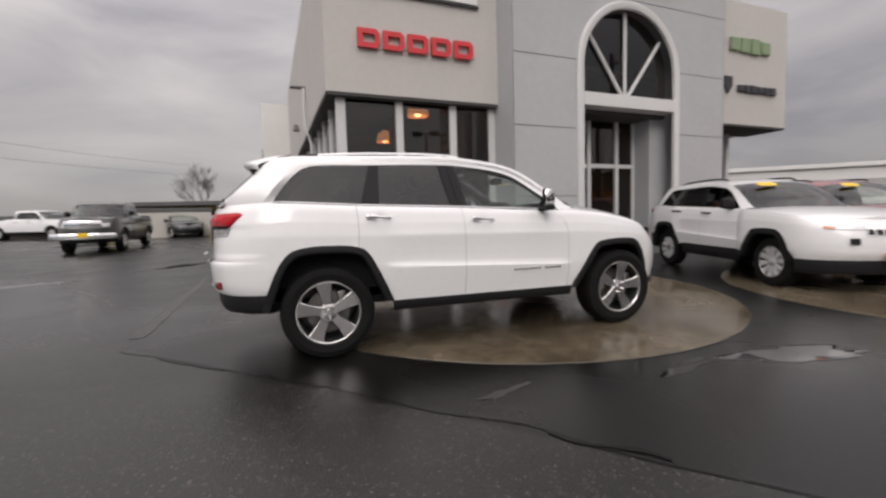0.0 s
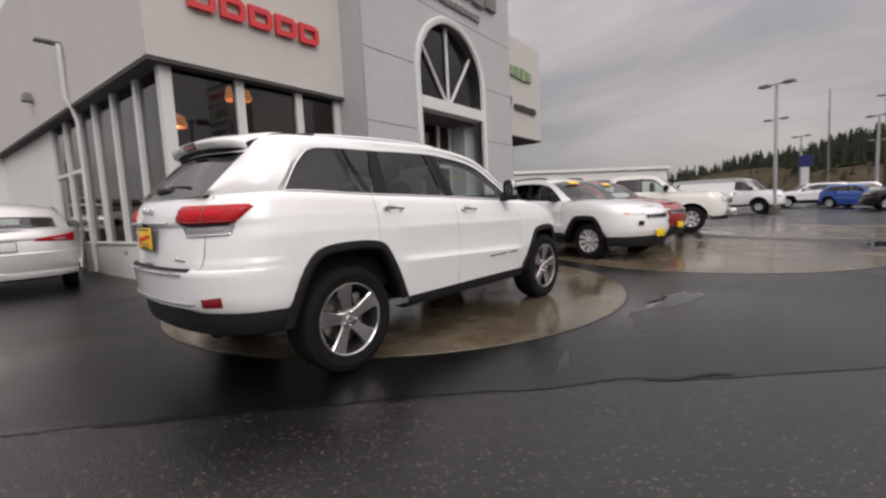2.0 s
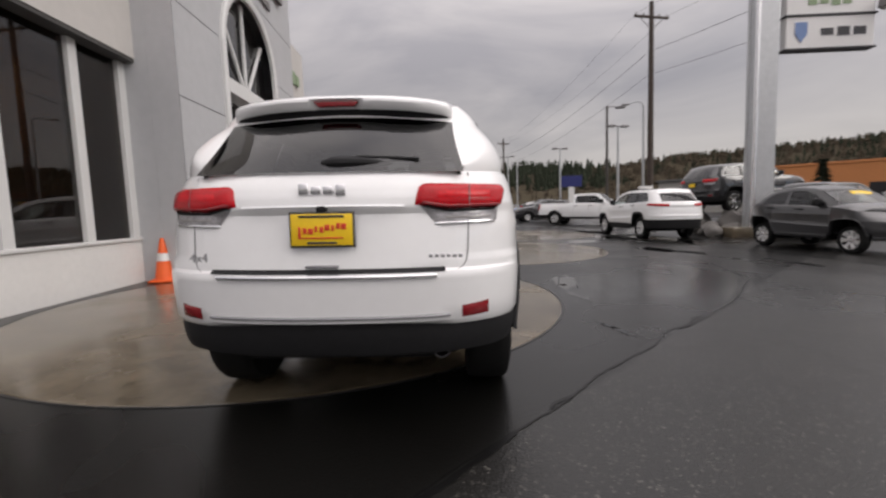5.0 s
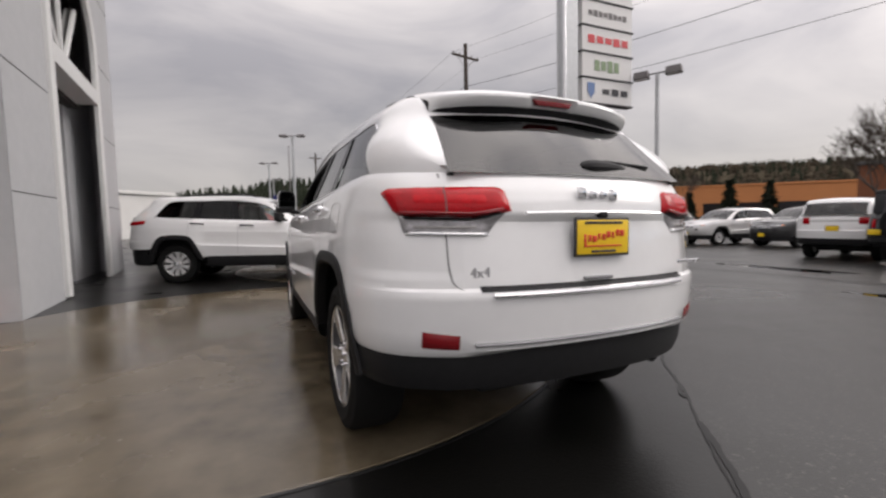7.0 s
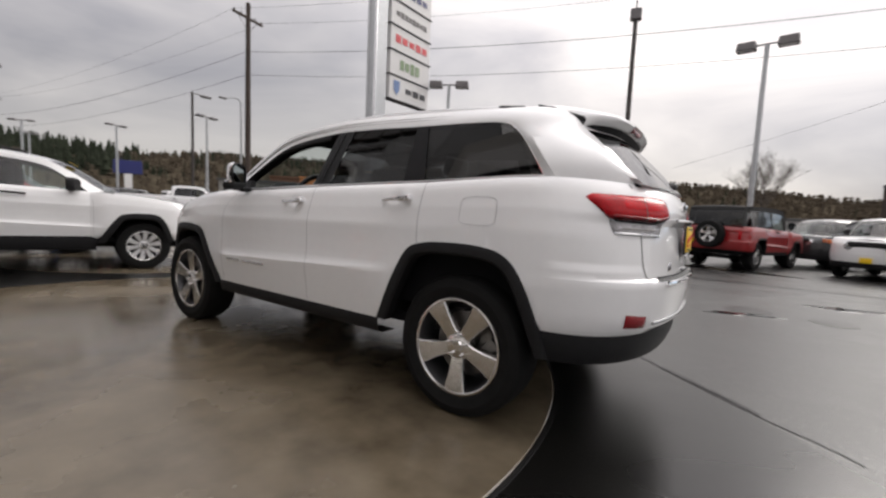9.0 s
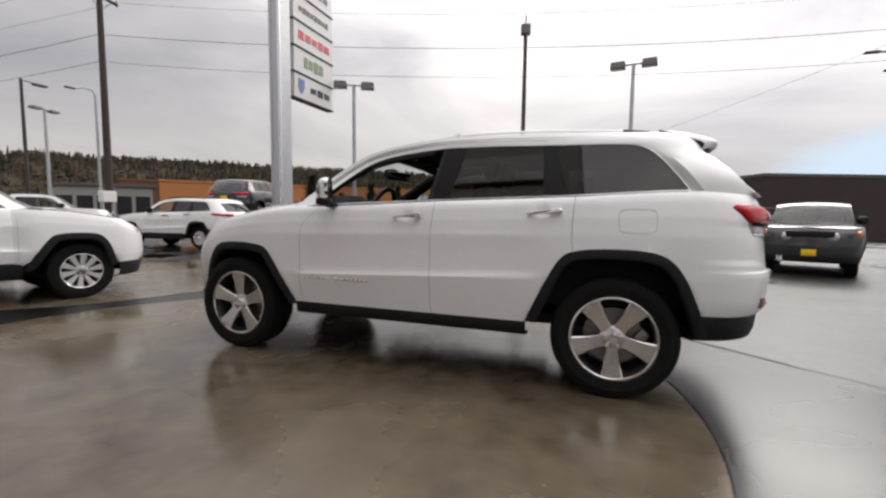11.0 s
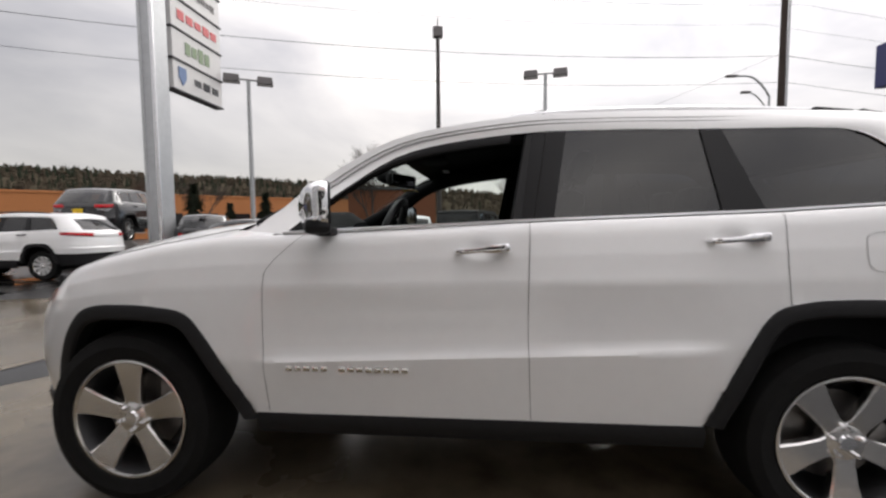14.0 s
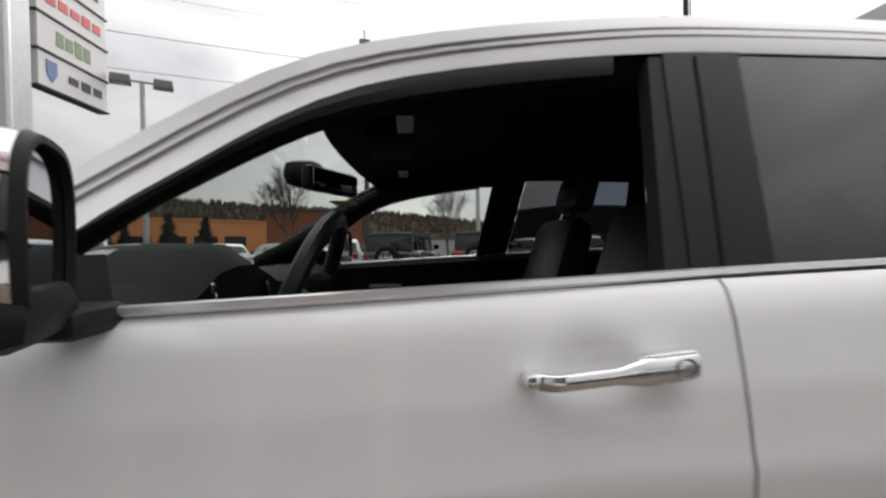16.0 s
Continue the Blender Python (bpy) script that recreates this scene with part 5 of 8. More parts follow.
    for k in range(40):
        a = 2 * math.pi * k / 40
        ring.append([Vector(((0.19 + 0.021 * math.cos(b)) * math.cos(a), 0.021 * math.sin(b), (0.19 + 0.021 * math.cos(b)) * math.sin(a))) for b in (2 * math.pi * i / 10 for i in range(10))])
    ring.append(ring[0])
    wheel = part("steering_wheel", grid(ring, close=True), LEATHER, hero, "black leather steering wheel", m=sw)
    part("wheel_hub", box((0, 0.01, -0.01), (0.17, 0.06, 0.13), 0.03), INTERIOR, wheel)
    for a, ln in ((0, 0.13), (180, 0.13), (250, 0.12), (290, 0.12)):
        c, d = math.cos(radians(a)), math.sin(radians(a))
        part("wheel_spoke", tube([(0.06 * c, 0.006, 0.06 * d), (0.178 * c, 0, 0.178 * d)], [0.022, 0.014], 8), TRIMGREY if a in (0, 180) else INTERIOR, wheel)
    part("steering_column", tube([(0.40, 0.37, 1.155), (0.62, 0.37, 1.06)], 0.045, 12), INTERIOR, hero)
    # interior mirror, visor clips, overhead console
    rv = part("rear_view_mirror", box((0, 0, 0), (0.040, 0.26, 0.078), 0.018), PLASTIC, hero, "black rear-view mirror", m=Matrix.Translation((0.40, 0.03, 1.495)) @ Matrix.Rotation(radians(-27), 4, "Z"))
    part("rear_view_glass", box((-0.021, 0.0, 0), (0.004, 0.228, 0.056), 0.001), MIRROR, rv)
    part("mirror_stalk", tube([(0.40, 0.03, 1.505), (0.46, 0.0, 1.535)], 0.014, 8), PLASTIC, hero)
    part("mirror_sensor", box((0.49, 0.0, 1.525), (0.12, 0.12, 0.08), 0.03), PLASTIC, hero)
    part("overhead_console", box((0.21, -0.02, 1.632), (0.16, 0.30, 0.05), 0.02), INTERIOR, hero)
    for x, y in ((0.16, 0.27), (0.175, -0.50)):
        part("vanity_lamp", box((x, y, 1.612), (0.045, 0.15, 0.006), 0.002), SIGNWHITE, hero, "pale lamp strip in the headliner")
    part("dash_sticker", box((0.42, -0.36, 1.47), (0.09, 0.16, 0.003), 0.0, m=None), PLATEYELLOW, hero, "yellow windscreen sticker")
    part("cabin_floor", span(-1.9, 0.9, -0.78, 0.78, 0.42, 0.48), INTERIOR, hero)
    for side in (1, -1):
        part("door_switches", box((0.28, 0.785 * side, 1.09), (0.16, 0.05, 0.02), 0.008), TRIMGREY, hero)
        part("armrest", box((0.12, 0.765 * side, 1.03), (0.5, 0.07, 0.06), 0.02), INTERIOR, hero)
    part("boot_shelf", box((-1.85, 0, 1.02), (0.7, 1.3, 0.04), 0.01), INTERIOR, hero)
    # rubber frame inside the open front window, on both sides
    line = spline([(x, 0, z) for x, z in s["win"][:6]], 5)
    line = [p for p in line if p.x > -0.26]
    for side in (1, -1):
        rws = []
        for d, dy in ((-0.004, 0.0), (0.018, 0.002), (0.036, -0.006), (0.040, -0.03)):
            row = []
            for i, p in enumerate(line):
                g = (line[min(i + 1, len(line) - 1)] - line[max(i - 1, 0)]).normalized()
                q = Vector((p.x + g.z * d * 1.0, 0, p.z - abs(g.x) * d - 0.002))
                y = (s["win_y"] - s["win_lean"] * (q.z - s["belt"])) * (1 - s["tap_fk"] * max(0.0, q.x - s["tap_f"]) ** 2)
                row.append(Vector((q.x, (y + dy) * side, q.z)))
            rws.append(row)
        part("window_seal", grid(rws), PLASTIC, hero, "black rubber window frame")
        rws = [[Vector((x - 0.07 * v, (s["win_y"] - s["win_lean"] * (1.235 + 0.375 * v - s["belt"]) - dy) * side, 1.235 + 0.375 * v)) for v in (0, 0.25, 0.5, 0.75, 1.0)] for x, dy in ((-0.239, 0.0), (-0.202, 0.002), (-0.196, 0.03))]
        part("window_seal", grid(rws), PLASTIC, hero, "black rubber window frame")
        # drip groove along the roof edge
        inner = spline([(x, 0, z) for x, z in s["win"]], 5)
        outer = spline(s["edge"], 5)
        for f in (0.42, 0.62):
            pts = []
            for a, b in list(zip(inner, outer))[7:42]:
                y = (s["win_y"] - s["win_lean"] * (a.z - s["belt"])) * (1 - (s["tap_fk"] * max(0.0, a.x - s["tap_f"]) ** 2) - (s["tap_rk"] * max(0.0, s["tap_r"] - a.x) ** 2))
                v = Vector((a.x, y, a.z)).lerp(b, f)
                pts.append(Vector((v.x, (v.y + 0.004) * side, v.z)))
            part("roof_groove", tube(pts, 0.0028, 5), GROOVE, hero)
    for side in (1, -1):
        seam = [Vector((x, (s["win_y"] - s["win_lean"] * (z - s["belt"]) + 0.0042) * side, z)) for x, z in ((-0.285, 1.235), (-0.305, 1.34), (-0.328, 1.46), (-0.355, 1.61))]
        part("pillar_gap", tube(spline(seam, 4), 0.003, 5), LINER, hero)
    part("front_window_seal", tube([(x, 0.862, HEROTOP(x) + 0.006) for x in np.linspace(0.66, -0.24, 10)], 0.009, 6), PLASTIC, hero)


def HEROTOP(x):
    return table(x, HERO["top"])


hero_details()

# ---- ground ----
bm = bmesh.new()
ys = [-3000, -700, -200, -60, -30, -10, 0, 10, 30, 60, 200, 700, 3000]
xs_ = [-3000, -700, -200, -60, -20, 0, 20, 60, 200, 700, 3000]
add_grid(bm, [[Vector((x, y, gz(y))) for x in xs_] for y in ys])
bmesh.ops.recalc_face_normals(bm, faces=bm.faces)
if bm.faces[0].normal.z < 0:
    bmesh.ops.reverse_faces(bm, faces=bm.faces)
ground = tagged(part("ground", bm, ASPHALT, smooth=False), "wet dark asphalt car park with puddles", "ground", kind="structure")


def pad(name, x, y, r, label):
    """A round concrete slab with a slightly ragged, rounded rim, flush with the asphalt."""
    prof = [(0.001, 0.006), (r - 0.05, 0.006), (r - 0.012, 0.005), (r, -0.004), (r, -0.05)]
    ob = part(name, lathe(prof, 128, "Z"), CONCRETE)
    ob.matrix_world = on_ground(x, y)
    tagged(ob, label, "pavement", kind="structure")
    bm = bmesh.new()
    ring = [(r + 0.004, -0.01), (r + 0.004, 0.0035), (r + 0.022, 0.0035), (r + 0.022, -0.01)]
    rim = part("pad_joint", lathe(ring, 128, "Z"), JOINT, ob, "dark joint round the slab")
    bm.free()
    return ob


pad("pavement", 1.08, 1.20, 3.03, "round wet concrete slab set in the asphalt")
pad("pavement", 7.05, -1.40, 3.03, "round wet concrete slab set in the asphalt")
pad("pavement", 13.4, -3.2, 3.03, "round wet concrete slab set in the asphalt")

# ---- dealership ----
BM = Matrix.Translation((-1.06, 4.12, 0)) @ Matrix.Rotation(radians(3.6), 4, "Z")
dealer = thing("dealership_building", BM, "pale grey car dealership with an arched tower and glazed showroom", "building")
FZ, RZ, SZ = 3.62, 7.05, 0.81


def bpart(name, bm, material, label="", smooth=False, parent=None):
    return part(name, bm, material, parent or dealer, label, smooth)


# left wing: overhanging fascia with a closed top
bpart("fascia", span(0, 3.73, 0, 0.35, FZ, RZ), STUCCO, "warm grey stucco fascia")
bpart("fascia", span(0, 0.35, 0.352, 12.998, FZ, RZ), STUCCO, "warm grey stucco fascia")
bpart("roof", span(0.352, 14.2, 0.352, 16.0, RZ - 0.5, RZ - 0.3), ROOFGREY)
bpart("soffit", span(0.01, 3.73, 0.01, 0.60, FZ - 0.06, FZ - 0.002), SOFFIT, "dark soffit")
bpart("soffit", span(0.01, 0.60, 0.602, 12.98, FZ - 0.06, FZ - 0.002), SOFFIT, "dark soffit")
bpart("sill_wall", span(0.18, 3.73, 0.16, 0.40, -0.1, SZ - 0.05), WHITEWALL, "white sill wall")
bpart("sill_wall", span(0.18, 0.42, 0.402, 5.0, -0.1, SZ - 0.05), WHITEWALL, "white sill wall")
bpart("sill_cap", span(0.15, 3.73, 0.13, 0.42, SZ - 0.049, SZ, 0.01), FRAMEWHITE)
bpart("sill_cap", span(0.15, 0.44, 0.422, 5.0, SZ - 0.049, SZ, 0.01), FRAMEWHITE)
for u0, u1 in ((0.21, 0.39), (1.42, 1.57), (2.63, 2.78), (3.58, 3.73)):
    bpart("mullion", span(u0, u1, 0.17, 0.32, SZ + 0.002, FZ - 0.062, 0.006), FRAMEWHITE, "white window post")
for v0, v1 in ((1.20, 1.33), (2.35, 2.48), (3.45, 3.58), (4.45, 4.62), (5.6, 5.73), (6.8, 6.93)):
    bpart("mullion", span(0.21, 0.36, v0, v1, (SZ if v0 < 5 else gz(9)) + 0.002, FZ - 0.062, 0.006), FRAMEWHITE, "white window post")
for u0, u1 in ((0.392, 1.418), (1.572, 2.628), (2.782, 3.578)):
    bpart("pane", span(u0, u1, 0.235, 0.247, SZ + 0.002, FZ - 0.064), SHOPGLASS, "dark reflective showroom pane")
for v0, v1 in ((0.322, 1.198), (1.332, 2.348), (2.482, 3.448), (3.582, 4.448)):
    bpart("pane", span(0.275, 0.287, v0, v1, SZ + 0.002, FZ - 0.064), SHOPGLASS, "dark reflective showroom pane")
for v0, v1 in ((4.622, 5.598), (5.732, 6.798)):
    bpart("pane", span(0.275, 0.287, v0, v1, gz(9) + 0.1, FZ - 0.064), SHOPGLASS, "dark reflective showroom pane")
    bpart("transom", span(0.24, 0.33, v0, v1, 2.35, 2.43), FRAMEWHITE)
bpart("side_wall", span(0.22, 0.42, 6.932, 12.998, -0.1, FZ - 0.062), WHITEWALL, "white side wall")
bpart("downpipe", tube([(0.10, 4.05, 0.2), (0.10, 4.05, 3.3), (0.04, 4.05, 3.55), (-0.06, 4.05, 3.75), (-0.06, 4.05, 4.8)], 0.045, 10), FRAMEWHITE, "white downpipe", True)
bpart("wall_lamp", box((-0.20, 4.2, 4.85), (0.40, 0.20, 0.05), 0.015), LAMPGREY, "flat wall lamp")
bpart("wall_lamp", box((-0.10, 7.0, 4.33), (0.22, 0.22, 0.22), 0.03, taper=0.6), LAMPGREY, "wall lamp")
# rear block
bpart("rear_wall", span(0.5, 14.0, 15.8, 16.0, -0.1, RZ - 0.5), WHITEWALL)
bpart("rear_block", span(-1.2, 0.3, 13.0, 22.0, -0.1, 6.6), WHITEWALL, "white rear block")
for v in (14.2, 16.0, 17.8):
    bpart("rear_window", span(-1.24, -1.19, v, v + 0.9, 4.1, 4.7), SIGNDARK)
# showroom inside
bpart("showroom_floor", span(0.5, 14.0, 0.5, 15.7, 0.05, 0.20), mat("showroom_tiles", (0.16, 0.14, 0.12), 0.3, var=0.1))
# ceiling, back wall and pier all have very dark base colours
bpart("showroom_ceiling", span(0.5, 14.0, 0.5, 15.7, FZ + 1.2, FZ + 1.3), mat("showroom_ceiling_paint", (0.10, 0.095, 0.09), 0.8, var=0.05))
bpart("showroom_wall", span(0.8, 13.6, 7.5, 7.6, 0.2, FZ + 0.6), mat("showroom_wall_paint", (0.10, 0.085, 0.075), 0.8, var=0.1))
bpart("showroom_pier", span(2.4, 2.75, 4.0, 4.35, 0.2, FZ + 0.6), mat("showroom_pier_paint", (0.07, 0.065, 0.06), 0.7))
bpart("showroom_desk", span(1.6, 3.0, 2.4, 3.0, 0.2, 0.95, 0.02), INTERIOR)

# tower with the arch
TU0, TU1, TV, TOP = 3.73, 10.10, -0.64, 9.4
ac, ar, az = 6.905, 1.545, 4.46


def arch_pts(r, z_spring, z_base, n=28):
    pts = [(ac - r, z_base), (ac - r, z_spring)]
    pts += [(ac - r * math.cos(math.pi * k / n), z_spring + r * math.sin(math.pi * k / n)) for k in range(1, n)]
    return pts + [(ac + r, z_spring), (ac + r, z_base)]


bm = bmesh.new()
hole = arch_pts(ar - 0.17, az, -0.1)
left = [(TU0, -0.1), (TU0, TOP), (TU1, TOP), (TU1, -0.1)]
for v, flip in ((TV, False), (TV + 0.45, True)):
    hv = [bm.verts.new((u, v, z)) for u, z in hole]
    cu = [bm.verts.new((u, v, z)) for u, z in left]
    k = len(hv) // 2
    fs = []
    for i in range(len(hv) - 1):
        corner = cu[0] if i == 0 else cu[1] if i < k else cu[2] if i < len(hv) - 2 else cu[3]
        fs.append((hv[i], hv[i + 1], corner))
    fs += [(hv[1], cu[1], cu[0]), (cu[1], hv[k], cu[2]), (hv[-2], cu[3], cu[2])]
    for f in fs:
        try:
            bm.faces.new(f)
        except ValueError:
            pass
bmesh.ops.recalc_face_normals(bm, faces=bm.faces)
bpart("tower_front", bm, TOWERGREY, "pale grey tower front with an arched opening")
bpart("tower_side", span(TU0, TU0 + 0.3, TV + 0.452, 5.0, -0.1, TOP), TOWERGREY)
bpart("tower_side", span(TU1 - 0.3, TU1, TV + 0.452, 5.0, -0.1, TOP), TOWERGREY)
bpart("tower_side", span(TU0, TU0 + 0.02, TV, TV + 0.45, -0.1, TOP), TOWERGREY)
bpart("tower_side", span(TU1 - 0.02, TU1, TV, TV + 0.45, -0.1, TOP), TOWERGREY)
bpart("tower_roof", span(TU0, TU1, TV, 5.0, TOP, TOP + 0.1), ROOFGREY)
bpart("tower_back", span(TU0 + 0.3, TU1 - 0.3, 4.9, 5.0, FZ + 1, TOP), TOWERGREY)
for z in (1.55, 3.05, 4.55, 6.05, 7.55):
    for u0, u1 in ((TU0 + 0.02, ac - ar - 0.02), (ac + ar + 0.02, TU1 - 0.02)) if z < 6 else ((TU0 + 0.02, TU1 - 0.02),):
        bpart("panel_joint", span(u0, u1, TV - 0.003, TV + 0.002, z, z + 0.014), SOFFIT)
# white moulding round the arch
rws = []
for dr, dv in ((-0.17, 0.02), (-0.17, -0.05), (-0.12, -0.075), (-0.03, -0.075), (0.0, -0.05), (0.0, 0.02)):
    rws.append([Vector((u, TV + dv, z)) for u, z in arch_pts(ar + dr, az, 0.1)])
bpart("arch_moulding", grid(rws), FRAMEWHITE, "white arch moulding", True)
bpart("arch_transom", span(ac - ar + 0.171, ac + ar - 0.171, TV - 0.06, TV + 0.30, 3.58, 3.87, 0.01), FRAMEWHITE, "white transom")
fan = arch_pts(ar - 0.172, az, 3.872)
bm = bmesh.new()
cv = bm.verts.new((ac, TV + 0.22, 4.3))
vs = [bm.verts.new((u, TV + 0.22, z)) for u, z in fan]
for a, b in zip(vs, vs[1:] + vs[:1]):
    bm.faces.new((cv, a, b))
fanlight = bpart("fanlight_pane", bm, SHOPGLASS, "dark arched fanlight")
for du in (-1, 0, 1):
    top = (ac + du * (ar - 0.17) * 0.80, TV + 0.17, az + (ar - 0.17) * (0.60 if du else 1.0))
    bpart("fanlight_bar", tube([(ac, TV + 0.17, 3.80), top], 0.045, 6), FRAMEWHITE, "white glazing bar")
# a dark panel added in place of the unlit space behind the fanlight
bpart("fanlight_backing", span(TU0 + 0.3, TU1 - 0.3, 0.9, 1.0, 3.6, TOP), SOFFIT, "dark panel standing in for the unlit space behind the fanlight")
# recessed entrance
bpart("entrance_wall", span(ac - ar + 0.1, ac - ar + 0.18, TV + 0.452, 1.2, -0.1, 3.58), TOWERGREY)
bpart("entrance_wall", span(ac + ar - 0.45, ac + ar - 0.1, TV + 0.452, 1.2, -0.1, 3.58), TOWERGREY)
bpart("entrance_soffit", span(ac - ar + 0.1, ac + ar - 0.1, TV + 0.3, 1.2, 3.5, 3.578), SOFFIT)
for u in (ac - ar + 0.22, ac - 0.45, ac + 0.45, ac + ar - 0.52):
    bpart("entrance_post", span(u, u + 0.10, 0.30, 0.42, 0.0, 3.498), FRAMEWHITE, "white door post")
bpart("entrance_rail", span(ac - ar + 0.2, ac + ar - 0.45, 0.32, 0.40, 2.32, 2.42), FRAMEWHITE)
for u0, u1 in ((ac - ar + 0.322, ac - 0.452), (ac - 0.348, ac + 0.448), (ac + 0.552, ac + ar - 0.522)):
    bpart("entrance_pane", span(u0, u1, 0.355, 0.367, 0.08, 2.318), SHOPGLASS, "entrance glass")
    bpart("entrance_pane", span(u0, u1, 0.355, 0.367, 2.422, 3.496), SHOPGLASS, "glass over the entrance")
# right wing
bpart("fascia", span(TU1 + 0.002, 13.75, 0, 0.35, FZ, RZ), STUCCO, "warm grey stucco fascia")
bpart("fascia", span(13.4, 13.75, 0.352, 10.0, FZ, RZ), STUCCO, "warm grey stucco fascia")
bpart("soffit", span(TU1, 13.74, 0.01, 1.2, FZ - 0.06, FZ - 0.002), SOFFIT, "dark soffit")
bpart("sill_wall", span(TU1, 12.6, 0.9, 1.1, -0.1, SZ), WHITEWALL)
for u in (TU1 + 0.02, 11.2, 12.45):
    bpart("mullion", span(u, u + 0.14, 0.92, 1.06, SZ + 0.002, FZ - 0.062), FRAMEWHITE, "white window post")
for u0, u1 in ((TU1 + 0.162, 11.198), (11.342, 12.448)):
    bpart("pane", span(u0, u1, 0.985, 0.997, SZ + 0.002, FZ - 0.064), SHOPGLASS, "dark reflective showroom pane")
bpart("side_wall", span(12.46, 12.6, 1.1, 15.8, -0.1, FZ), WHITEWALL)


# ---- lettering on the building as plain shapes ----
def shape_sign(name, u0, u1, z0, z1, n, material, v, label, notch=True, depth=0.07):
    """A row of n raised rounded blocks; a block may have a slot through it."""
    root = thing(name, BM @ Matrix.Translation((u0, v, z0)), label, "sign")
    w = (u1 - u0) / n
    for i in range(n):
        x0, x1 = i * w + w * 0.07, (i + 1) * w - w * 0.07
        bm = bmesh.new()
        h = z1 - z0
        if notch:
            t = h * 0.27
            out = [(x0, 0), (x1 - h * 0.2, 0), (x1, h * 0.2), (x1, h * 0.8), (x1 - h * 0.2, h), (x0, h)]
            inn = [(x0 + t, t), (x1 - t - h * 0.06, t), (x1 - t, t + h * 0.06), (x1 - t, h - t - h * 0.06), (x1 - t - h * 0.06, h - t), (x0 + t, h - t)]
            rws = []
            for ring, y in ((inn, -0.0), (inn, -depth), (out, -depth), (out, -0.0)):
                rws.append([Vector((a, y, b)) for a, b in ring])
            add_grid(bm, rws, close=True)
            bmesh.ops.recalc_face_normals(bm, faces=bm.faces)
        else:
            bm = box(((x0 + x1) / 2, -depth / 2, h / 2), (x1 - x0, depth, h * (0.8 + 0.2 * ((i * 7) % 3) / 2)), 0.012)
        part("sign_block", bm, material, root, smooth=False)
    return root


shape_sign("wall_sign", 0.60, 3.13, 4.48, 4.84, 5, SIGNRED, -0.03, "row of raised red blocks on the stucco fascia")
shape_sign("wall_sign", 5.45, 8.30, 6.30, 6.48, 12, LAMPGREY, TV - 0.02, "row of small grey blocks above the arch", False, 0.05)
shape_sign("wall_sign", 4.6, 9.22, 6.75, 7.55, 7, LAMPGREY, TV - 0.02, "row of large grey blocks above the arch", False, 0.1)
shape_sign("wall_sign", 11.15, 12.9, 5.62, 6.05, 4, SIGNGREEN, -0.02, "row of raised green blocks on the stucco fascia", False)
shape_sign("wall_sign", 11.5, 13.2, 4.52, 4.74, 6, SIGNDARK, -0.02, "row of raised dark blocks on the stucco fascia", False)
crest = thing("wall_crest", BM @ Matrix.Translation((11.1, -0.02, 4.50)), "dark shield shape on the stucco fascia", "sign")
part("shield", prism([(-0.16, 0.42), (0.16, 0.42), (0.17, 0.16), (0, -0.05), (-0.17, 0.16)], "Y", -0.06, 0.0, 0.008), SIGNDARK, crest, smooth=False)
board = thing("wall_board", BM @ Matrix.Translation((2.0, -0.03, 5.62)), "white sign board with a dark rim on the fascia", "sign")
part("board", span(-1.5, 1.22, -0.06, 0.0, 0, 0.8, 0.01), SIGNWHITE, board, smooth=False)
part("board_rim", span(-1.54, 1.26, -0.045, 0.0, -0.05, -0.002, 0.006), SIGNDARK, board, smooth=False)


def pendant(u, v, z):
    """A hanging showroom lamp: cord, ribbed copper glass shade, bulb."""
    root = thing("pendant_lamp", BM @ Matrix.Translation((u, v, z)) @ Matrix.Scale(1.3, 4), "glowing ribbed copper pendant lamp in the showroom", "lamp", "showroom lamps")
    part("cord", tube([(0, 0, 0.26), (0, 0, FZ + 1.2 - z)], 0.01, 6), CABLE, root)
    part("shade", lathe([(0.04, 0.27), (0.07, 0.25), (0.16, 0.20), (0.20, 0.10), (0.215, 0.0), (0.205, -0.03)], 28, "Z"), COPPER, root, "copper ribbed shade")
    for k in range(3):
        part("shade_ring", lathe([(0.213 - 0.012 * k, 0.04 * k), (0.222 - 0.012 * k, 0.012 + 0.04 * k), (0.208 - 0.012 * k, 0.024 + 0.04 * k)], 28, "Z"), COPPER, root)
    part("bulb", lathe([(0.001, 0.12), (0.06, 0.08), (0.08, 0.02), (0.05, -0.02), (0.001, -0.03)], 16, "Z"), WARMBULB, root, "glowing bulb")
    return root


for u, v, z in ((2.65, 2.35, 3.86), (5.52, 6.0, 3.82), (2.6, 5.6, 3.75), (5.31, 2.2, 3.82), (8.1, 2.1, 3.84)):
    pendant(u, v, z)

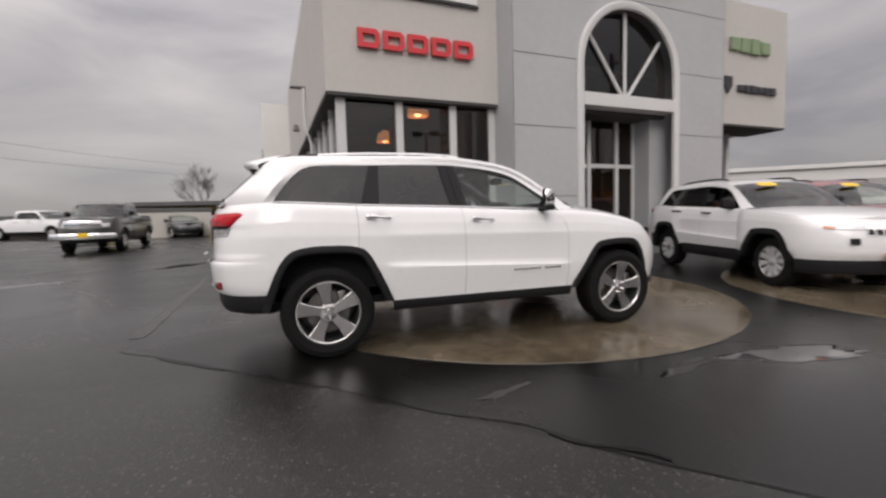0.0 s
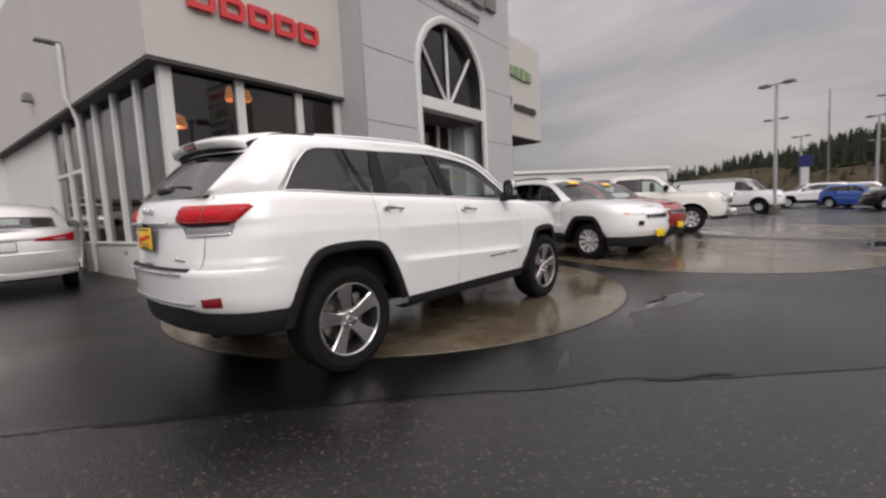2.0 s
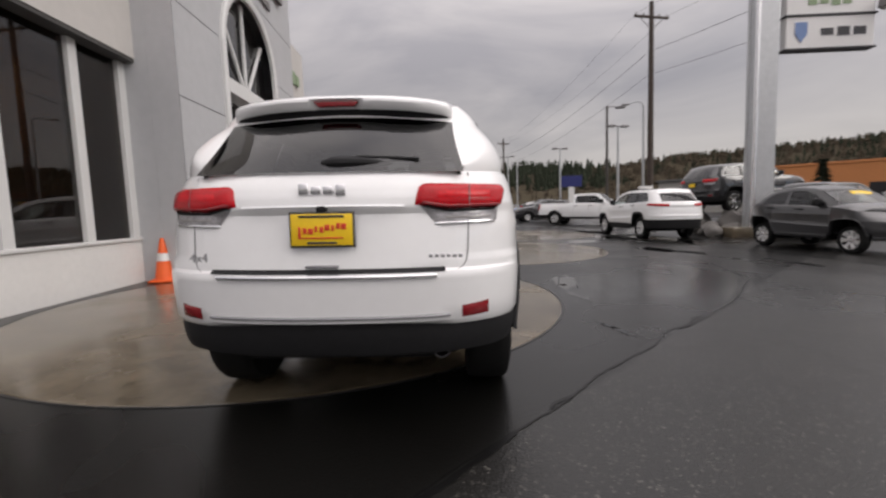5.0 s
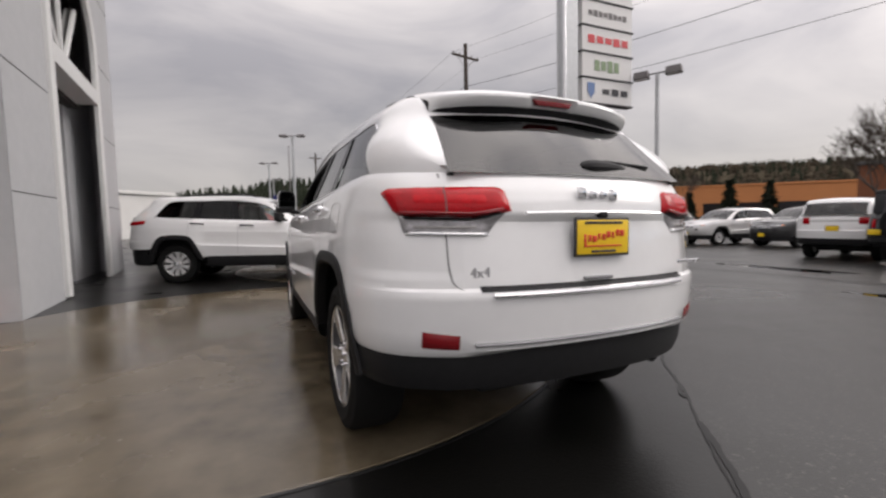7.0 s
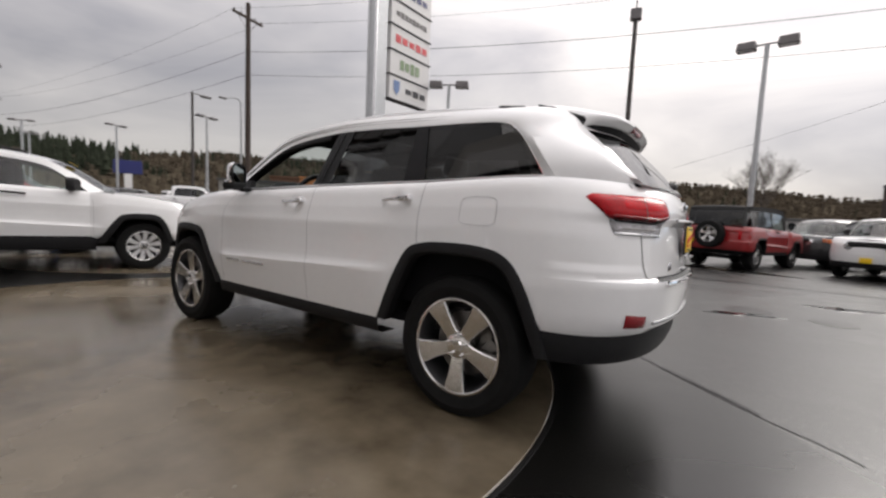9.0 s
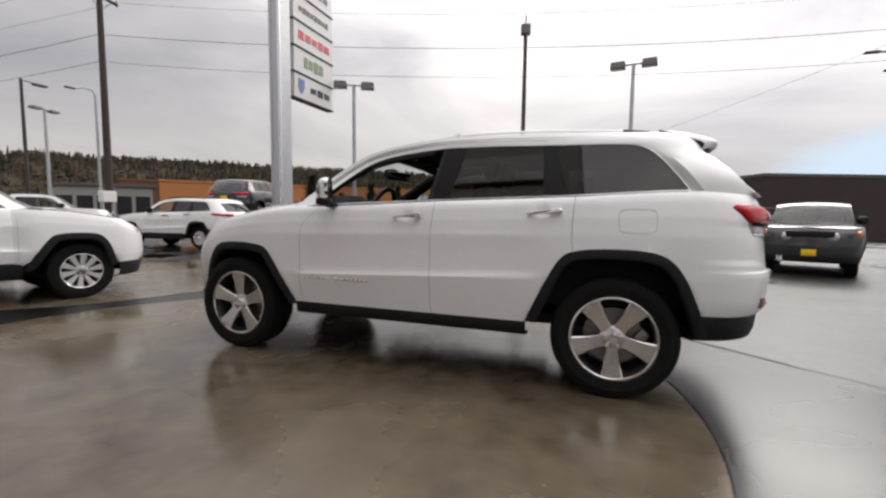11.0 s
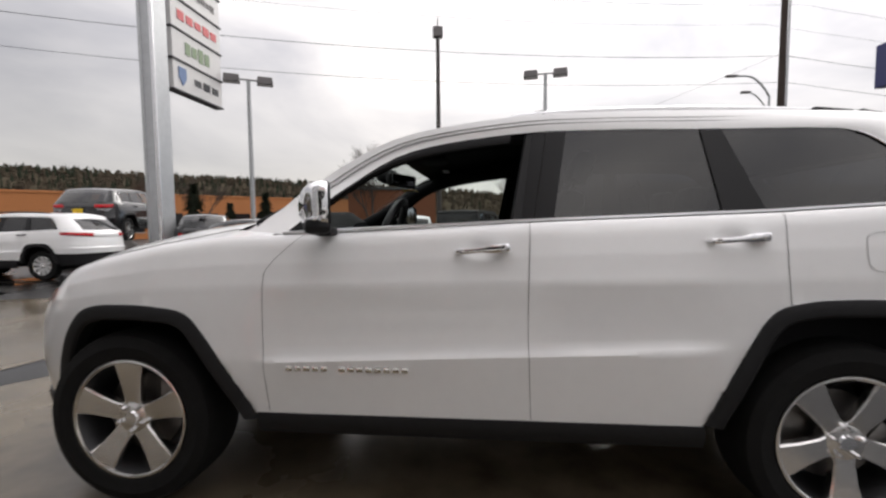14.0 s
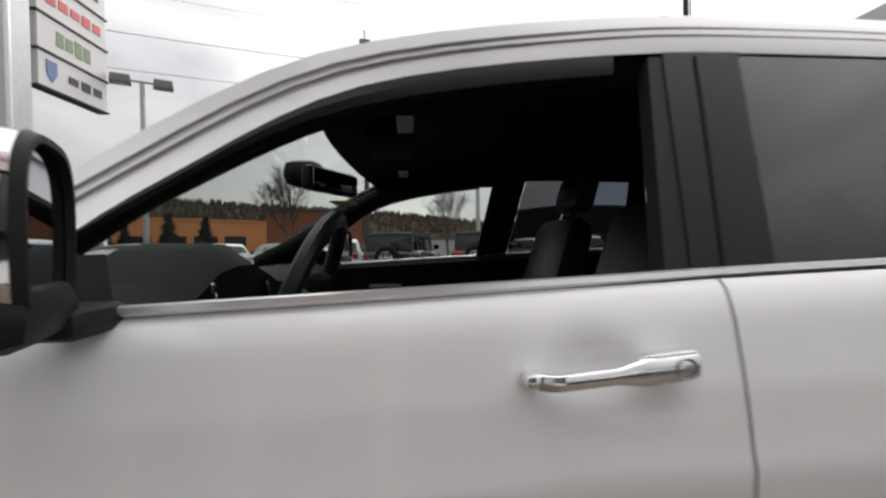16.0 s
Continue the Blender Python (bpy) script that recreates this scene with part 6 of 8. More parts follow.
# ---- other vehicles ----
def scaled(base, kx, ky, kz, **changes):
    """Another vehicle's numbers from those of a like one, stretched in length, width and height."""
    s = dict(base)
    for k in ("w",):
        s[k] = [(z * kz, w * ky) for z, w in base[k]]
    for k in ("lr", "lf"):
        s[k] = [(z * kz, x * kx) for z, x in base[k]]
    for k in ("top", "arch_f", "arch_r", "win"):
        s[k] = [(x * kx, z * kz) for x, z in base[k]]
    s["levels"] = [z * kz for z in base["levels"]]
    s["edge"] = [(x * kx, y * ky, z * kz) for x, y, z in base["edge"]]
    s["bow"] = [(x * kx, y, z) for x, y, z in base["bow"]]
    for k in ("rear", "front", "wb", "cowl", "tap_r", "tap_f"):
        s[k] = base[k] * kx
    for k in ("belt", "sill", "under", "under_end", "low_rear", "low_front", "hatch_z", "bumper_f", "pinch", "r"):
        s[k] = base[k] * kz
    for k in ("track", "half", "win_y", "hatch"):
        s[k] = base[k] * ky
    s["under_rear"] = base.get("under_rear", base["under_end"]) * kz
    s["doors"] = [(n, a * kx, b * kx) for n, a, b in base["doors"]]
    s["gaps"] = [(x * kx, a * kz, b * kz) for x, a, b in base["gaps"]]
    s["handles"] = [(x * kx, z * kz, ln) for x, z, ln in base["handles"]]
    s["panes"] = [(n, a * kx, b * kx, c, d, m_, (1, -1)) for n, a, b, c, d, m_, q in base["panes"]]
    m_ = base["mirror"]
    s["mirror"] = (m_[0] * kx, m_[1] * kz, m_[2] * ky)
    s["mirror_mat"], s["mirror_label"], s["handle_mat"], s["trim"], s["plate_print"] = PLASTIC, "", PLASTIC, None, False
    s["plate"] = (base["plate"][0] * kx, base["plate"][1] * kz)
    s["tail"] = [(n, lb, a * kz, b * kz, c, d * kx if d < 0 else d, o, mm, e * kz, f * kz) for n, lb, a, b, c, d, o, mm, e, f in base["tail"]]
    s["steps"], s["sub"], s["spin"], s["corner_dip"], s["dents"], s["flush"] = 60, 4, {}, 0.0, [], False
    s.update(changes)
    low_table(s)
    return s


def lamps_front(car, s, sh, z, hgt, v0, v1, material, label, off=0.012):
    """A headlamp each side, laid on the nose."""
    y1 = (1 - 0.93 ** s["nf"]) ** s["mf"]
    for side in (1, -1):
        rws = []
        for i in range(9):
            v = v0 + (v1 - v0) * i / 8
            row = []
            for k in range(4):
                p = sh.at(("f", v * y1), z + hgt * k / 3)
                n = Vector((1.0, 0.6 * v, 0)).normalized()
                q = p + n * off
                row.append(Vector((q.x, q.y * side, q.z)))
            rws.append(row)
        part("headlamp", grid(rws), material, car, label)


def nose_patch(sh, v0, v1, z0, z1, off, side, nv=5, nz=3):
    """A piece of the nose's skin between two shares of the width and two levels, raised by off."""
    rws = []
    for i in range(nv + 1):
        v = v0 + (v1 - v0) * i / nv
        row = []
        for k in range(nz + 1):
            p = sh.at(("f", abs(v)), z0 + (z1 - z0) * k / nz)
            q = p + Vector((1.0, 0.6 * abs(v), 0)).normalized() * off
            row.append(Vector((q.x, q.y * side * (1 if v >= 0 else -1), q.z)))
        rws.append(row)
    return grid(rws)


def nose(car, s, sh, zlamp=0.955, slots=7, zslot=0.90, dark=True):
    """Slim lamps at the bonnet's edge, a row of bright upright slots, dark fog-lamp ovals."""
    lamps_front(car, s, sh, zlamp, 0.065, 0.50, 1.13, LENSCLEAR, "slim clear headlamp", 0.016)
    lamps_front(car, s, sh, zlamp + 0.012, 0.045, 0.98, 1.135, AMBER, "amber end of the headlamp", 0.020)
    y1 = (1 - 0.93 ** s["nf"]) ** s["mf"]
    for side in (1, -1):
        part("fog_lamp", nose_patch(sh, 0.64 * y1, 0.80 * y1, zslot - 0.20, zslot - 0.13, 0.018, side), PLASTIC, car, "black fog lamp housing")
    w = 0.52 * y1 * 2 / slots
    for i in range(slots):
        c = (i - (slots - 1) / 2) * w
        part("grille_slot", nose_patch(sh, c - w * 0.44, c + w * 0.44, zslot - 0.080, zslot + 0.080, 0.018, 1), CHROME, car, "bright grille slot")
        part("grille_opening", nose_patch(sh, c - w * 0.28, c + w * 0.28, zslot - 0.060, zslot + 0.062, 0.024, 1), PLASTIC, car)


CHEROKEE = scaled(HERO, 0.926, 0.965, 0.955, r=0.358, tyre=0.23, rim=0.225, spokes=10, sill=0.50, under=0.30, under_end=0.26, under_rear=0.34, low_rear=0.64, low_front=0.44, front=2.27, rear=2.33, nf=8, crown=0.035,
                  lr=[(z * 0.955, x * 0.972) for z, x in HERO["lr"]],
                  edge=[(x * (0.926 if x > -1.3 else 0.960), y * 0.965, z * 0.955) for x, y, z in HERO["edge"]],
                  lf=[(0.28, 2.08), (0.42, 2.22), (0.56, 2.27), (0.70, 2.27), (0.82, 2.255), (0.95, 2.23), (1.05, 2.19), (1.13, 2.13), (1.175, 2.05)],
                  top=[(-2.5, 1.209), (-1.7, 1.235), (-1.09, 1.203), (-0.25, 1.175), (0.63, 1.145), (0.93, 1.135), (1.25, 1.11), (1.55, 1.07), (1.8, 1.03), (2.0, 0.985), (2.3, 0.93)],
                  front_plate=(2.30, 0.50), plate=(-2.26, 0.60), flare=0.085,
                  tail=[("tail_lamp", "slim red tail lamp", 1.03, 1.115, 0.42, -1.86, 0.014, LENSRED, 1.06, 1.12)])
white_crossover, wsh = make_vehicle("crossover", CHEROKEE, on_ground(6.08, 1.02, -106), "white compact crossover with black lower trim, yellow windscreen sticker", "parked cars", WHITE)
nose(white_crossover, CHEROKEE, wsh)
for side in (1, -1):
    part("roof_rail", tube(spline([(0.05, 0.60 * side, 1.625), (-0.1, 0.595 * side, 1.66), (-0.6, 0.585 * side, 1.672), (-1.2, 0.57 * side, 1.65), (-1.4, 0.565 * side, 1.61)], 4), 0.016, 8), PLASTIC, white_crossover)
sticker = prism([(-0.15, -0.06), (0.15, -0.06), (0.17, 0.0), (0.1, 0.06), (-0.16, 0.05)], "X", 0.0, 0.003)
part("windscreen_sticker", sticker, PLATEYELLOW, white_crossover, "yellow windscreen sticker", m=Matrix.Translation((0.52, -0.30, 1.535)) @ Matrix.Rotation(radians(-60), 4, "Y"))


def at_ground(ob, x, y, yaw, label=""):
    c = copy_thing(ob, on_ground(x, y, yaw))
    if label:
        c["label"] = label
    return c


def repaint(ob, old, paint):
    """Gives a copied vehicle its own paint."""
    for o in ob.children_recursive:
        if o.type == "MESH" and o.data.materials and o.data.materials[0] == old:
            me = o.data.copy()
            me.materials[0] = paint
            o.data = me


red_crossover = at_ground(white_crossover, 8.55, 1.25, -104, "dark red compact crossover with black lower trim, yellow windscreen sticker")
repaint(red_crossover, WHITE, RED)
trail_crossover = at_ground(white_crossover, 11.95, -7.6, 5.6, "white compact crossover with black lower trim, rear towards the car park")
for o in list(trail_crossover.children_recursive):
    if o.name.startswith("windscreen_sticker"):
        bpy.data.objects.remove(o)

# black car raised on the rock display
DARKSUV = scaled(HERO, 1.0, 1.0, 1.0, trim=CHROME, plate=(-2.412, 1.022))
dark_suv, dsh = make_vehicle("suv", DARKSUV, Matrix.Translation((12.7, -11.8, gz(-11.8) + 0.90)) @ Matrix.Rotation(radians(-75), 4, "Z") @ Matrix.Rotation(radians(-2), 4, "Y"), "black sport-utility car parked up on display rocks", "parked cars", BLACK)
tail_clusters(dark_suv, dsh)
lamps_front(dark_suv, DARKSUV, dsh, 0.92, 0.08, 0.5, 1.04, LENSCLEAR, "headlamp")
part("roof_rail", tube(spline([(-0.05, 0.62, 1.70), (-0.5, 0.615, 1.74), (-1.5, 0.59, 1.69)], 4), 0.014, 6), TRIMGREY, dark_suv)

# black car with its tail towards the pad
TAILSUV = scaled(HERO, 1.0, 0.95, 1.0, plate=(-2.412, 0.98), tail=[("tail_lamp", "red tail lamp", 0.86, 1.06, 0.60, 0.74, 0.02, LENSRED, 0.86, 1.06)])
tail_suv, tsh = make_vehicle("suv", TAILSUV, on_ground(10.33, -13.1, -62), "black sport-utility car with a yellow plate on its tail", "parked cars", BLACK)

# small hatchback, dark grey
FIAT = scaled(HERO, 0.79, 0.84, 0.855, r=0.30, tyre=0.18, rim=0.20, spokes=7, front=1.75, rear=1.68, nr=7, nf=4.5, flare_black=False, flare=0.03, clad_mat=GREY, crown=0.10,
              lf=[(0.25, 1.66), (0.5, 1.75), (0.75, 1.73), (0.9, 1.62), (1.05, 1.45)], lr=[(0.25, 1.60), (0.5, 1.68), (0.75, 1.66), (0.95, 1.60), (1.05, 1.52)], hatch=0.5,
              edge=[(0.85, 0.66, 1.02), (0.74, 0.64, 1.12), (0.60, 0.62, 1.22), (0.28, 0.575, 1.39), (-0.1, 0.55, 1.455), (-0.4, 0.545, 1.47), (-0.7, 0.54, 1.455), (-1.0, 0.53, 1.42), (-1.25, 0.51, 1.35), (-1.38, 0.50, 1.26), (-1.48, 0.52, 1.16), (-1.56, 0.55, 1.07)],
              win=[(0.58, 1.02), (0.50, 1.10), (0.42, 1.17), (0.20, 1.30), (-0.1, 1.375), (-0.35, 1.39), (-0.6, 1.38), (-0.85, 1.35), (-1.0, 1.29), (-1.1, 1.20), (-1.16, 1.13), (-1.2, 1.07)],
              panes=[("front_side_window", -0.42, 0.52, 0, 0, CLEAR, (1, -1)), ("centre_pillar", -0.52, -0.42, 0, 0, BLACK, (1, -1)), ("quarter_window", -1.18, -0.52, 0, 0, TINT, (1, -1))],
              tail=[("tail_lamp", "red tail lamp", 0.80, 1.0, 0.5, 0.66, 0.014, LENSRED, 0.80, 1.0)], plate=(-1.70, 0.72), front_plate=(1.77, 0.45))
fiat, fsh = make_vehicle("hatchback", FIAT, on_ground(6.3, -9.6, 186), "small dark grey hatchback with a yellow windscreen sticker", "parked cars", GREY)
lamps_front(fiat, FIAT, fsh, 0.72, 0.14, 0.62, 0.86, LENSCLEAR, "round headlamp")
part("windscreen_sticker", prism([(-0.25, -0.07), (0.2, -0.08), (0.28, 0.0), (0.1, 0.07), (-0.22, 0.06)], "X", 0.0, 0.003), PLATEYELLOW, fiat, "yellow windscreen sticker", m=Matrix.Translation((0.60, 0.05, 1.315)) @ Matrix.Rotation(radians(-56), 4, "Y"))

# saloons
SEDAN = scaled(HERO, 0.955, 0.96, 0.80, r=0.325, tyre=0.21, rim=0.22, spokes=10, deck=-1.45, flare_black=False, flare=0.025, clad_mat=SILVER, sill=0.28, under=0.20, under_end=0.20, under_rear=0.26, low_rear=0.36, low_front=0.25, nr=9, trim=CHROME,
               edge=[(1.15, 0.74, 0.965), (1.0, 0.72, 1.06), (0.8, 0.69, 1.18), (0.3, 0.62, 1.385), (-0.1, 0.59, 1.445), (-0.4, 0.58, 1.46), (-0.75, 0.57, 1.445), (-1.05, 0.57, 1.41), (-1.30, 0.565, 1.35), (-1.55, 0.59, 1.22), (-1.75, 0.615, 1.11), (-1.95, 0.64, 1.02)],
               win=[(0.75, 0.965), (0.6, 1.06), (0.42, 1.16), (0.12, 1.30), (-0.2, 1.37), (-0.5, 1.385), (-0.8, 1.37), (-1.05, 1.32), (-1.25, 1.23), (-1.38, 1.14), (-1.46, 1.08), (-1.52, 1.04)],
               panes=[("front_side_window", -0.25, 0.68, 0, 0, CLEAR, (1, -1)), ("centre_pillar", -0.36, -0.25, 0, 0, BLACK, (1, -1)), ("rear_side_window", -1.50, -0.36, 0, 0, TINT, (1, -1))],
               top=[(-2.4, 0.99), (-1.9, 1.035), (-1.2, 1.01), (-0.3, 0.985), (0.7, 0.955), (1.2, 0.93), (1.7, 0.86), (2.0, 0.78), (2.3, 0.70)], rear_glass=CLEAR,
               arch_f=round_arch(1.392, 0.325, 0.37, 0.30), arch_r=round_arch(-1.392, 0.325, 0.37, 0.34),
               tail=[("tail_lamp", "red tail lamp", 0.835, 0.875, 0.36, -1.95, 0.014, LENSRED, 0.79, 0.925), ("lamp_band", "clear lamp band", 0.845, 0.865, 0.52, -2.08, 0.018, LENSCLEAR, 0.825, 0.875)], plate=(-2.31, 0.78),
               handles=[(-0.05, 0.88, 0.2), (-1.05, 0.90, 0.2)], handle_mat=CHROME)
SEDAN["wb"] = 2.784
saloon, ssh = make_vehicle("saloon", SEDAN, on_ground(-2.42, 8.2, 83), "silver saloon car parked beside the showroom", "parked cars", SILVER)
part("bumper_trim", tube([ssh.wrap(0.36, a) + ssh.out(0.36, a) * 0.01 for a in (0, 0.15, 0.3, 0.45, 0.6, 0.75)], 0.012, 6), CHROME, saloon)
for o in saloon.children:
    if o.name.startswith("number_plate"):
        o.data.materials[0] = SIGNWHITE
black_saloon = at_ground(saloon, -8.8, 27.0, -65, "black saloon car parked by a shipping container")
repaint(black_saloon, SILVER, BLACK)

# blue hatchback
HATCH = scaled(HERO, 0.90, 0.93, 0.84, r=0.32, tyre=0.21, rim=0.22, spokes=10, flare_black=False, flare=0.03, clad_mat=BLUE, sill=0.32, under=0.22, under_end=0.2, under_rear=0.28, low_rear=0.42, low_front=0.28, front_plate=(2.10, 0.48))
hatch, hsh2 = make_vehicle("hatchback", HATCH, on_ground(33.6, -5.5, -128), "bright blue hatchback standing in the car park", "parked cars", BLUE)
nose(hatch, HATCH, hsh2, 0.80, 5, 0.66)

# boxy small crossovers
BOXY = scaled(HERO, 0.88, 0.94, 0.97, r=0.345, tyre=0.22, rim=0.215, spokes=5, nr=14, nf=9, crown=0.03, front=2.02, sill=0.46, under=0.30, under_end=0.30, low_front=0.44,
              lf=[(0.3, 1.95), (0.45, 2.03), (0.7, 2.04), (0.9, 2.03), (1.05, 2.0), (1.19, 1.93)],
              top=[(-2.2, 1.20), (-1.5, 1.20), (0.6, 1.14), (1.0, 1.125), (1.6, 1.08), (2.1, 1.02)], front_plate=(2.06, 0.52),
              edge=[(0.93, 0.76, 1.14), (0.82, 0.75, 1.25), (0.70, 0.735, 1.36), (0.42, 0.70, 1.57), (0.0, 0.68, 1.64), (-0.5, 0.67, 1.66), (-1.0, 0.66, 1.655), (-1.45, 0.655, 1.64), (-1.80, 0.65, 1.61), (-1.90, 0.645, 1.52), (-1.98, 0.65, 1.36), (-2.05, 0.66, 1.215)],
              win=[(0.68, 1.15), (0.62, 1.24), (0.55, 1.33), (0.32, 1.50), (0.0, 1.565), (-0.5, 1.58), (-0.9, 1.575), (-1.3, 1.565), (-1.5, 1.54), (-1.62, 1.45), (-1.66, 1.34), (-1.68, 1.21)],
              tail=[("tail_lamp", "square red tail lamp", 0.96, 1.14, 0.52, 0.70, 0.02, LENSRED, 0.96, 1.14)], plate=(-2.13, 0.85))
boxy, bsh = make_vehicle("small_crossover", BOXY, on_ground(2.75, -15.0, -84), "white boxy small crossover parked beside an off-roader", "parked cars", WHITE)
for side in (1, -1):
    p = bsh.at(("f", 0.60 * (1 - 0.93 ** 9) ** 0.5), 0.93)
    part("headlamp", lathe([(0.001, -0.05), (0.07, -0.045), (0.10, -0.02), (0.105, 0.03)], 20), LENSCLEAR, boxy, "round headlamp", m=Matrix.Translation((p.x, p.y * side, p.z)) @ Matrix.Rotation(radians(90), 4, "Z"))
    part("side_marker", box((1.93, 0.80 * side, 0.95), (0.10, 0.08, 0.11), 0.015), AMBER, boxy, "amber side marker")
part("grille_panel", box((2.0, 0, 0.92), (0.07, 0.85, 0.15), 0.03), PLASTIC, boxy)
grey_boxy = at_ground(boxy, -6.6, -9.66, 68, "dark grey boxy small crossover facing the round slab")
repaint(grey_boxy, WHITE, GREY)
pale_boxy = at_ground(boxy, -6.2, -14.2, 64, "white boxy small crossover parked in the front row")
dark_boxy = at_ground(boxy, -5.2, -17.6, 58, "dark grey boxy small crossover beside a red off-roader")
repaint(dark_boxy, WHITE, GREY)

# open off-roaders with a spare wheel on the tail
ROADER = scaled(BOXY, 1.02, 1.0, 1.02, r=0.40, tyre=0.26, rim=0.225, spokes=5, nr=30, nf=22, mr=0.3, mf=0.35, under=0.42, under_end=0.45, under_rear=0.5, sill=0.52, low_rear=0.55, low_front=0.5, win_lean=0.14, win_y=0.80,
                edge=[(0.78, 0.79, 1.17), (0.74, 0.785, 1.30), (0.70, 0.775, 1.45), (0.55, 0.75, 1.72), (0.2, 0.74, 1.80), (-0.4, 0.735, 1.82), (-1.0, 0.73, 1.815), (-1.5, 0.73, 1.80), (-1.98, 0.73, 1.78), (-2.05, 0.735, 1.68), (-2.09, 0.74, 1.45), (-2.11, 0.745, 1.24)],
                win=[(0.66, 1.17), (0.62, 1.28), (0.58, 1.42), (0.48, 1.62), (0.2, 1.68), (-0.4, 1.69), (-0.9, 1.69), (-1.3, 1.69), (-1.62, 1.68), (-1.80, 1.64), (-1.84, 1.45), (-1.86, 1.23)],
                bulge=[0.0] * 12, bow=[(0.03, 0, 0)] * 3 + [(0, 0, 0.03)] * 6 + [(-0.02, 0, 0)] * 3, tail=[("tail_lamp", "red tail lamp", 0.85, 1.08, 0.66, 0.74, 0.03, LENSRED, 0.85, 1.08)], plate=None, front_plate=None, mirror=(0.62, 1.25, 0.86))
BLACKTOP = mat("black_soft_top", (0.012, 0.012, 0.012), 0.8, var=0.2, scale=10)
roader, rsh = make_vehicle("off_roader", ROADER, on_ground(0.25, -14.2, -105), "black open off-roader with a spare wheel on its tailgate", "parked cars", BLACK)
spare = make_wheel(roader, Matrix.Translation((-2.30, 0, 0.98)) @ Matrix.Rotation(radians(-90), 4, "Z"), 0.39, 0.26, 0.225, 5)
part("number_plate", box((-2.20, 0.62, 0.78), (0.02, 0.28, 0.13), 0.004), PLATEYELLOW, roader, "yellow dealer plate")
for o in roader.children:
    if o.name.startswith(("roof", "pillar_frame")):
        o.data.materials[0] = BLACKTOP
red_roader = at_ground(roader, -2.75, -13.9, -112, "red open off-roader with a black top and spare wheel")
repaint(red_roader, BLACK, RED)
third_roader = at_ground(roader, -8.4, -19.6, -88, "black open off-roader with a spare wheel on its tailgate")

# pickups
PICKUP = scaled(HERO, 1.22, 1.03, 1.0, r=0.41, tyre=0.27, rim=0.24, spokes=8, nr=26, nf=10, mr=0.35, crown=0.04, deck=-0.62, deck_up=-0.03, deck_mat=PLASTIC, flare_black=False, flare=0.03, sill=0.50, under=0.40, under_end=0.38, under_rear=0.5, low_rear=0.62, low_front=0.45, hatch=0.7,
                belt=1.30, win_y=0.90, win_lean=0.28, front=2.85, rear=2.95,
                w=[(0.30, 0.93), (0.5, 0.97), (0.75, 1.0), (0.95, 0.99), (1.15, 0.96), (1.27, 0.93), (1.30, 0.91)], lr=[(0.3, 2.9), (0.6, 2.95), (1.3, 2.95)], lf=[(0.3, 2.72), (0.5, 2.86), (0.7, 2.88), (1.0, 2.84), (1.2, 2.76), (1.3, 2.66)],
                levels=[0.30, 0.5, 0.62, 0.75, 0.85, 0.95, 1.05, 1.15, 1.22, 1.27, 1.30], top=[(-3.2, 1.33), (-0.6, 1.33), (1.2, 1.30), (2.2, 1.27), (2.9, 1.18)], cowl=1.1,
                arch_f=round_arch(1.778, 0.44, 0.50, 0.47), arch_r=round_arch(-1.778, 0.44, 0.50, 0.62), doors=[("front_door", 0.25, 1.20), ("rear_door", -0.62, 0.25)], gaps=[(1.2, 0.55, 1.28), (0.25, 0.55, 1.28), (-0.62, 0.55, 1.28)], handles=[(0.38, 1.16, 0.2), (-0.48, 1.16, 0.2)],
                win=[(1.12, 1.30), (1.04, 1.40), (0.95, 1.50), (0.75, 1.69), (0.45, 1.745), (0.2, 1.75), (-0.05, 1.75), (-0.25, 1.745), (-0.40, 1.73), (-0.47, 1.64), (-0.50, 1.48), (-0.52, 1.33)],
                edge=[(1.42, 0.84, 1.30), (1.28, 0.82, 1.42), (1.12, 0.80, 1.54), (0.85, 0.76, 1.78), (0.5, 0.74, 1.86), (0.2, 0.735, 1.875), (-0.1, 0.73, 1.87), (-0.35, 0.73, 1.86), (-0.58, 0.73, 1.83), (-0.64, 0.75, 1.72), (-0.66, 0.78, 1.52), (-0.68, 0.82, 1.34)],
                bulge=[0.0] * 12, panes=[("front_side_window", 0.30, 1.06, 0, 0, CLEAR, (1, -1)), ("centre_pillar", 0.20, 0.30, 0, 0, BLACK, (1, -1)), ("rear_side_window", -0.51, 0.20, 0, 0, TINT, (1, -1))],
                bow=[(0.14, 0, 0.01)] * 3 + [(0.03, 0, 0.03)] + [(0, 0, 0.03)] * 5 + [(-0.02, 0, 0)] * 3, mirror=(1.02, 1.33, 0.92), plate=(-2.98, 0.75), front_plate=None, hatch_z=0.65,
                tail=[("tail_lamp", "upright red tail lamp", 0.92, 1.24, 0.80, 0.96, 0.012, LENSRED, 0.92, 1.24)], tap_r=-9, tap_f=9)
PICKUP["wb"] = 3.556
pickup, psh = make_vehicle("pickup_truck", PICKUP, on_ground(12.63, 1.56, -76), "white crew-cab pickup truck beside the showroom", "parked cars", CREAM)
lamps_front(pickup, PICKUP, psh, 0.95, 0.18, 0.72, 1.04, LENSCLEAR, "headlamp")
part("grille", box((2.86, 0, 1.02), (0.10, 1.1, 0.30), 0.04), CHROME, pickup, "chrome grille")
part("front_bumper_bar", box((2.90, 0, 0.62), (0.16, 1.9, 0.22), 0.05), CHROME, pickup, "chrome bumper")
dark_pickup = at_ground(pickup, -9.0, 16.6, -86, "dark grey pickup truck with a chrome front and yellow plate")
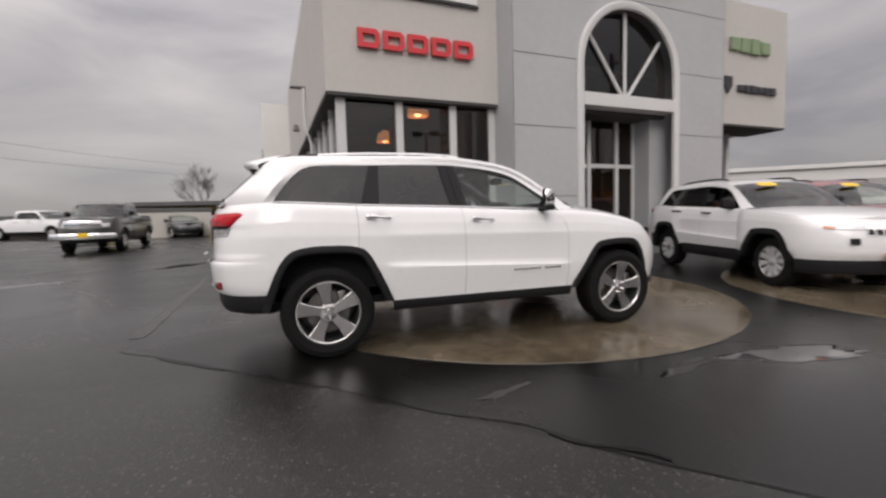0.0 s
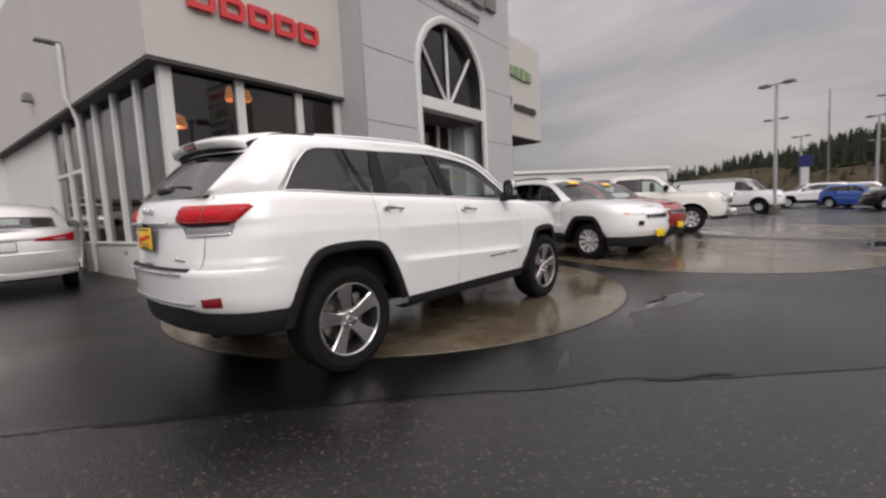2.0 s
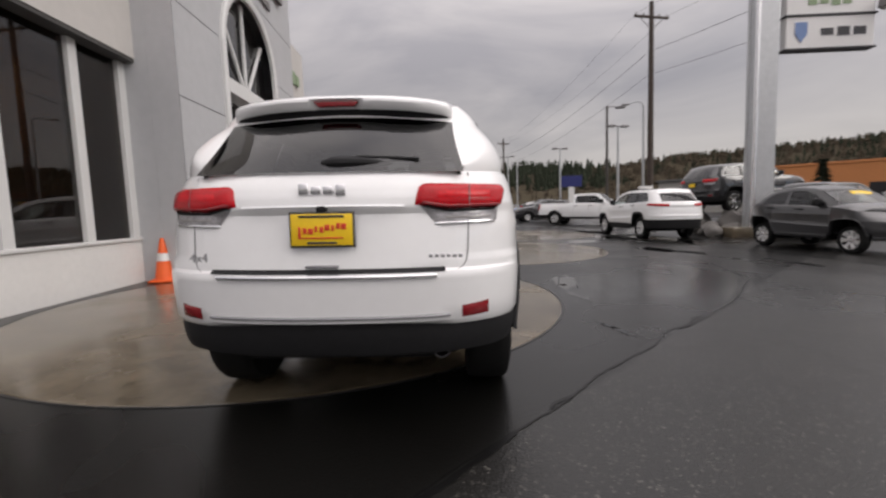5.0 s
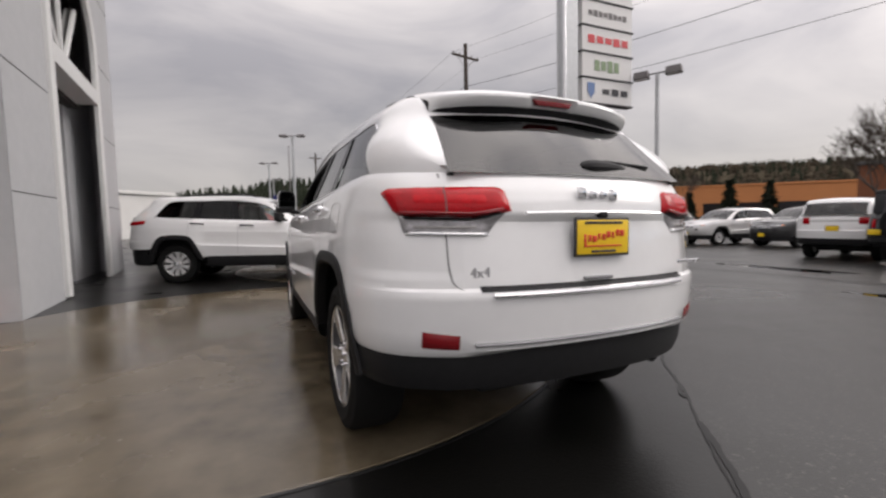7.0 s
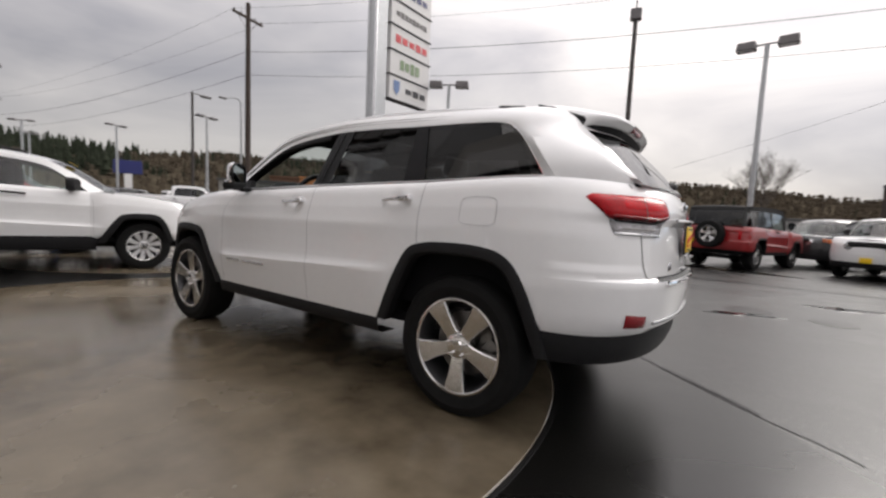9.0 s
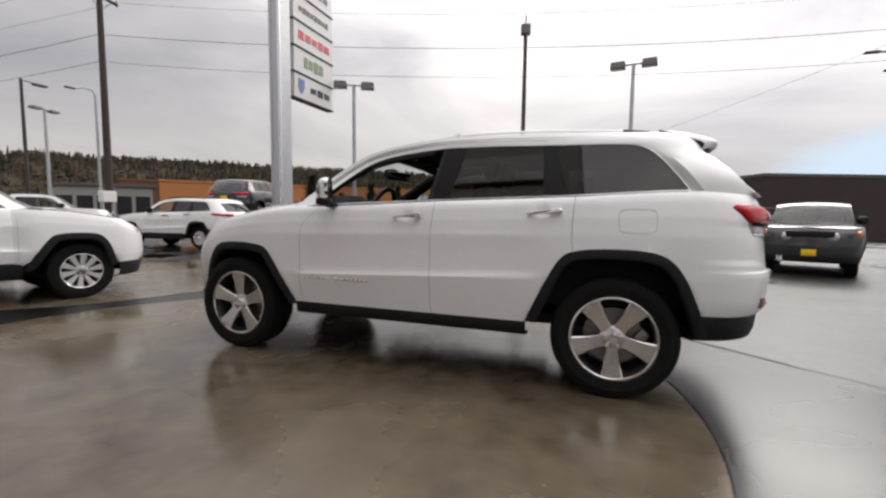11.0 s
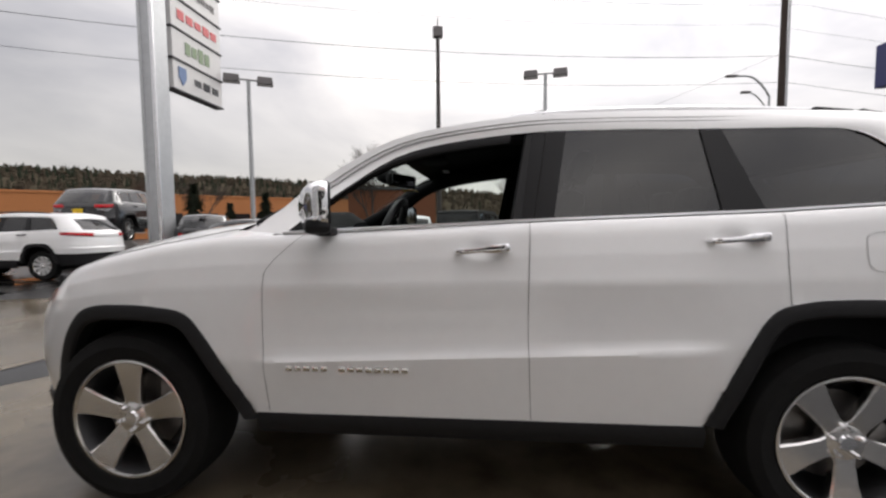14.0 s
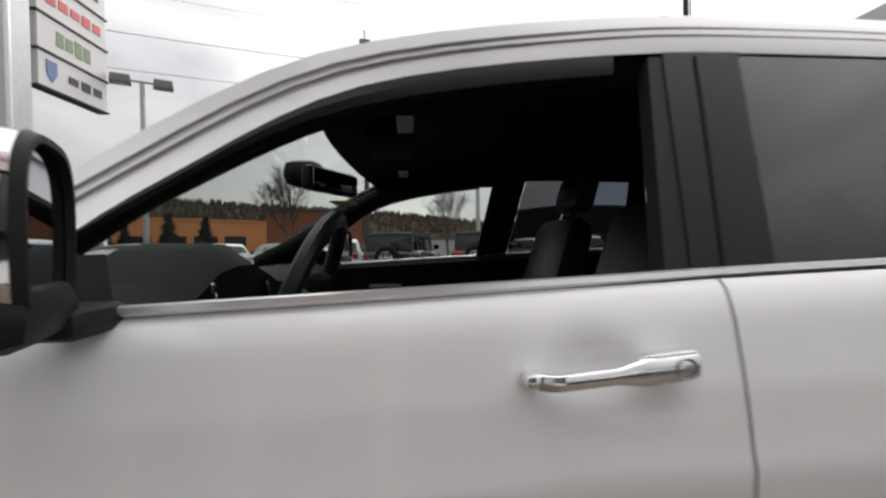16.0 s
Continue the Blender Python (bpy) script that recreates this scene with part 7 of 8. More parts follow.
repaint(dark_pickup, CREAM, GREY)
part("number_plate", box((2.99, 0, 0.66), (0.01, 0.32, 0.16), 0.004), PLATEYELLOW, dark_pickup, "yellow dealer plate")
for x, y, yaw, lab, paint in ((-5.3, 23.4, -80, "white pickup truck parked behind the saloon", WHITE), (22.4, -8.8, -123, "white pickup truck parked by the utility pole", WHITE), (38.6, -15.0, -95, "white pickup truck parked at the far edge", WHITE),
                              (38.4, -9.6, -80, "black pickup truck parked in the far row", BLACK), (-18.0, 31.0, -20, "white pickup truck parked by the yellow hall", WHITE)):
    c = at_ground(pickup, x, y, yaw, lab)
    if paint is not CREAM:
        repaint(c, CREAM, paint)
for x, y, yaw, lab, paint in ((41.0, -8.4, 100, "white sport-utility car in the far row", WHITE), (43.5, -5.0, 98, "silver sport-utility car in the far row", SILVER), (29.2, -7.4, 95, "dark sport-utility car in the far row", BLACK),
                              (12.3, -17.6, 80, "black crossover parked under the pylon sign", BLACK), (9.2, -19.0, 80, "silver crossover parked under the pylon sign", SILVER), (6.4, -19.6, 80, "dark grey crossover parked by the road", GREY),
                              (46.5, -12.0, 95, "red crossover in the far row", RED), (37.0, -3.0, 100, "white crossover in the far row", WHITE)):
    c = at_ground(trail_crossover, x, y, yaw, lab)
    if paint is not WHITE:
        repaint(c, WHITE, paint)

# van
VAN = scaled(PICKUP, 0.97, 1.0, 1.0, r=0.36, tyre=0.22, rim=0.20, spokes=8, flare=0.02, plate=(-2.9, 0.8),
             edge=[(1.75, 0.86, 1.30), (1.65, 0.85, 1.42), (1.52, 0.84, 1.55), (1.25, 0.82, 1.85), (0.9, 0.80, 1.98), (0.3, 0.80, 2.02), (-0.8, 0.80, 2.02), (-1.8, 0.80, 2.01), (-2.65, 0.80, 1.99), (-2.78, 0.81, 1.85), (-2.82, 0.83, 1.6), (-2.85, 0.86, 1.34)],
             win=[(1.45, 1.30), (1.38, 1.40), (1.28, 1.50), (1.05, 1.74), (0.8, 1.80), (0.2, 1.82), (-0.8, 1.82), (-1.8, 1.82), (-2.4, 1.80), (-2.55, 1.70), (-2.60, 1.5), (-2.62, 1.34)],
             panes=[("front_side_window", 0.55, 1.38, 0, 0, CLEAR, (1, -1)), ("side_panel", -2.61, 0.55, 0, 0, WHITE, (1, -1))], cowl=1.3, doors=[("front_door", 0.45, 1.4)], gaps=[(1.4, 0.55, 1.28), (0.45, 0.55, 1.28)], handles=[(0.6, 1.16, 0.2)], mirror=(1.3, 1.33, 0.92))
VAN.pop("deck", None)
van, vsh = make_vehicle("delivery_van", VAN, on_ground(27.6, 0.7, -96), "plain white delivery van in the car park", "parked cars", WHITE)
lamps_front(van, VAN, vsh, 0.9, 0.15, 0.75, 1.03, LENSCLEAR, "headlamp")

CHROMEPOST = mat("bright_steel", (0.78, 0.78, 0.79), 0.25, metal=0.9, var=0.05, scale=3)
# ---- pylon sign, poles, cables ----
pylon = thing("pylon_sign", upright(10.25, -11.22, 0), "tall brand pylon with white panels on a clad steel post", "sign")
part("post", span(-0.14, 0.32, 0.20, 0.86, 0, 15.5, 0.03), GALV, pylon, "silver clad post", smooth=False)
part("post_edge", tube([(-0.10, 0.85, 0), (-0.10, 0.85, 15.5)], 0.07, 16), CHROMEPOST, pylon, "bright rounded edge of the post")
part("post_edge", tube([(0.28, 0.85, 0), (0.28, 0.85, 15.5)], 0.06, 16), GALV, pylon)
part("plinth", span(-0.3, 0.7, -0.1, 1.6, -0.1, 0.35, 0.03), CONCRETE, pylon)
for i in range(6):
    z0 = 5.93 + 1.02 * i
    panel = part("sign_panel", span(-0.14, 0.14, -2.70, 0.0, z0, z0 + 0.96, 0.02), SIGNWHITE, pylon, "white panel with a dark rim", smooth=False)
    part("panel_rim", span(-0.18, 0.18, -2.75, 0.05, z0 - 0.055, z0 - 0.002, 0.005), SIGNDARK, panel, smooth=False)
    if i == 0:
        part("panel_mark", prism([(-0.63, z0 + 0.78), (-0.26, z0 + 0.78), (-0.26, z0 + 0.42), (-0.445, z0 + 0.18), (-0.63, z0 + 0.42)], "X", -0.165, -0.14), mat("pale_blue_mark", (0.14, 0.22, 0.42), 0.5), panel, smooth=False)
    shade, n, y0, y1, h = [(SIGNDARK, 3, -1.0, -2.5, 0.28), (SIGNGREEN, 4, -0.6, -2.0, 0.48), (SIGNRED, 5, -0.25, -2.5, 0.32), (LAMPGREY, 8, -0.3, -2.4, 0.24), (SIGNBLUE, 5, -0.3, -2.4, 0.3), (SIGNDARK, 5, -0.3, -2.4, 0.3)][i]
    for k in range(n):
        a, b = y0 + (y1 - y0) * (k + 0.12) / n, y0 + (y1 - y0) * (k + 0.88) / n
        hh = h * (0.75 + 0.25 * ((k * 5 + i) % 3) / 2)
        part("panel_mark", span(-0.158, -0.14, b, a, z0 + 0.48 - hh / 2, z0 + 0.48 + hh / 2, 0.004), shade, panel, smooth=False)


def double_lamp(x, y, h, yaw, label="grey steel car-park lamp with two box heads", wide=0.62, thick=0.30):
    root = thing("street_lamp", upright(x, y, yaw), label, "street lamp", "car-park lamps")
    part("pole", tube([(0, 0, 0), (0, 0, h - 0.15)], [0.10, 0.075], 10), GALV, root)
    part("pole_base", lathe([(0.001, 0.42), (0.22, 0.42), (0.24, 0.38), (0.24, -0.1)], 20, "Z"), CONCRETE, root)
    part("cross_arm", tube([(-0.55, 0, h - 0.12), (0.55, 0, h - 0.12)], 0.035, 8), LAMPGREY, root)
    for s in (1, -1):
        hd = part("lamp_head", box((s * (wide * 0.5 + 0.31), 0, h - 0.12), (wide, 0.42, thick), 0.03, taper=0.9), LAMPGREY, root, "grey box lamp head", smooth=False)
        part("lens", span(s * (wide * 0.5 + 0.31) - wide * 0.4, s * (wide * 0.5 + 0.31) + wide * 0.4, -0.16, 0.16, h - 0.132 - thick / 2, h - 0.119 - thick / 2), SIGNWHITE, hd, smooth=False)
    return root


double_lamp(9.34, -14.53, 7.35, 28)
double_lamp(-2.79, -16.91, 7.95, -8)
lamp_a = double_lamp(28.16, -12.76, 7.0, -70, "grey steel car-park lamp with two flat heads", 0.52, 0.15)
for x, y, yaw in ((26.6, -1.64, 70), (39.8, -11.4, -70), (40.9, -0.8, 70), (55.4, -9.4, -70), (70.6, -8.7, -70), (57.0, -2.0, 70), (46.0, -7.0, 60)):
    copy_thing(lamp_a, upright(x, y, yaw))

tall = thing("street_lamp", upright(1.97, -17.87, 10), "tall dark post with a square lamp box on top", "street lamp")
part("pole", tube([(0, 0, 0), (0, 0, 10.0)], [0.12, 0.09], 10), mat("dark_brown_steel", (0.05, 0.042, 0.038), 0.6, var=0.15), tall)
part("lamp_head", box((0, 0, 10.2), (0.45, 0.35, 0.45), 0.03), LAMPGREY, tall, smooth=False)
part("finial", tube([(0, 0, 10.42), (0, 0, 10.85)], 0.03, 6), LAMPGREY, tall)
arm = thing("street_lamp", upright(29.4, -12.4, 0), "dark single-arm street lamp by the road", "street lamp")
part("pole", tube([(0, 0, 0), (0, 0, 8.6)], [0.11, 0.08], 10), mat("dark_brown_steel", (0, 0, 0)), arm)
part("lamp_arm", tube([(0, 0, 8.5), (0.3, -0.5, 8.6), (0.5, -1.0, 8.6)], 0.04, 8), LAMPGREY, arm)
part("lamp_head", box((0.55, -1.2, 8.58), (0.35, 0.7, 0.14), 0.04), LAMPGREY, arm)


def utility_pole(x, y, h, yaw, lean=0.0, label="weathered wooden utility pole with a cross-arm"):
    root = thing("utility_pole", upright(x, y, yaw), label, "utility pole")
    part("pole", tube([(0, 0, -0.2), (lean * 0.5, 0, h * 0.5), (lean, 0, h)], [0.20, 0.17, 0.13], 12), WOODPOLE, root)
    part("cross_arm", box((lean, 0, h - 0.9), (0.12, 2.4, 0.14), 0.015), WOODPOLE, root)
    for d in (-1.1, -0.55, 0.55, 1.1):
        part("insulator", lathe([(0.001, 0.16), (0.04, 0.14), (0.05, 0.06), (0.025, 0.0)], 10, "Z"), LAMPGREY, root, m=Matrix.Translation((lean, d, h - 0.83)))
    for s in (1, -1):
        part("brace", tube([(lean, s * 0.8, h - 0.95), (lean, 0, h - 1.7)], 0.02, 6), LAMPGREY, root)
    return root


pole_one = utility_pole(23.98, -13.23, 13.6, 14)
kerb_lamp = thing("street_lamp", upright(24.05, -12.85, 0), "thin grey curved-arm street lamp beside the utility pole", "street lamp")
part("pole", tube([(0, 0, 0), (0, 0.05, 7.4)], [0.09, 0.06], 10), GALV, kerb_lamp)
part("lamp_arm", tube(spline([(0, 0.05, 7.38), (0.05, 0.2, 7.62), (0.15, 0.5, 7.66), (0.25, 0.85, 7.58)], 4), 0.035, 8), GALV, kerb_lamp)
part("lamp_head", box((0.3, 1.05, 7.55), (0.20, 0.48, 0.10), 0.04), LAMPGREY, kerb_lamp)
road_pole = utility_pole(-16.4, -23.3, 19.0, 14, label="tall red-brown utility pole with a conduit by the road")
part("conduit", tube([(-0.05, 0.27, 0), (-0.05, 0.27, 16.5)], 0.05, 8), GALV, road_pole, "pale conduit")
utility_pole(72.0, -9.6, 13.0, 30)
mast = thing("flag_mast", upright(58.5, -4.2, 0), "thin grey mast without lamps", "mast")
part("pole", tube([(0, 0, 0), (0, 0, 11.6)], [0.10, 0.05], 8), LAMPGREY, mast)
utility_pole(-60.0, -34.0, 13.0, 14)
curved = thing("street_lamp", upright(-16.1, -23.8, 0), "grey curved-arm street lamp by the utility pole", "street lamp")
part("pole", tube(spline([(0, 0, 0), (0, 0, 7.5), (0.1, 0, 8.6), (0.9, 0, 9.5), (1.9, 0.1, 9.6)], 5), 0.06, 8), GALV, curved)
part("lamp_head", box((2.1, 0.1, 9.6), (0.6, 0.25, 0.12), 0.04), LAMPGREY, curved)
part("lower_arm", tube(spline([(0, 0, 7.6), (0.6, 0, 8.4), (1.1, 0.05, 8.7)], 4), 0.04, 8), GALV, curved)
part("lower_head", box((1.3, 0.05, 8.7), (0.5, 0.22, 0.12), 0.04), LAMPGREY, curved)


def cable(a, b, sag, r=0.018):
    a, b = Vector(a), Vector(b)
    pts = [a.lerp(b, k / 16) - Vector((0, 0, sag * 4 * (k / 16) * (1 - k / 16))) for k in range(17)]
    ob = part("overhead_cable", tube(pts, r, 5), CABLE)
    return tagged(ob, "black overhead cable strung between the poles", "cable", "overhead cables")


for dz, off, r in ((0.0, 1.1, 0.007), (0.0, -1.1, 0.007), (-2.2, 0.15, 0.014), (-3.6, 0.15, 0.011)):
    z1, z2 = 12.6 + dz, 12.2 + dz
    cable((23.98 - 0.24 * off, -13.23 + off, z1), (-16.4 - 0.24 * off, -23.3 + off, z2), 0.9, r)
    cable((-16.4 - 0.24 * off, -23.3 + off, z2), (-60.0 - 0.24 * off, -34.0 + off, z2 - 0.3), 0.9, r)
    cable((23.98 - 0.24 * off, -13.23 + off, z1), (72.0, -9.6 + off * 0.5, 12.0 + dz), 0.9, r)
cable((-16.4, -23.3, 10.2), (2.0, -34.0, 5.0), 0.3, 0.008)
cable((-14, 60, 9.0), (-40, 8, 9.5), 1.0, 0.012)
cable((-14, 60, 7.8), (-40, 8, 8.2), 1.0, 0.012)

volvo = thing("roadside_sign", upright(-15.8, -16.55, 90, -0.3), "dark blue roadside sign board with pale blocks", "sign")
part("board", span(0, 7.4, -0.2, 0.2, 6.62, 8.28, 0.03), SIGNBLUE, volvo, "dark blue board", smooth=False)
SILVERBLOCK = mat("silver_sign_block", (0.6, 0.6, 0.62), 0.3, metal=0.6)
for k, (w0, w1) in enumerate(((0.30, 1.0), (0.0, 0.0), (0.0, 0.0), (0.30, 1.0), (0.0, 0.0))):
    x0 = 0.62 + 1.15 * k
    for y0, y1 in ((-0.235, -0.2), (0.2, 0.235)):
        if w1:
            part("sign_block", prism([(x0 + 0.32, 7.12), (x0 + 0.58, 7.12), (x0 + 0.95, 7.78), (x0 + 0.62, 7.78), (x0 + 0.46, 7.45), (x0 + 0.30, 7.78), (x0 - 0.03, 7.78)], "Y", y0, y1), SILVERBLOCK, volvo, smooth=False)
        else:
            part("sign_block", span(x0, x0 + 0.86, y0, y1, 7.12, 7.78, 0.05), SILVERBLOCK, volvo, smooth=False)
for x in (1.2, 5.8):
    part("post", tube([(x, 0, -1), (x, 0, 6.62)], 0.14, 10), GALV, volvo)
part("bottom_strip", span(0.9, 7.4, -0.3, 0.3, 6.42, 6.618, 0.02), SIGNDARK, volvo, smooth=False)
part("top_box", span(3.25, 7.4, -0.5, 0.5, 8.282, 9.1, 0.03), GALV, volvo, smooth=False)

meter = thing("meter_cabinet", upright(23.2, -12.6, 10), "pale grey meter cabinet on a post by the pole", "cabinet")
part("cabinet_box", box((0, 0, 2.0), (0.35, 0.8, 0.6), 0.03), SIGNWHITE, meter, smooth=False)
part("post", tube([(0, 0.3, 0), (0, 0.3, 1.7)], 0.07, 8), GALV, meter)
part("post", tube([(0, -0.3, 0), (0, -0.3, 1.7)], 0.07, 8), GALV, meter)
for x, y, z, w in ((44.2, -13.7, 3.9, 2.2), (55.9, -2.4, 4.2, 1.2)):
    sg = thing("roadside_sign", upright(x, y, 80), "small blue sign board on a white post", "sign")
    part("board", span(-w / 2, w / 2, -0.1, 0.1, z - 0.6, z + 0.6, 0.02), SIGNBLUE, sg, smooth=False)
    part("sign_block", span(-w * 0.35, w * 0.35, -0.12, -0.1, z - 0.2, z + 0.25, 0.01), SIGNWHITE, sg, smooth=False)
    part("post", span(-0.3, 0.3, -0.08, 0.08, 0, z - 0.602), SIGNWHITE, sg, smooth=False)

# ---- rocks under the raised car ----
rng_ = random.Random(5)
ROCK = mat("grey_rock", (0.16, 0.15, 0.14), 0.8, var=0.25, scale=3, bump=0.5, bscale=12)


def rock(x, y, r, h, seed):
    bm = bmesh.new()
    bmesh.ops.create_icosphere(bm, subdivisions=3, radius=1.0)
    for v in bm.verts:
        k = 1 + 0.35 * noise.noise(v.co * 1.3 + Vector((seed * 3.1, seed, 0))) + 0.1 * noise.noise(v.co * 4 + Vector((seed, 0, seed)))
        v.co = Vector((v.co.x * r * k, v.co.y * r * k * 0.85, v.co.z * h * k))
    ob = part("rock", bm, ROCK)
    ob.matrix_world = upright(x, y, seed * 47.0, gz(y) + h * 0.55)
    return tagged(ob, "grey display boulder under the raised car", "rock", "display rocks")


for i, (x, y, r, h) in enumerate(((13.08, -10.19, 0.5, 0.55), (11.57, -10.59, 0.48, 0.55), (13.83, -13.0, 0.55, 0.55), (12.32, -13.4, 0.5, 0.55), (12.3, -10.0, 0.42, 0.36), (11.3, -9.7, 0.40, 0.30), (10.9, -10.2, 0.36, 0.30), (12.7, -11.8, 0.8, 0.42), (10.6, -9.4, 0.30, 0.25))):
    rock(x, y, r, h, i)

# ---- traffic cone ----
cone = thing("traffic_cone", on_ground(2.62, 4.17, 12), "orange traffic cone with a white band by the wall", "cone")
part("base_plate", box((0, 0, 0.02), (0.36, 0.36, 0.04), 0.012), ORANGE, cone)
part("cone_body", lathe([(0.14, 0.04), (0.135, 0.06), (0.092, 0.34)], 28, "Z"), ORANGE, cone)
part("white_band", lathe([(0.092, 0.342), (0.072, 0.468)], 28, "Z"), SIGNWHITE, cone, "white reflective band")
part("cone_tip", lathe([(0.072, 0.47), (0.030, 0.70), (0.024, 0.71), (0.001, 0.71)], 28, "Z"), ORANGE, cone)


# ---- joints, drains and marks on the asphalt ----
def ribbon(name, pts, w, material, label, lift=0.0035, wob=0.03, seed=1, gap=0.0):
    base = spline([(x, y, 0) for x, y in pts], 14)
    rws = []
    for i, p in enumerate(base):
        d = (base[min(i + 1, len(base) - 1)] - base[max(i - 1, 0)]).normalized()
        n = Vector((-d.y, d.x, 0))
        o = wob * (noise.noise(Vector((i * 0.07, seed * 7.7, 0))) + 0.15 * noise.noise(Vector((i * 0.5, seed * 5.1, 3))))
        ww = w * (0.75 + 0.9 * abs(noise.noise(Vector((i * 0.16, seed * 3.3, 5)))))
        a, b = p + n * (o - ww / 2), p + n * (o + ww / 2)
        rws.append([Vector((a.x, a.y, gz(a.y) + lift)), Vector((b.x, b.y, gz(b.y) + lift))])
    ob = part(name, grid(rws), material, smooth=False)
    return tagged(ob, label, "crack", kind="structure")


TAR = mat("wet_tar_seal", (0.006, 0.006, 0.006), 0.34, var=0.2, scale=5, spec=0.25)
PALEMARK = mat("worn_pale_line", (0.06, 0.057, 0.053), 0.45, var=0.35, scale=6)
FAINTMARK = mat("faint_dry_strip", (0.030, 0.029, 0.027), 0.35, var=0.5, scale=4)
for k, (pts, w, wob) in enumerate((([(-3.25, 0.02), (-2.89, -0.30), (-2.55, -0.59), (-2.11, -1.0), (-1.80, -1.28), (-1.42, -1.64), (-1.17, -1.88), (-0.76, -2.26), (-0.40, -2.64), (0.06, -3.18), (0.9, -3.95), (2.2, -5.0)], 0.016, 0.07),
                                   ([(-2.85, -0.33), (-2.55, -0.60), (-2.25, -0.87)], 0.035, 0.05), ([(-2.0, -1.10), (-1.85, -1.25)], 0.03, 0.05), ([(-0.45, -2.58), (-0.28, -2.76), (-0.05, -3.02)], 0.03, 0.06))):
    ribbon("asphalt_joint", pts, w, TAR, "ragged dark paving seam across the wet asphalt", lift=0.0035 + 0.001 * k, seed=11 + k, wob=wob)
ribbon("asphalt_joint", [(2.3, -5.0), (5.0, -5.6), (8.2, -5.9), (12.0, -6.6)], 0.06, TAR, "dark tar joint across the wet asphalt", seed=3)
ribbon("asphalt_joint", [(-3.26, 0.46), (-3.32, 1.9), (-3.36, 3.4), (-3.41, 5.1)], 0.16, FAINTMARK, "pale worn edge in the asphalt", seed=4)
for x0, x1 in ((-0.2, 0.0), (-3.1, -2.9), (-6.0, -5.8)):
    ribbon("bay_line", [(x0, -8.4), ((x0 + x1) / 2 + 0.4, -9.8), (x1 + 1.2, -12.5)], 0.10, PALEMARK, "worn white bay line", wob=0.01, seed=6)
ribbon("asphalt_joint", [(-12, -8.0), (-4, -8.3), (4, -8.0), (9, -7.4)], 0.16, TAR, "dark tar joint across the wet asphalt", seed=7)
for x, y, r in ((-2.82, -4.52, 0.26), (-3.70, -4.36, 0.22)):
    ob = part("drain_cover", lathe([(0.001, 0.004), (r * 0.9, 0.004), (r, 0.002), (r + 0.02, 0.004), (r + 0.03, -0.02)], 32, "Z"), mat("wet_cast_iron", (0.02, 0.019, 0.018), 0.35, metal=0.6, var=0.3, scale=20, bump=0.4, bscale=40))
    ob.matrix_world = on_ground(x, y)
    tagged(ob, "round cast-iron drain cover in the asphalt", "drain cover")


# ---- buildings round about ----
def hall(name, x, y, yaw, lx, ly, h, wall, label, roof_over=0.3, openings=(), z0=None, roof=None):
    root = thing(name, upright(x, y, yaw, z0), label, "building")
    part("wall", span(0, lx, 0, ly, -1.5, h), wall, root, smooth=False)
    part("roof", span(-roof_over, lx + roof_over, -roof_over, ly + roof_over, h + 0.002, h + 0.28, 0.03), roof or ROOFGREY, root, smooth=False)
    for a, b, c, d, material in openings:
        w = part("window", span(a, b, -0.06, -0.002, c, d, 0.01), material, root, smooth=False)
        part("window_frame", span(a - 0.06, b + 0.06, -0.045, -0.003, c - 0.08, c - 0.002), FRAMEWHITE, w, smooth=False)
    return root


DARKWIN = mat("dark_shop_window", (0.02, 0.02, 0.022), 0.15, var=0.2)
hall("shop_building", 61.0, -31.0, 229, 10.5, 12, 4.4, mat("grey_shop_wall", (0.30, 0.29, 0.27), 0.8, var=0.08), "low grey shop with dark windows across the road", openings=[(0.6 + 2.0 * k, 2.2 + 2.0 * k, 0.8, 3.2, DARKWIN) for k in range(5)], z0=-0.5)
hall("shop_building", 56.4, -36.3, 231, 4.2, 12, 5.2, BROWNWALL, "brown end of a roadside shop across the road", 0.1, z0=-0.5, roof=BROWNWALL)
hall("shop_building", 53.7, -39.6, 229, 46, 14, 5.4, ORANGEWALL, "long orange-fronted shop building across the road", 0.1, openings=[(2 + 4.5 * k, 5.5 + 4.5 * k, 0.6, 3.1, DARKWIN) for k in range(9)], z0=-0.6, roof=ORANGEWALL)
hall("shop_building", 14.3, -43.0, 196, 9.5, 10, 5.4, mat("rust_brown_wall", (0.20, 0.075, 0.035), 0.85, var=0.12, scale=0.5), "rust-brown flat-roofed building across the road", 0.15, z0=-0.8)
hall("warehouse", 3.0, -52.0, 190, 50, 10, 2.7, mat("pale_metal_wall", (0.42, 0.41, 0.40), 0.6, var=0.06, scale=0.7), "long pale metal warehouse across the road", 0.1, z0=-1.2)
hall("warehouse", -14.0, -36.5, 200, 44, 8, 5.2, mat("dark_brown_wall", (0.045, 0.032, 0.027), 0.85, var=0.15, scale=0.5), "long dark brown building behind the parked cars", 0.05, z0=-1.0)
hall("yellow_hall", -3.0, 36.2, 170, 9, 9, 2.55, YELLOWWALL, "low ochre hall with an overhanging dark roof", 0.8, openings=[(4.2, 4.6, 1.5, 2.0, DARKWIN), (6.6, 7.0, 1.2, 1.5, DARKWIN)], z0=-0.1)
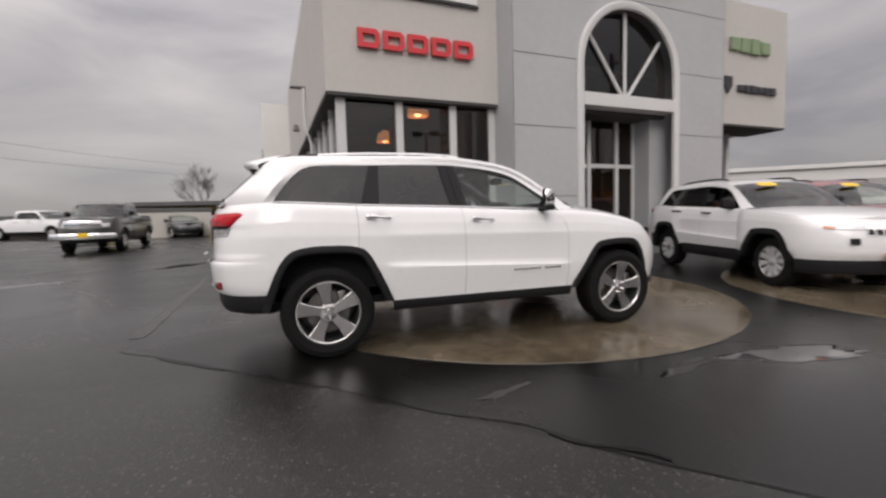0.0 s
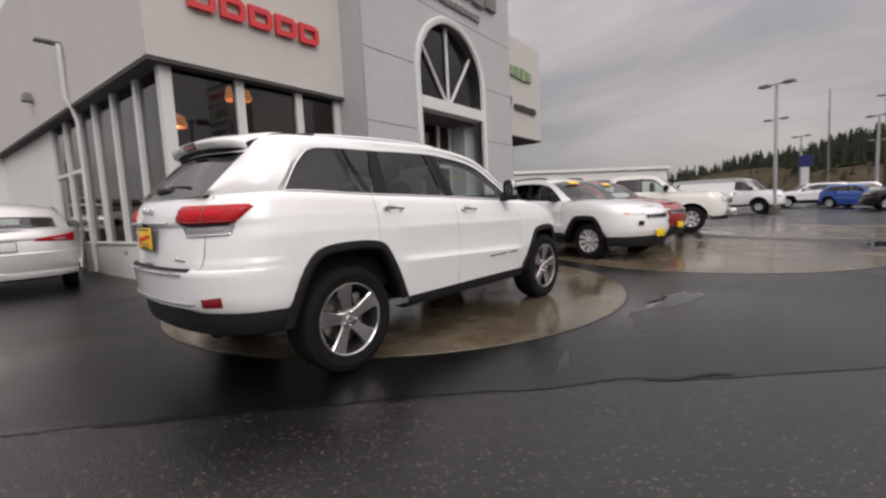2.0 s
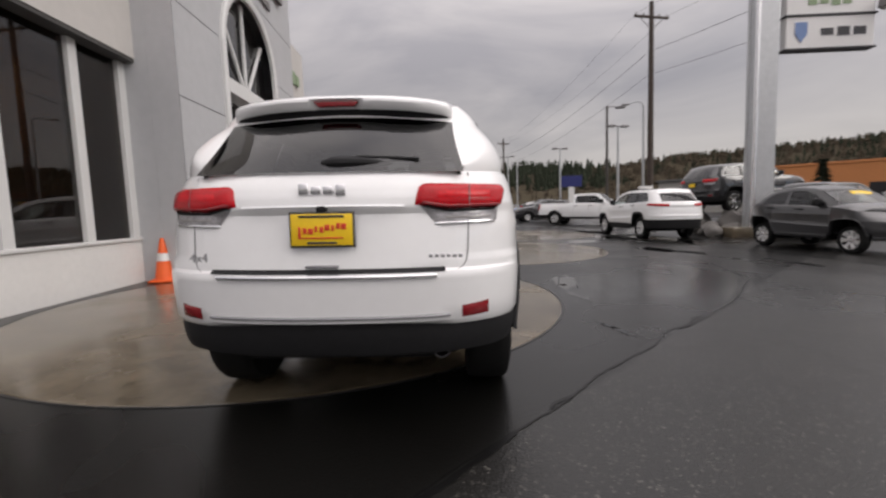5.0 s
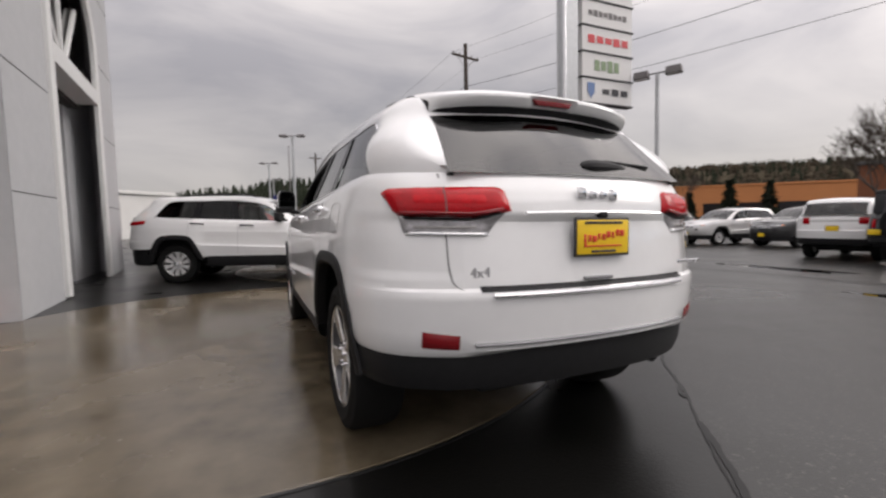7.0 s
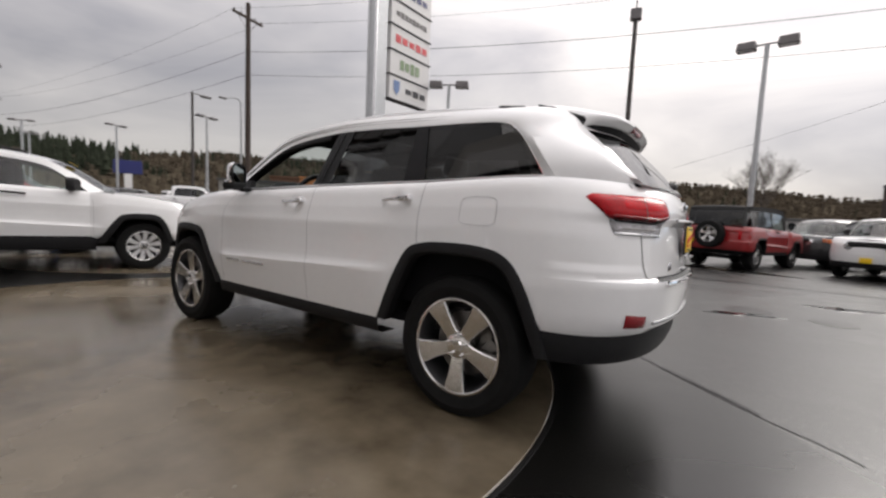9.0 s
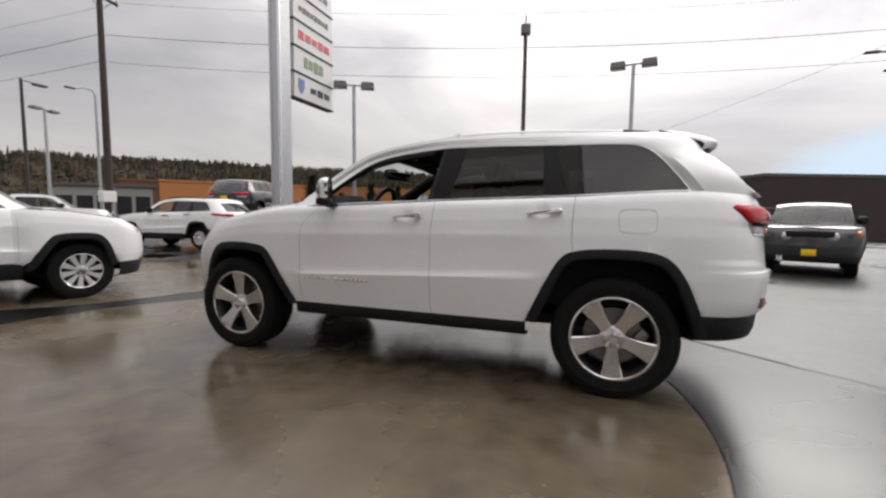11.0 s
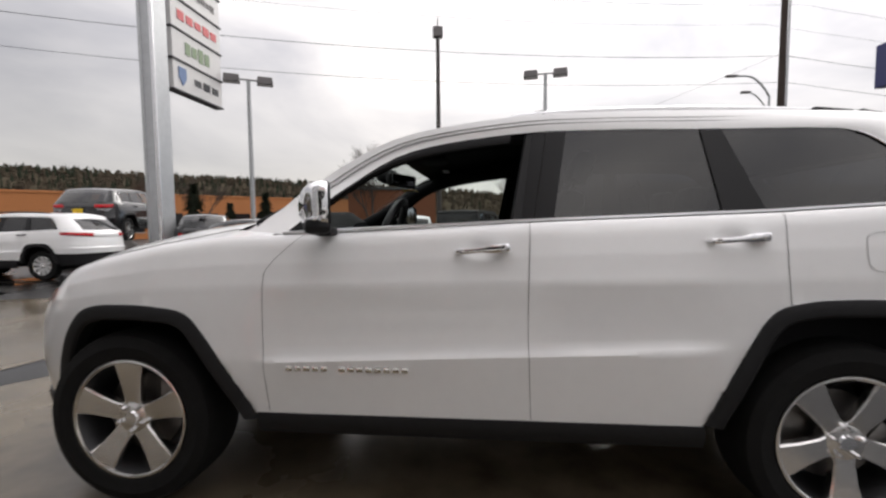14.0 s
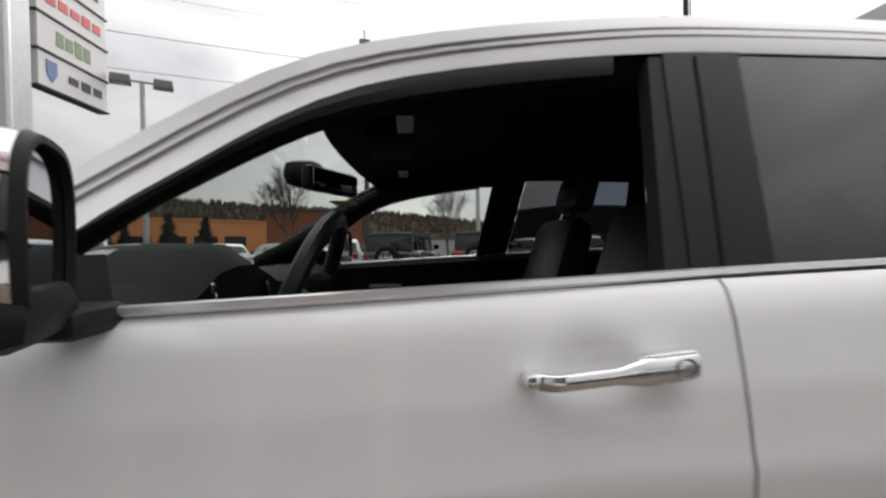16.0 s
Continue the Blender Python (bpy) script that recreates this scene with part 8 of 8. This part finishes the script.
hall("open_shed", -13.5, 38.0, 168, 14, 8, 1.9, mat("dark_shed_wall", (0.16, 0.145, 0.13), 0.85, var=0.2, scale=0.4), "low dark open-fronted shed behind parked trucks", 0.5, openings=[(2 + 3.2 * k, 4 + 3.2 * k, 0.3, 1.7, DARKWIN) for k in range(4)], z0=-0.1)
hall("yellow_hall", -27.5, 39.0, 168, 8, 8, 2.0, YELLOWWALL, "small ochre hall beyond the parked trucks", 0.4, z0=-0.1)
box_store = hall("shipping_container", -7.4, 29.2, 190, 5.2, 2.4, 2.1, mat("pale_container_paint", (0.50, 0.48, 0.44), 0.6, var=0.1), "pale steel shipping container by the ochre hall", 0.0, z0=-0.1)
for k in range(24):
    part("container_rib", span(0.12 + 0.21 * k, 0.22 + 0.21 * k, -0.03, -0.001, 0.1, 2.0), mat("pale_container_paint", (0, 0, 0)), box_store, smooth=False)
hall("service_building", 19.0, 26.0, -38, 30, 10, 3.4, WHITEWALL, "long low white service building with a flat roof", 0.2, openings=[(5.0 + 4.2 * k, 8.2 + 4.2 * k, 0.4, 2.6, mat("grey_roller_door", (0.38, 0.37, 0.36), 0.6, var=0.05)) for k in range(5)], roof=WHITEWALL)

# ---- hills and woods ----
def ridge_h(a):
    """Height of the far wooded ridge by compass angle in degrees from east, southwards."""
    return table(a, [(-60, 5), (-34, 8), (-16, 9), (-8, 17), (-3, 19), (0, 21), (3, 25), (10, 26), (16, 24), (20, 25), (26, 29), (45, 30), (60, 29), (75, 26), (88, 22), (98, 16), (112, 12), (150, 9), (200, 6), (240, 5), (300, 4)])


rws = []
for a in range(-60, 301, 4):
    c, s_ = math.cos(radians(-a)), math.sin(radians(-a))
    rws.append([Vector((r * c, r * s_, -3 + ridge_h(a) * k)) for r, k in ((150, 0.0), (200, 0.35), (255, 0.85), (300, 1.0), (420, 0.8), (700, -0.2))])
hill = tagged(part("backdrop", grid(rws), BRUSH), "wooded hillside far behind the car park", "hill", kind="structure")


def conifer_mesh(bm, x, y, z, h, r, rnd, seg=7, tiers=6):
    """A ragged spruce of drooping tiers round a thin trunk."""
    for t in range(tiers):
        f = t / tiers
        zc = z + h * (0.10 + 0.86 * f)
        rr = r * (1 - f) ** 0.85 + 0.05 * r
        top = bm.verts.new((x + rnd.uniform(-0.05, 0.05) * r, y, zc + h * 0.30 * (1 - 0.5 * f)))
        ring = []
        for k in range(seg):
            a = 2 * math.pi * (k + rnd.random() * 0.6) / seg
            q = rr * rnd.uniform(0.55, 1.15)
            ring.append(bm.verts.new((x + q * math.cos(a), y + q * math.sin(a), zc - h * 0.05 * rnd.random())))
        for k in range(seg):
            bm.faces.new((top, ring[k], ring[(k + 1) % seg]))


rnd = random.Random(11)
bm = bmesh.new()
for i in range(3600):
    a = rnd.uniform(-16, 70) if i < 2700 else rnd.uniform(70, 250)
    r = rnd.uniform(210, 330)
    thick = noise.noise(Vector((a * 0.09, r * 0.01, 2.0)))
    if thick < -0.2:
        continue
    x, y = r * math.cos(radians(-a)), r * math.sin(radians(-a))
    k = np.interp(r, [150, 200, 255, 300, 420], [0, 0.35, 0.85, 1.0, 0.8])
    h = rnd.uniform(4.5, 10.5) * (1.0 if a < 20 else 0.55)
    if a > 20 and rnd.random() < 0.3:
        continue
    conifer_mesh(bm, x, y, -3 + ridge_h(a) * k - 0.5, h, h * rnd.uniform(0.16, 0.26), rnd, 6, 5)
woods = tagged(part("conifer_wood", bm, CONIFER, smooth=False), "dark conifer wood along the far ridge", "trees", kind="stuff")
bm = bmesh.new()
for i in range(3600):
    a = rnd.uniform(18, 110) if i < 2800 else rnd.uniform(-12, 260)
    r = rnd.uniform(170, 320)
    x, y = r * math.cos(radians(-a)), r * math.sin(radians(-a))
    k = np.interp(r, [150, 200, 255, 300, 420], [0, 0.35, 0.85, 1.0, 0.8])
    h = rnd.uniform(2.5, 5.5)
    conifer_mesh(bm, x, y, -3.6 + ridge_h(a) * k, h, h * rnd.uniform(0.35, 0.6), rnd, 7, 3)
tagged(part("winter_wood", bm, mat("brown_winter_wood", (0.064, 0.052, 0.038), 0.95, var=0.4, scale=0.2, spec=0.0), smooth=False), "brown leafless wood covering the hillside", "trees", kind="stuff")
bm = bmesh.new()
for i in range(900):
    a = rnd.uniform(-10, 260)
    r = rnd.uniform(120, 260)
    x, y = r * math.cos(radians(-a)), r * math.sin(radians(-a))
    k = np.interp(r, [100, 150, 200, 255, 300], [0, 0, 0.35, 0.85, 1.0])
    h = rnd.uniform(2.0, 5.0)
    z = -3 + ridge_h(a) * k
    if True:
        for j in range(9):
            d = Vector((rnd.uniform(-0.35, 0.35), rnd.uniform(-0.35, 0.35), 1)).normalized()
            p0 = Vector((x, y, z + h * 0.1 * j * 0.6))
            p1 = p0 + d * h * rnd.uniform(0.4, 0.8)
            w = Vector((0.12, 0.05, 0))
            vs = [bm.verts.new(p0 - w), bm.verts.new(p0 + w), bm.verts.new(p1)]
            bm.faces.new(vs)
            w2 = Vector((0.05, -0.12, 0))
            vs = [bm.verts.new(p0 - w2), bm.verts.new(p0 + w2), bm.verts.new(p1)]
            bm.faces.new(vs)
brush = tagged(part("winter_brushwood", bm, TWIG, smooth=False), "brown leafless brushwood on the hillside", "trees", kind="stuff")


def bare_tree(x, y, h, seed, label="bare grey winter tree with fine branches"):
    """Trunk, limbs and many fine twigs grown by forking."""
    rn = random.Random(seed)
    root = thing("bare_tree", upright(x, y, 0), label, "tree", "bare trees")
    limbs, twigs = bmesh.new(), bmesh.new()

    def grow(p, d, ln, r, depth):
        mid = p + d * ln * 0.5 + Vector((rn.uniform(-1, 1), rn.uniform(-1, 1), rn.uniform(-0.3, 0.6))) * ln * 0.06
        q = p + d * ln
        add_tube(limbs if depth < 3 else twigs, [p, mid, q], [r, r * 0.8, r * 0.6], 7 if depth < 2 else 4, cap=False)
        if depth >= 6 or r < 0.005:
            return
        for k in range(2 if depth < 1 else 3 if rn.random() < 0.6 else 2):
            nd = (d + Vector((rn.uniform(-1, 1), rn.uniform(-1, 1), rn.uniform(-0.25, 0.55))) * (0.55 + 0.07 * depth)).normalized()
            grow(p.lerp(q, rn.uniform(0.6, 1.0)), nd, ln * rn.uniform(0.62, 0.82), r * rn.uniform(0.48, 0.66), depth + 1)
        grow(q, (d + Vector((rn.uniform(-0.2, 0.2), rn.uniform(-0.2, 0.2), 0.1))).normalized(), ln * 0.75, r * 0.62, depth + 1)

    grow(Vector((0, 0, -0.3)), Vector((0, 0, 1)), h * 0.26, h * 0.015, 0)
    part("trunk", limbs, BARK, root)
    part("crown", twigs, TWIG, root, "fine bare twigs", smooth=False)
    return root


bare_tree(-3.5, -40.0, 9.0, 4)
bare_tree(10.0, -36.5, 10.5, 5)
bare_tree(33.0, -46.0, 9.0, 6)
bare_tree(46.0, -52.0, 10.0, 7)
bare_tree(-24.0, -34.0, 8.0, 8)
bare_tree(-12.0, 52.0, 9.0, 9)


def conifer(x, y, h, seed):
    rn = random.Random(seed)
    root = thing("conifer", upright(x, y, 0), "small dark green conifer by the roadside", "tree", "small conifers")
    part("trunk", tube([(0, 0, -0.2), (0, 0, h * 0.9)], [h * 0.022, h * 0.006], 8), BARK, root)
    bm = bmesh.new()
    for i in range(420):
        f = rn.random() ** 1.2
        z = h * (0.08 + 0.9 * f)
        a = rn.uniform(0, 2 * math.pi)
        r = h * 0.26 * (1 - f) * rn.uniform(0.5, 1.05) + 0.03
        c = Vector((r * math.cos(a), r * math.sin(a), z))
        d = Vector((math.cos(a), math.sin(a), -0.35)).normalized() * h * rn.uniform(0.05, 0.10)
        s_ = Vector((-math.sin(a), math.cos(a), rn.uniform(-0.4, 0.4))).normalized() * h * 0.022
        vs = [bm.verts.new(c - d - s_), bm.verts.new(c - d + s_), bm.verts.new(c + d + s_ * 0.3), bm.verts.new(c + d - s_ * 0.3)]
        bm.faces.new(vs)
        vs = [bm.verts.new(c - d + Vector((0, 0, h * 0.02))), bm.verts.new(c - d - Vector((0, 0, h * 0.03))), bm.verts.new(c + d)]
        bm.faces.new(vs)
    part("needle_crown", bm, CONIFER, root, "dark green needles", smooth=False)
    return root


for i, (x, y, h) in enumerate(((25.2, -33.5, 5.2), (20.2, -36.5, 4.6), (18.0, -38.2, 4.4), (22.8, -35.0, 3.6), (36.0, -34.0, 5.0))):
    conifer(x, y, h, 20 + i)


# ---- standing water on the asphalt ----
WATER = mat("standing_water", (0.006, 0.006, 0.006), 0.015, spec=0.5)
for i, (x, y, a, b, yaw) in enumerate(((2.05, -2.22, 0.62, 0.16, -12), (1.05, -2.1, 0.30, 0.07, 10), (-0.42, -2.02, 0.20, 0.05, 20), (-2.75, -4.05, 0.42, 0.13, 25), (-4.0, -5.9, 0.5, 0.16, 10), (6.4, -5.75, 0.9, 0.35, 20),
                                       (9.4, -4.6, 0.9, 0.4, -30), (11.2, -6.0, 1.2, 0.4, 10), (10.2, -7.4, 1.5, 0.5, 15), (3.6, -6.9, 0.35, 0.16, 0), (4.6, -6.2, 0.3, 0.10, 15), (8.2, -7.6, 0.8, 0.25, -10), (-1.2, -6.8, 0.7, 0.2, 5), (2.2, -9.5, 1.4, 0.4, 0), (-2.2, -11.6, 1.3, 0.35, -8), (14.5, -6.6, 1.6, 0.6, 10), (-4.6, 7.5, 0.9, 0.3, 60), (-6.5, 5.5, 0.8, 0.25, 30))):
    ring = []
    for k in range(44):
        t = 2 * math.pi * k / 44
        q = 1 + 0.75 * noise.noise(Vector((1.1 * math.cos(t), 1.1 * math.sin(t), i * 3.7))) + 0.35 * noise.noise(Vector((3.2 * math.cos(t), 3.2 * math.sin(t), i * 5.1)))
        ring.append(Vector((a * q * math.cos(t), b * q * math.sin(t), 0.0)))
    rows_ = [[Vector((p.x * f, p.y * f, 0.0042)) for p in ring + ring[:1]] for f in (0.02, 0.5, 0.9)] + [[Vector((p.x, p.y, 0.001)) for p in ring + ring[:1]]]
    ob = part("puddle", grid(rows_), WATER, smooth=False)
    ob.matrix_world = on_ground(x, y, yaw)
    tagged(ob, "shallow rain puddle on the dark asphalt", "puddle", "puddles", kind="structure")
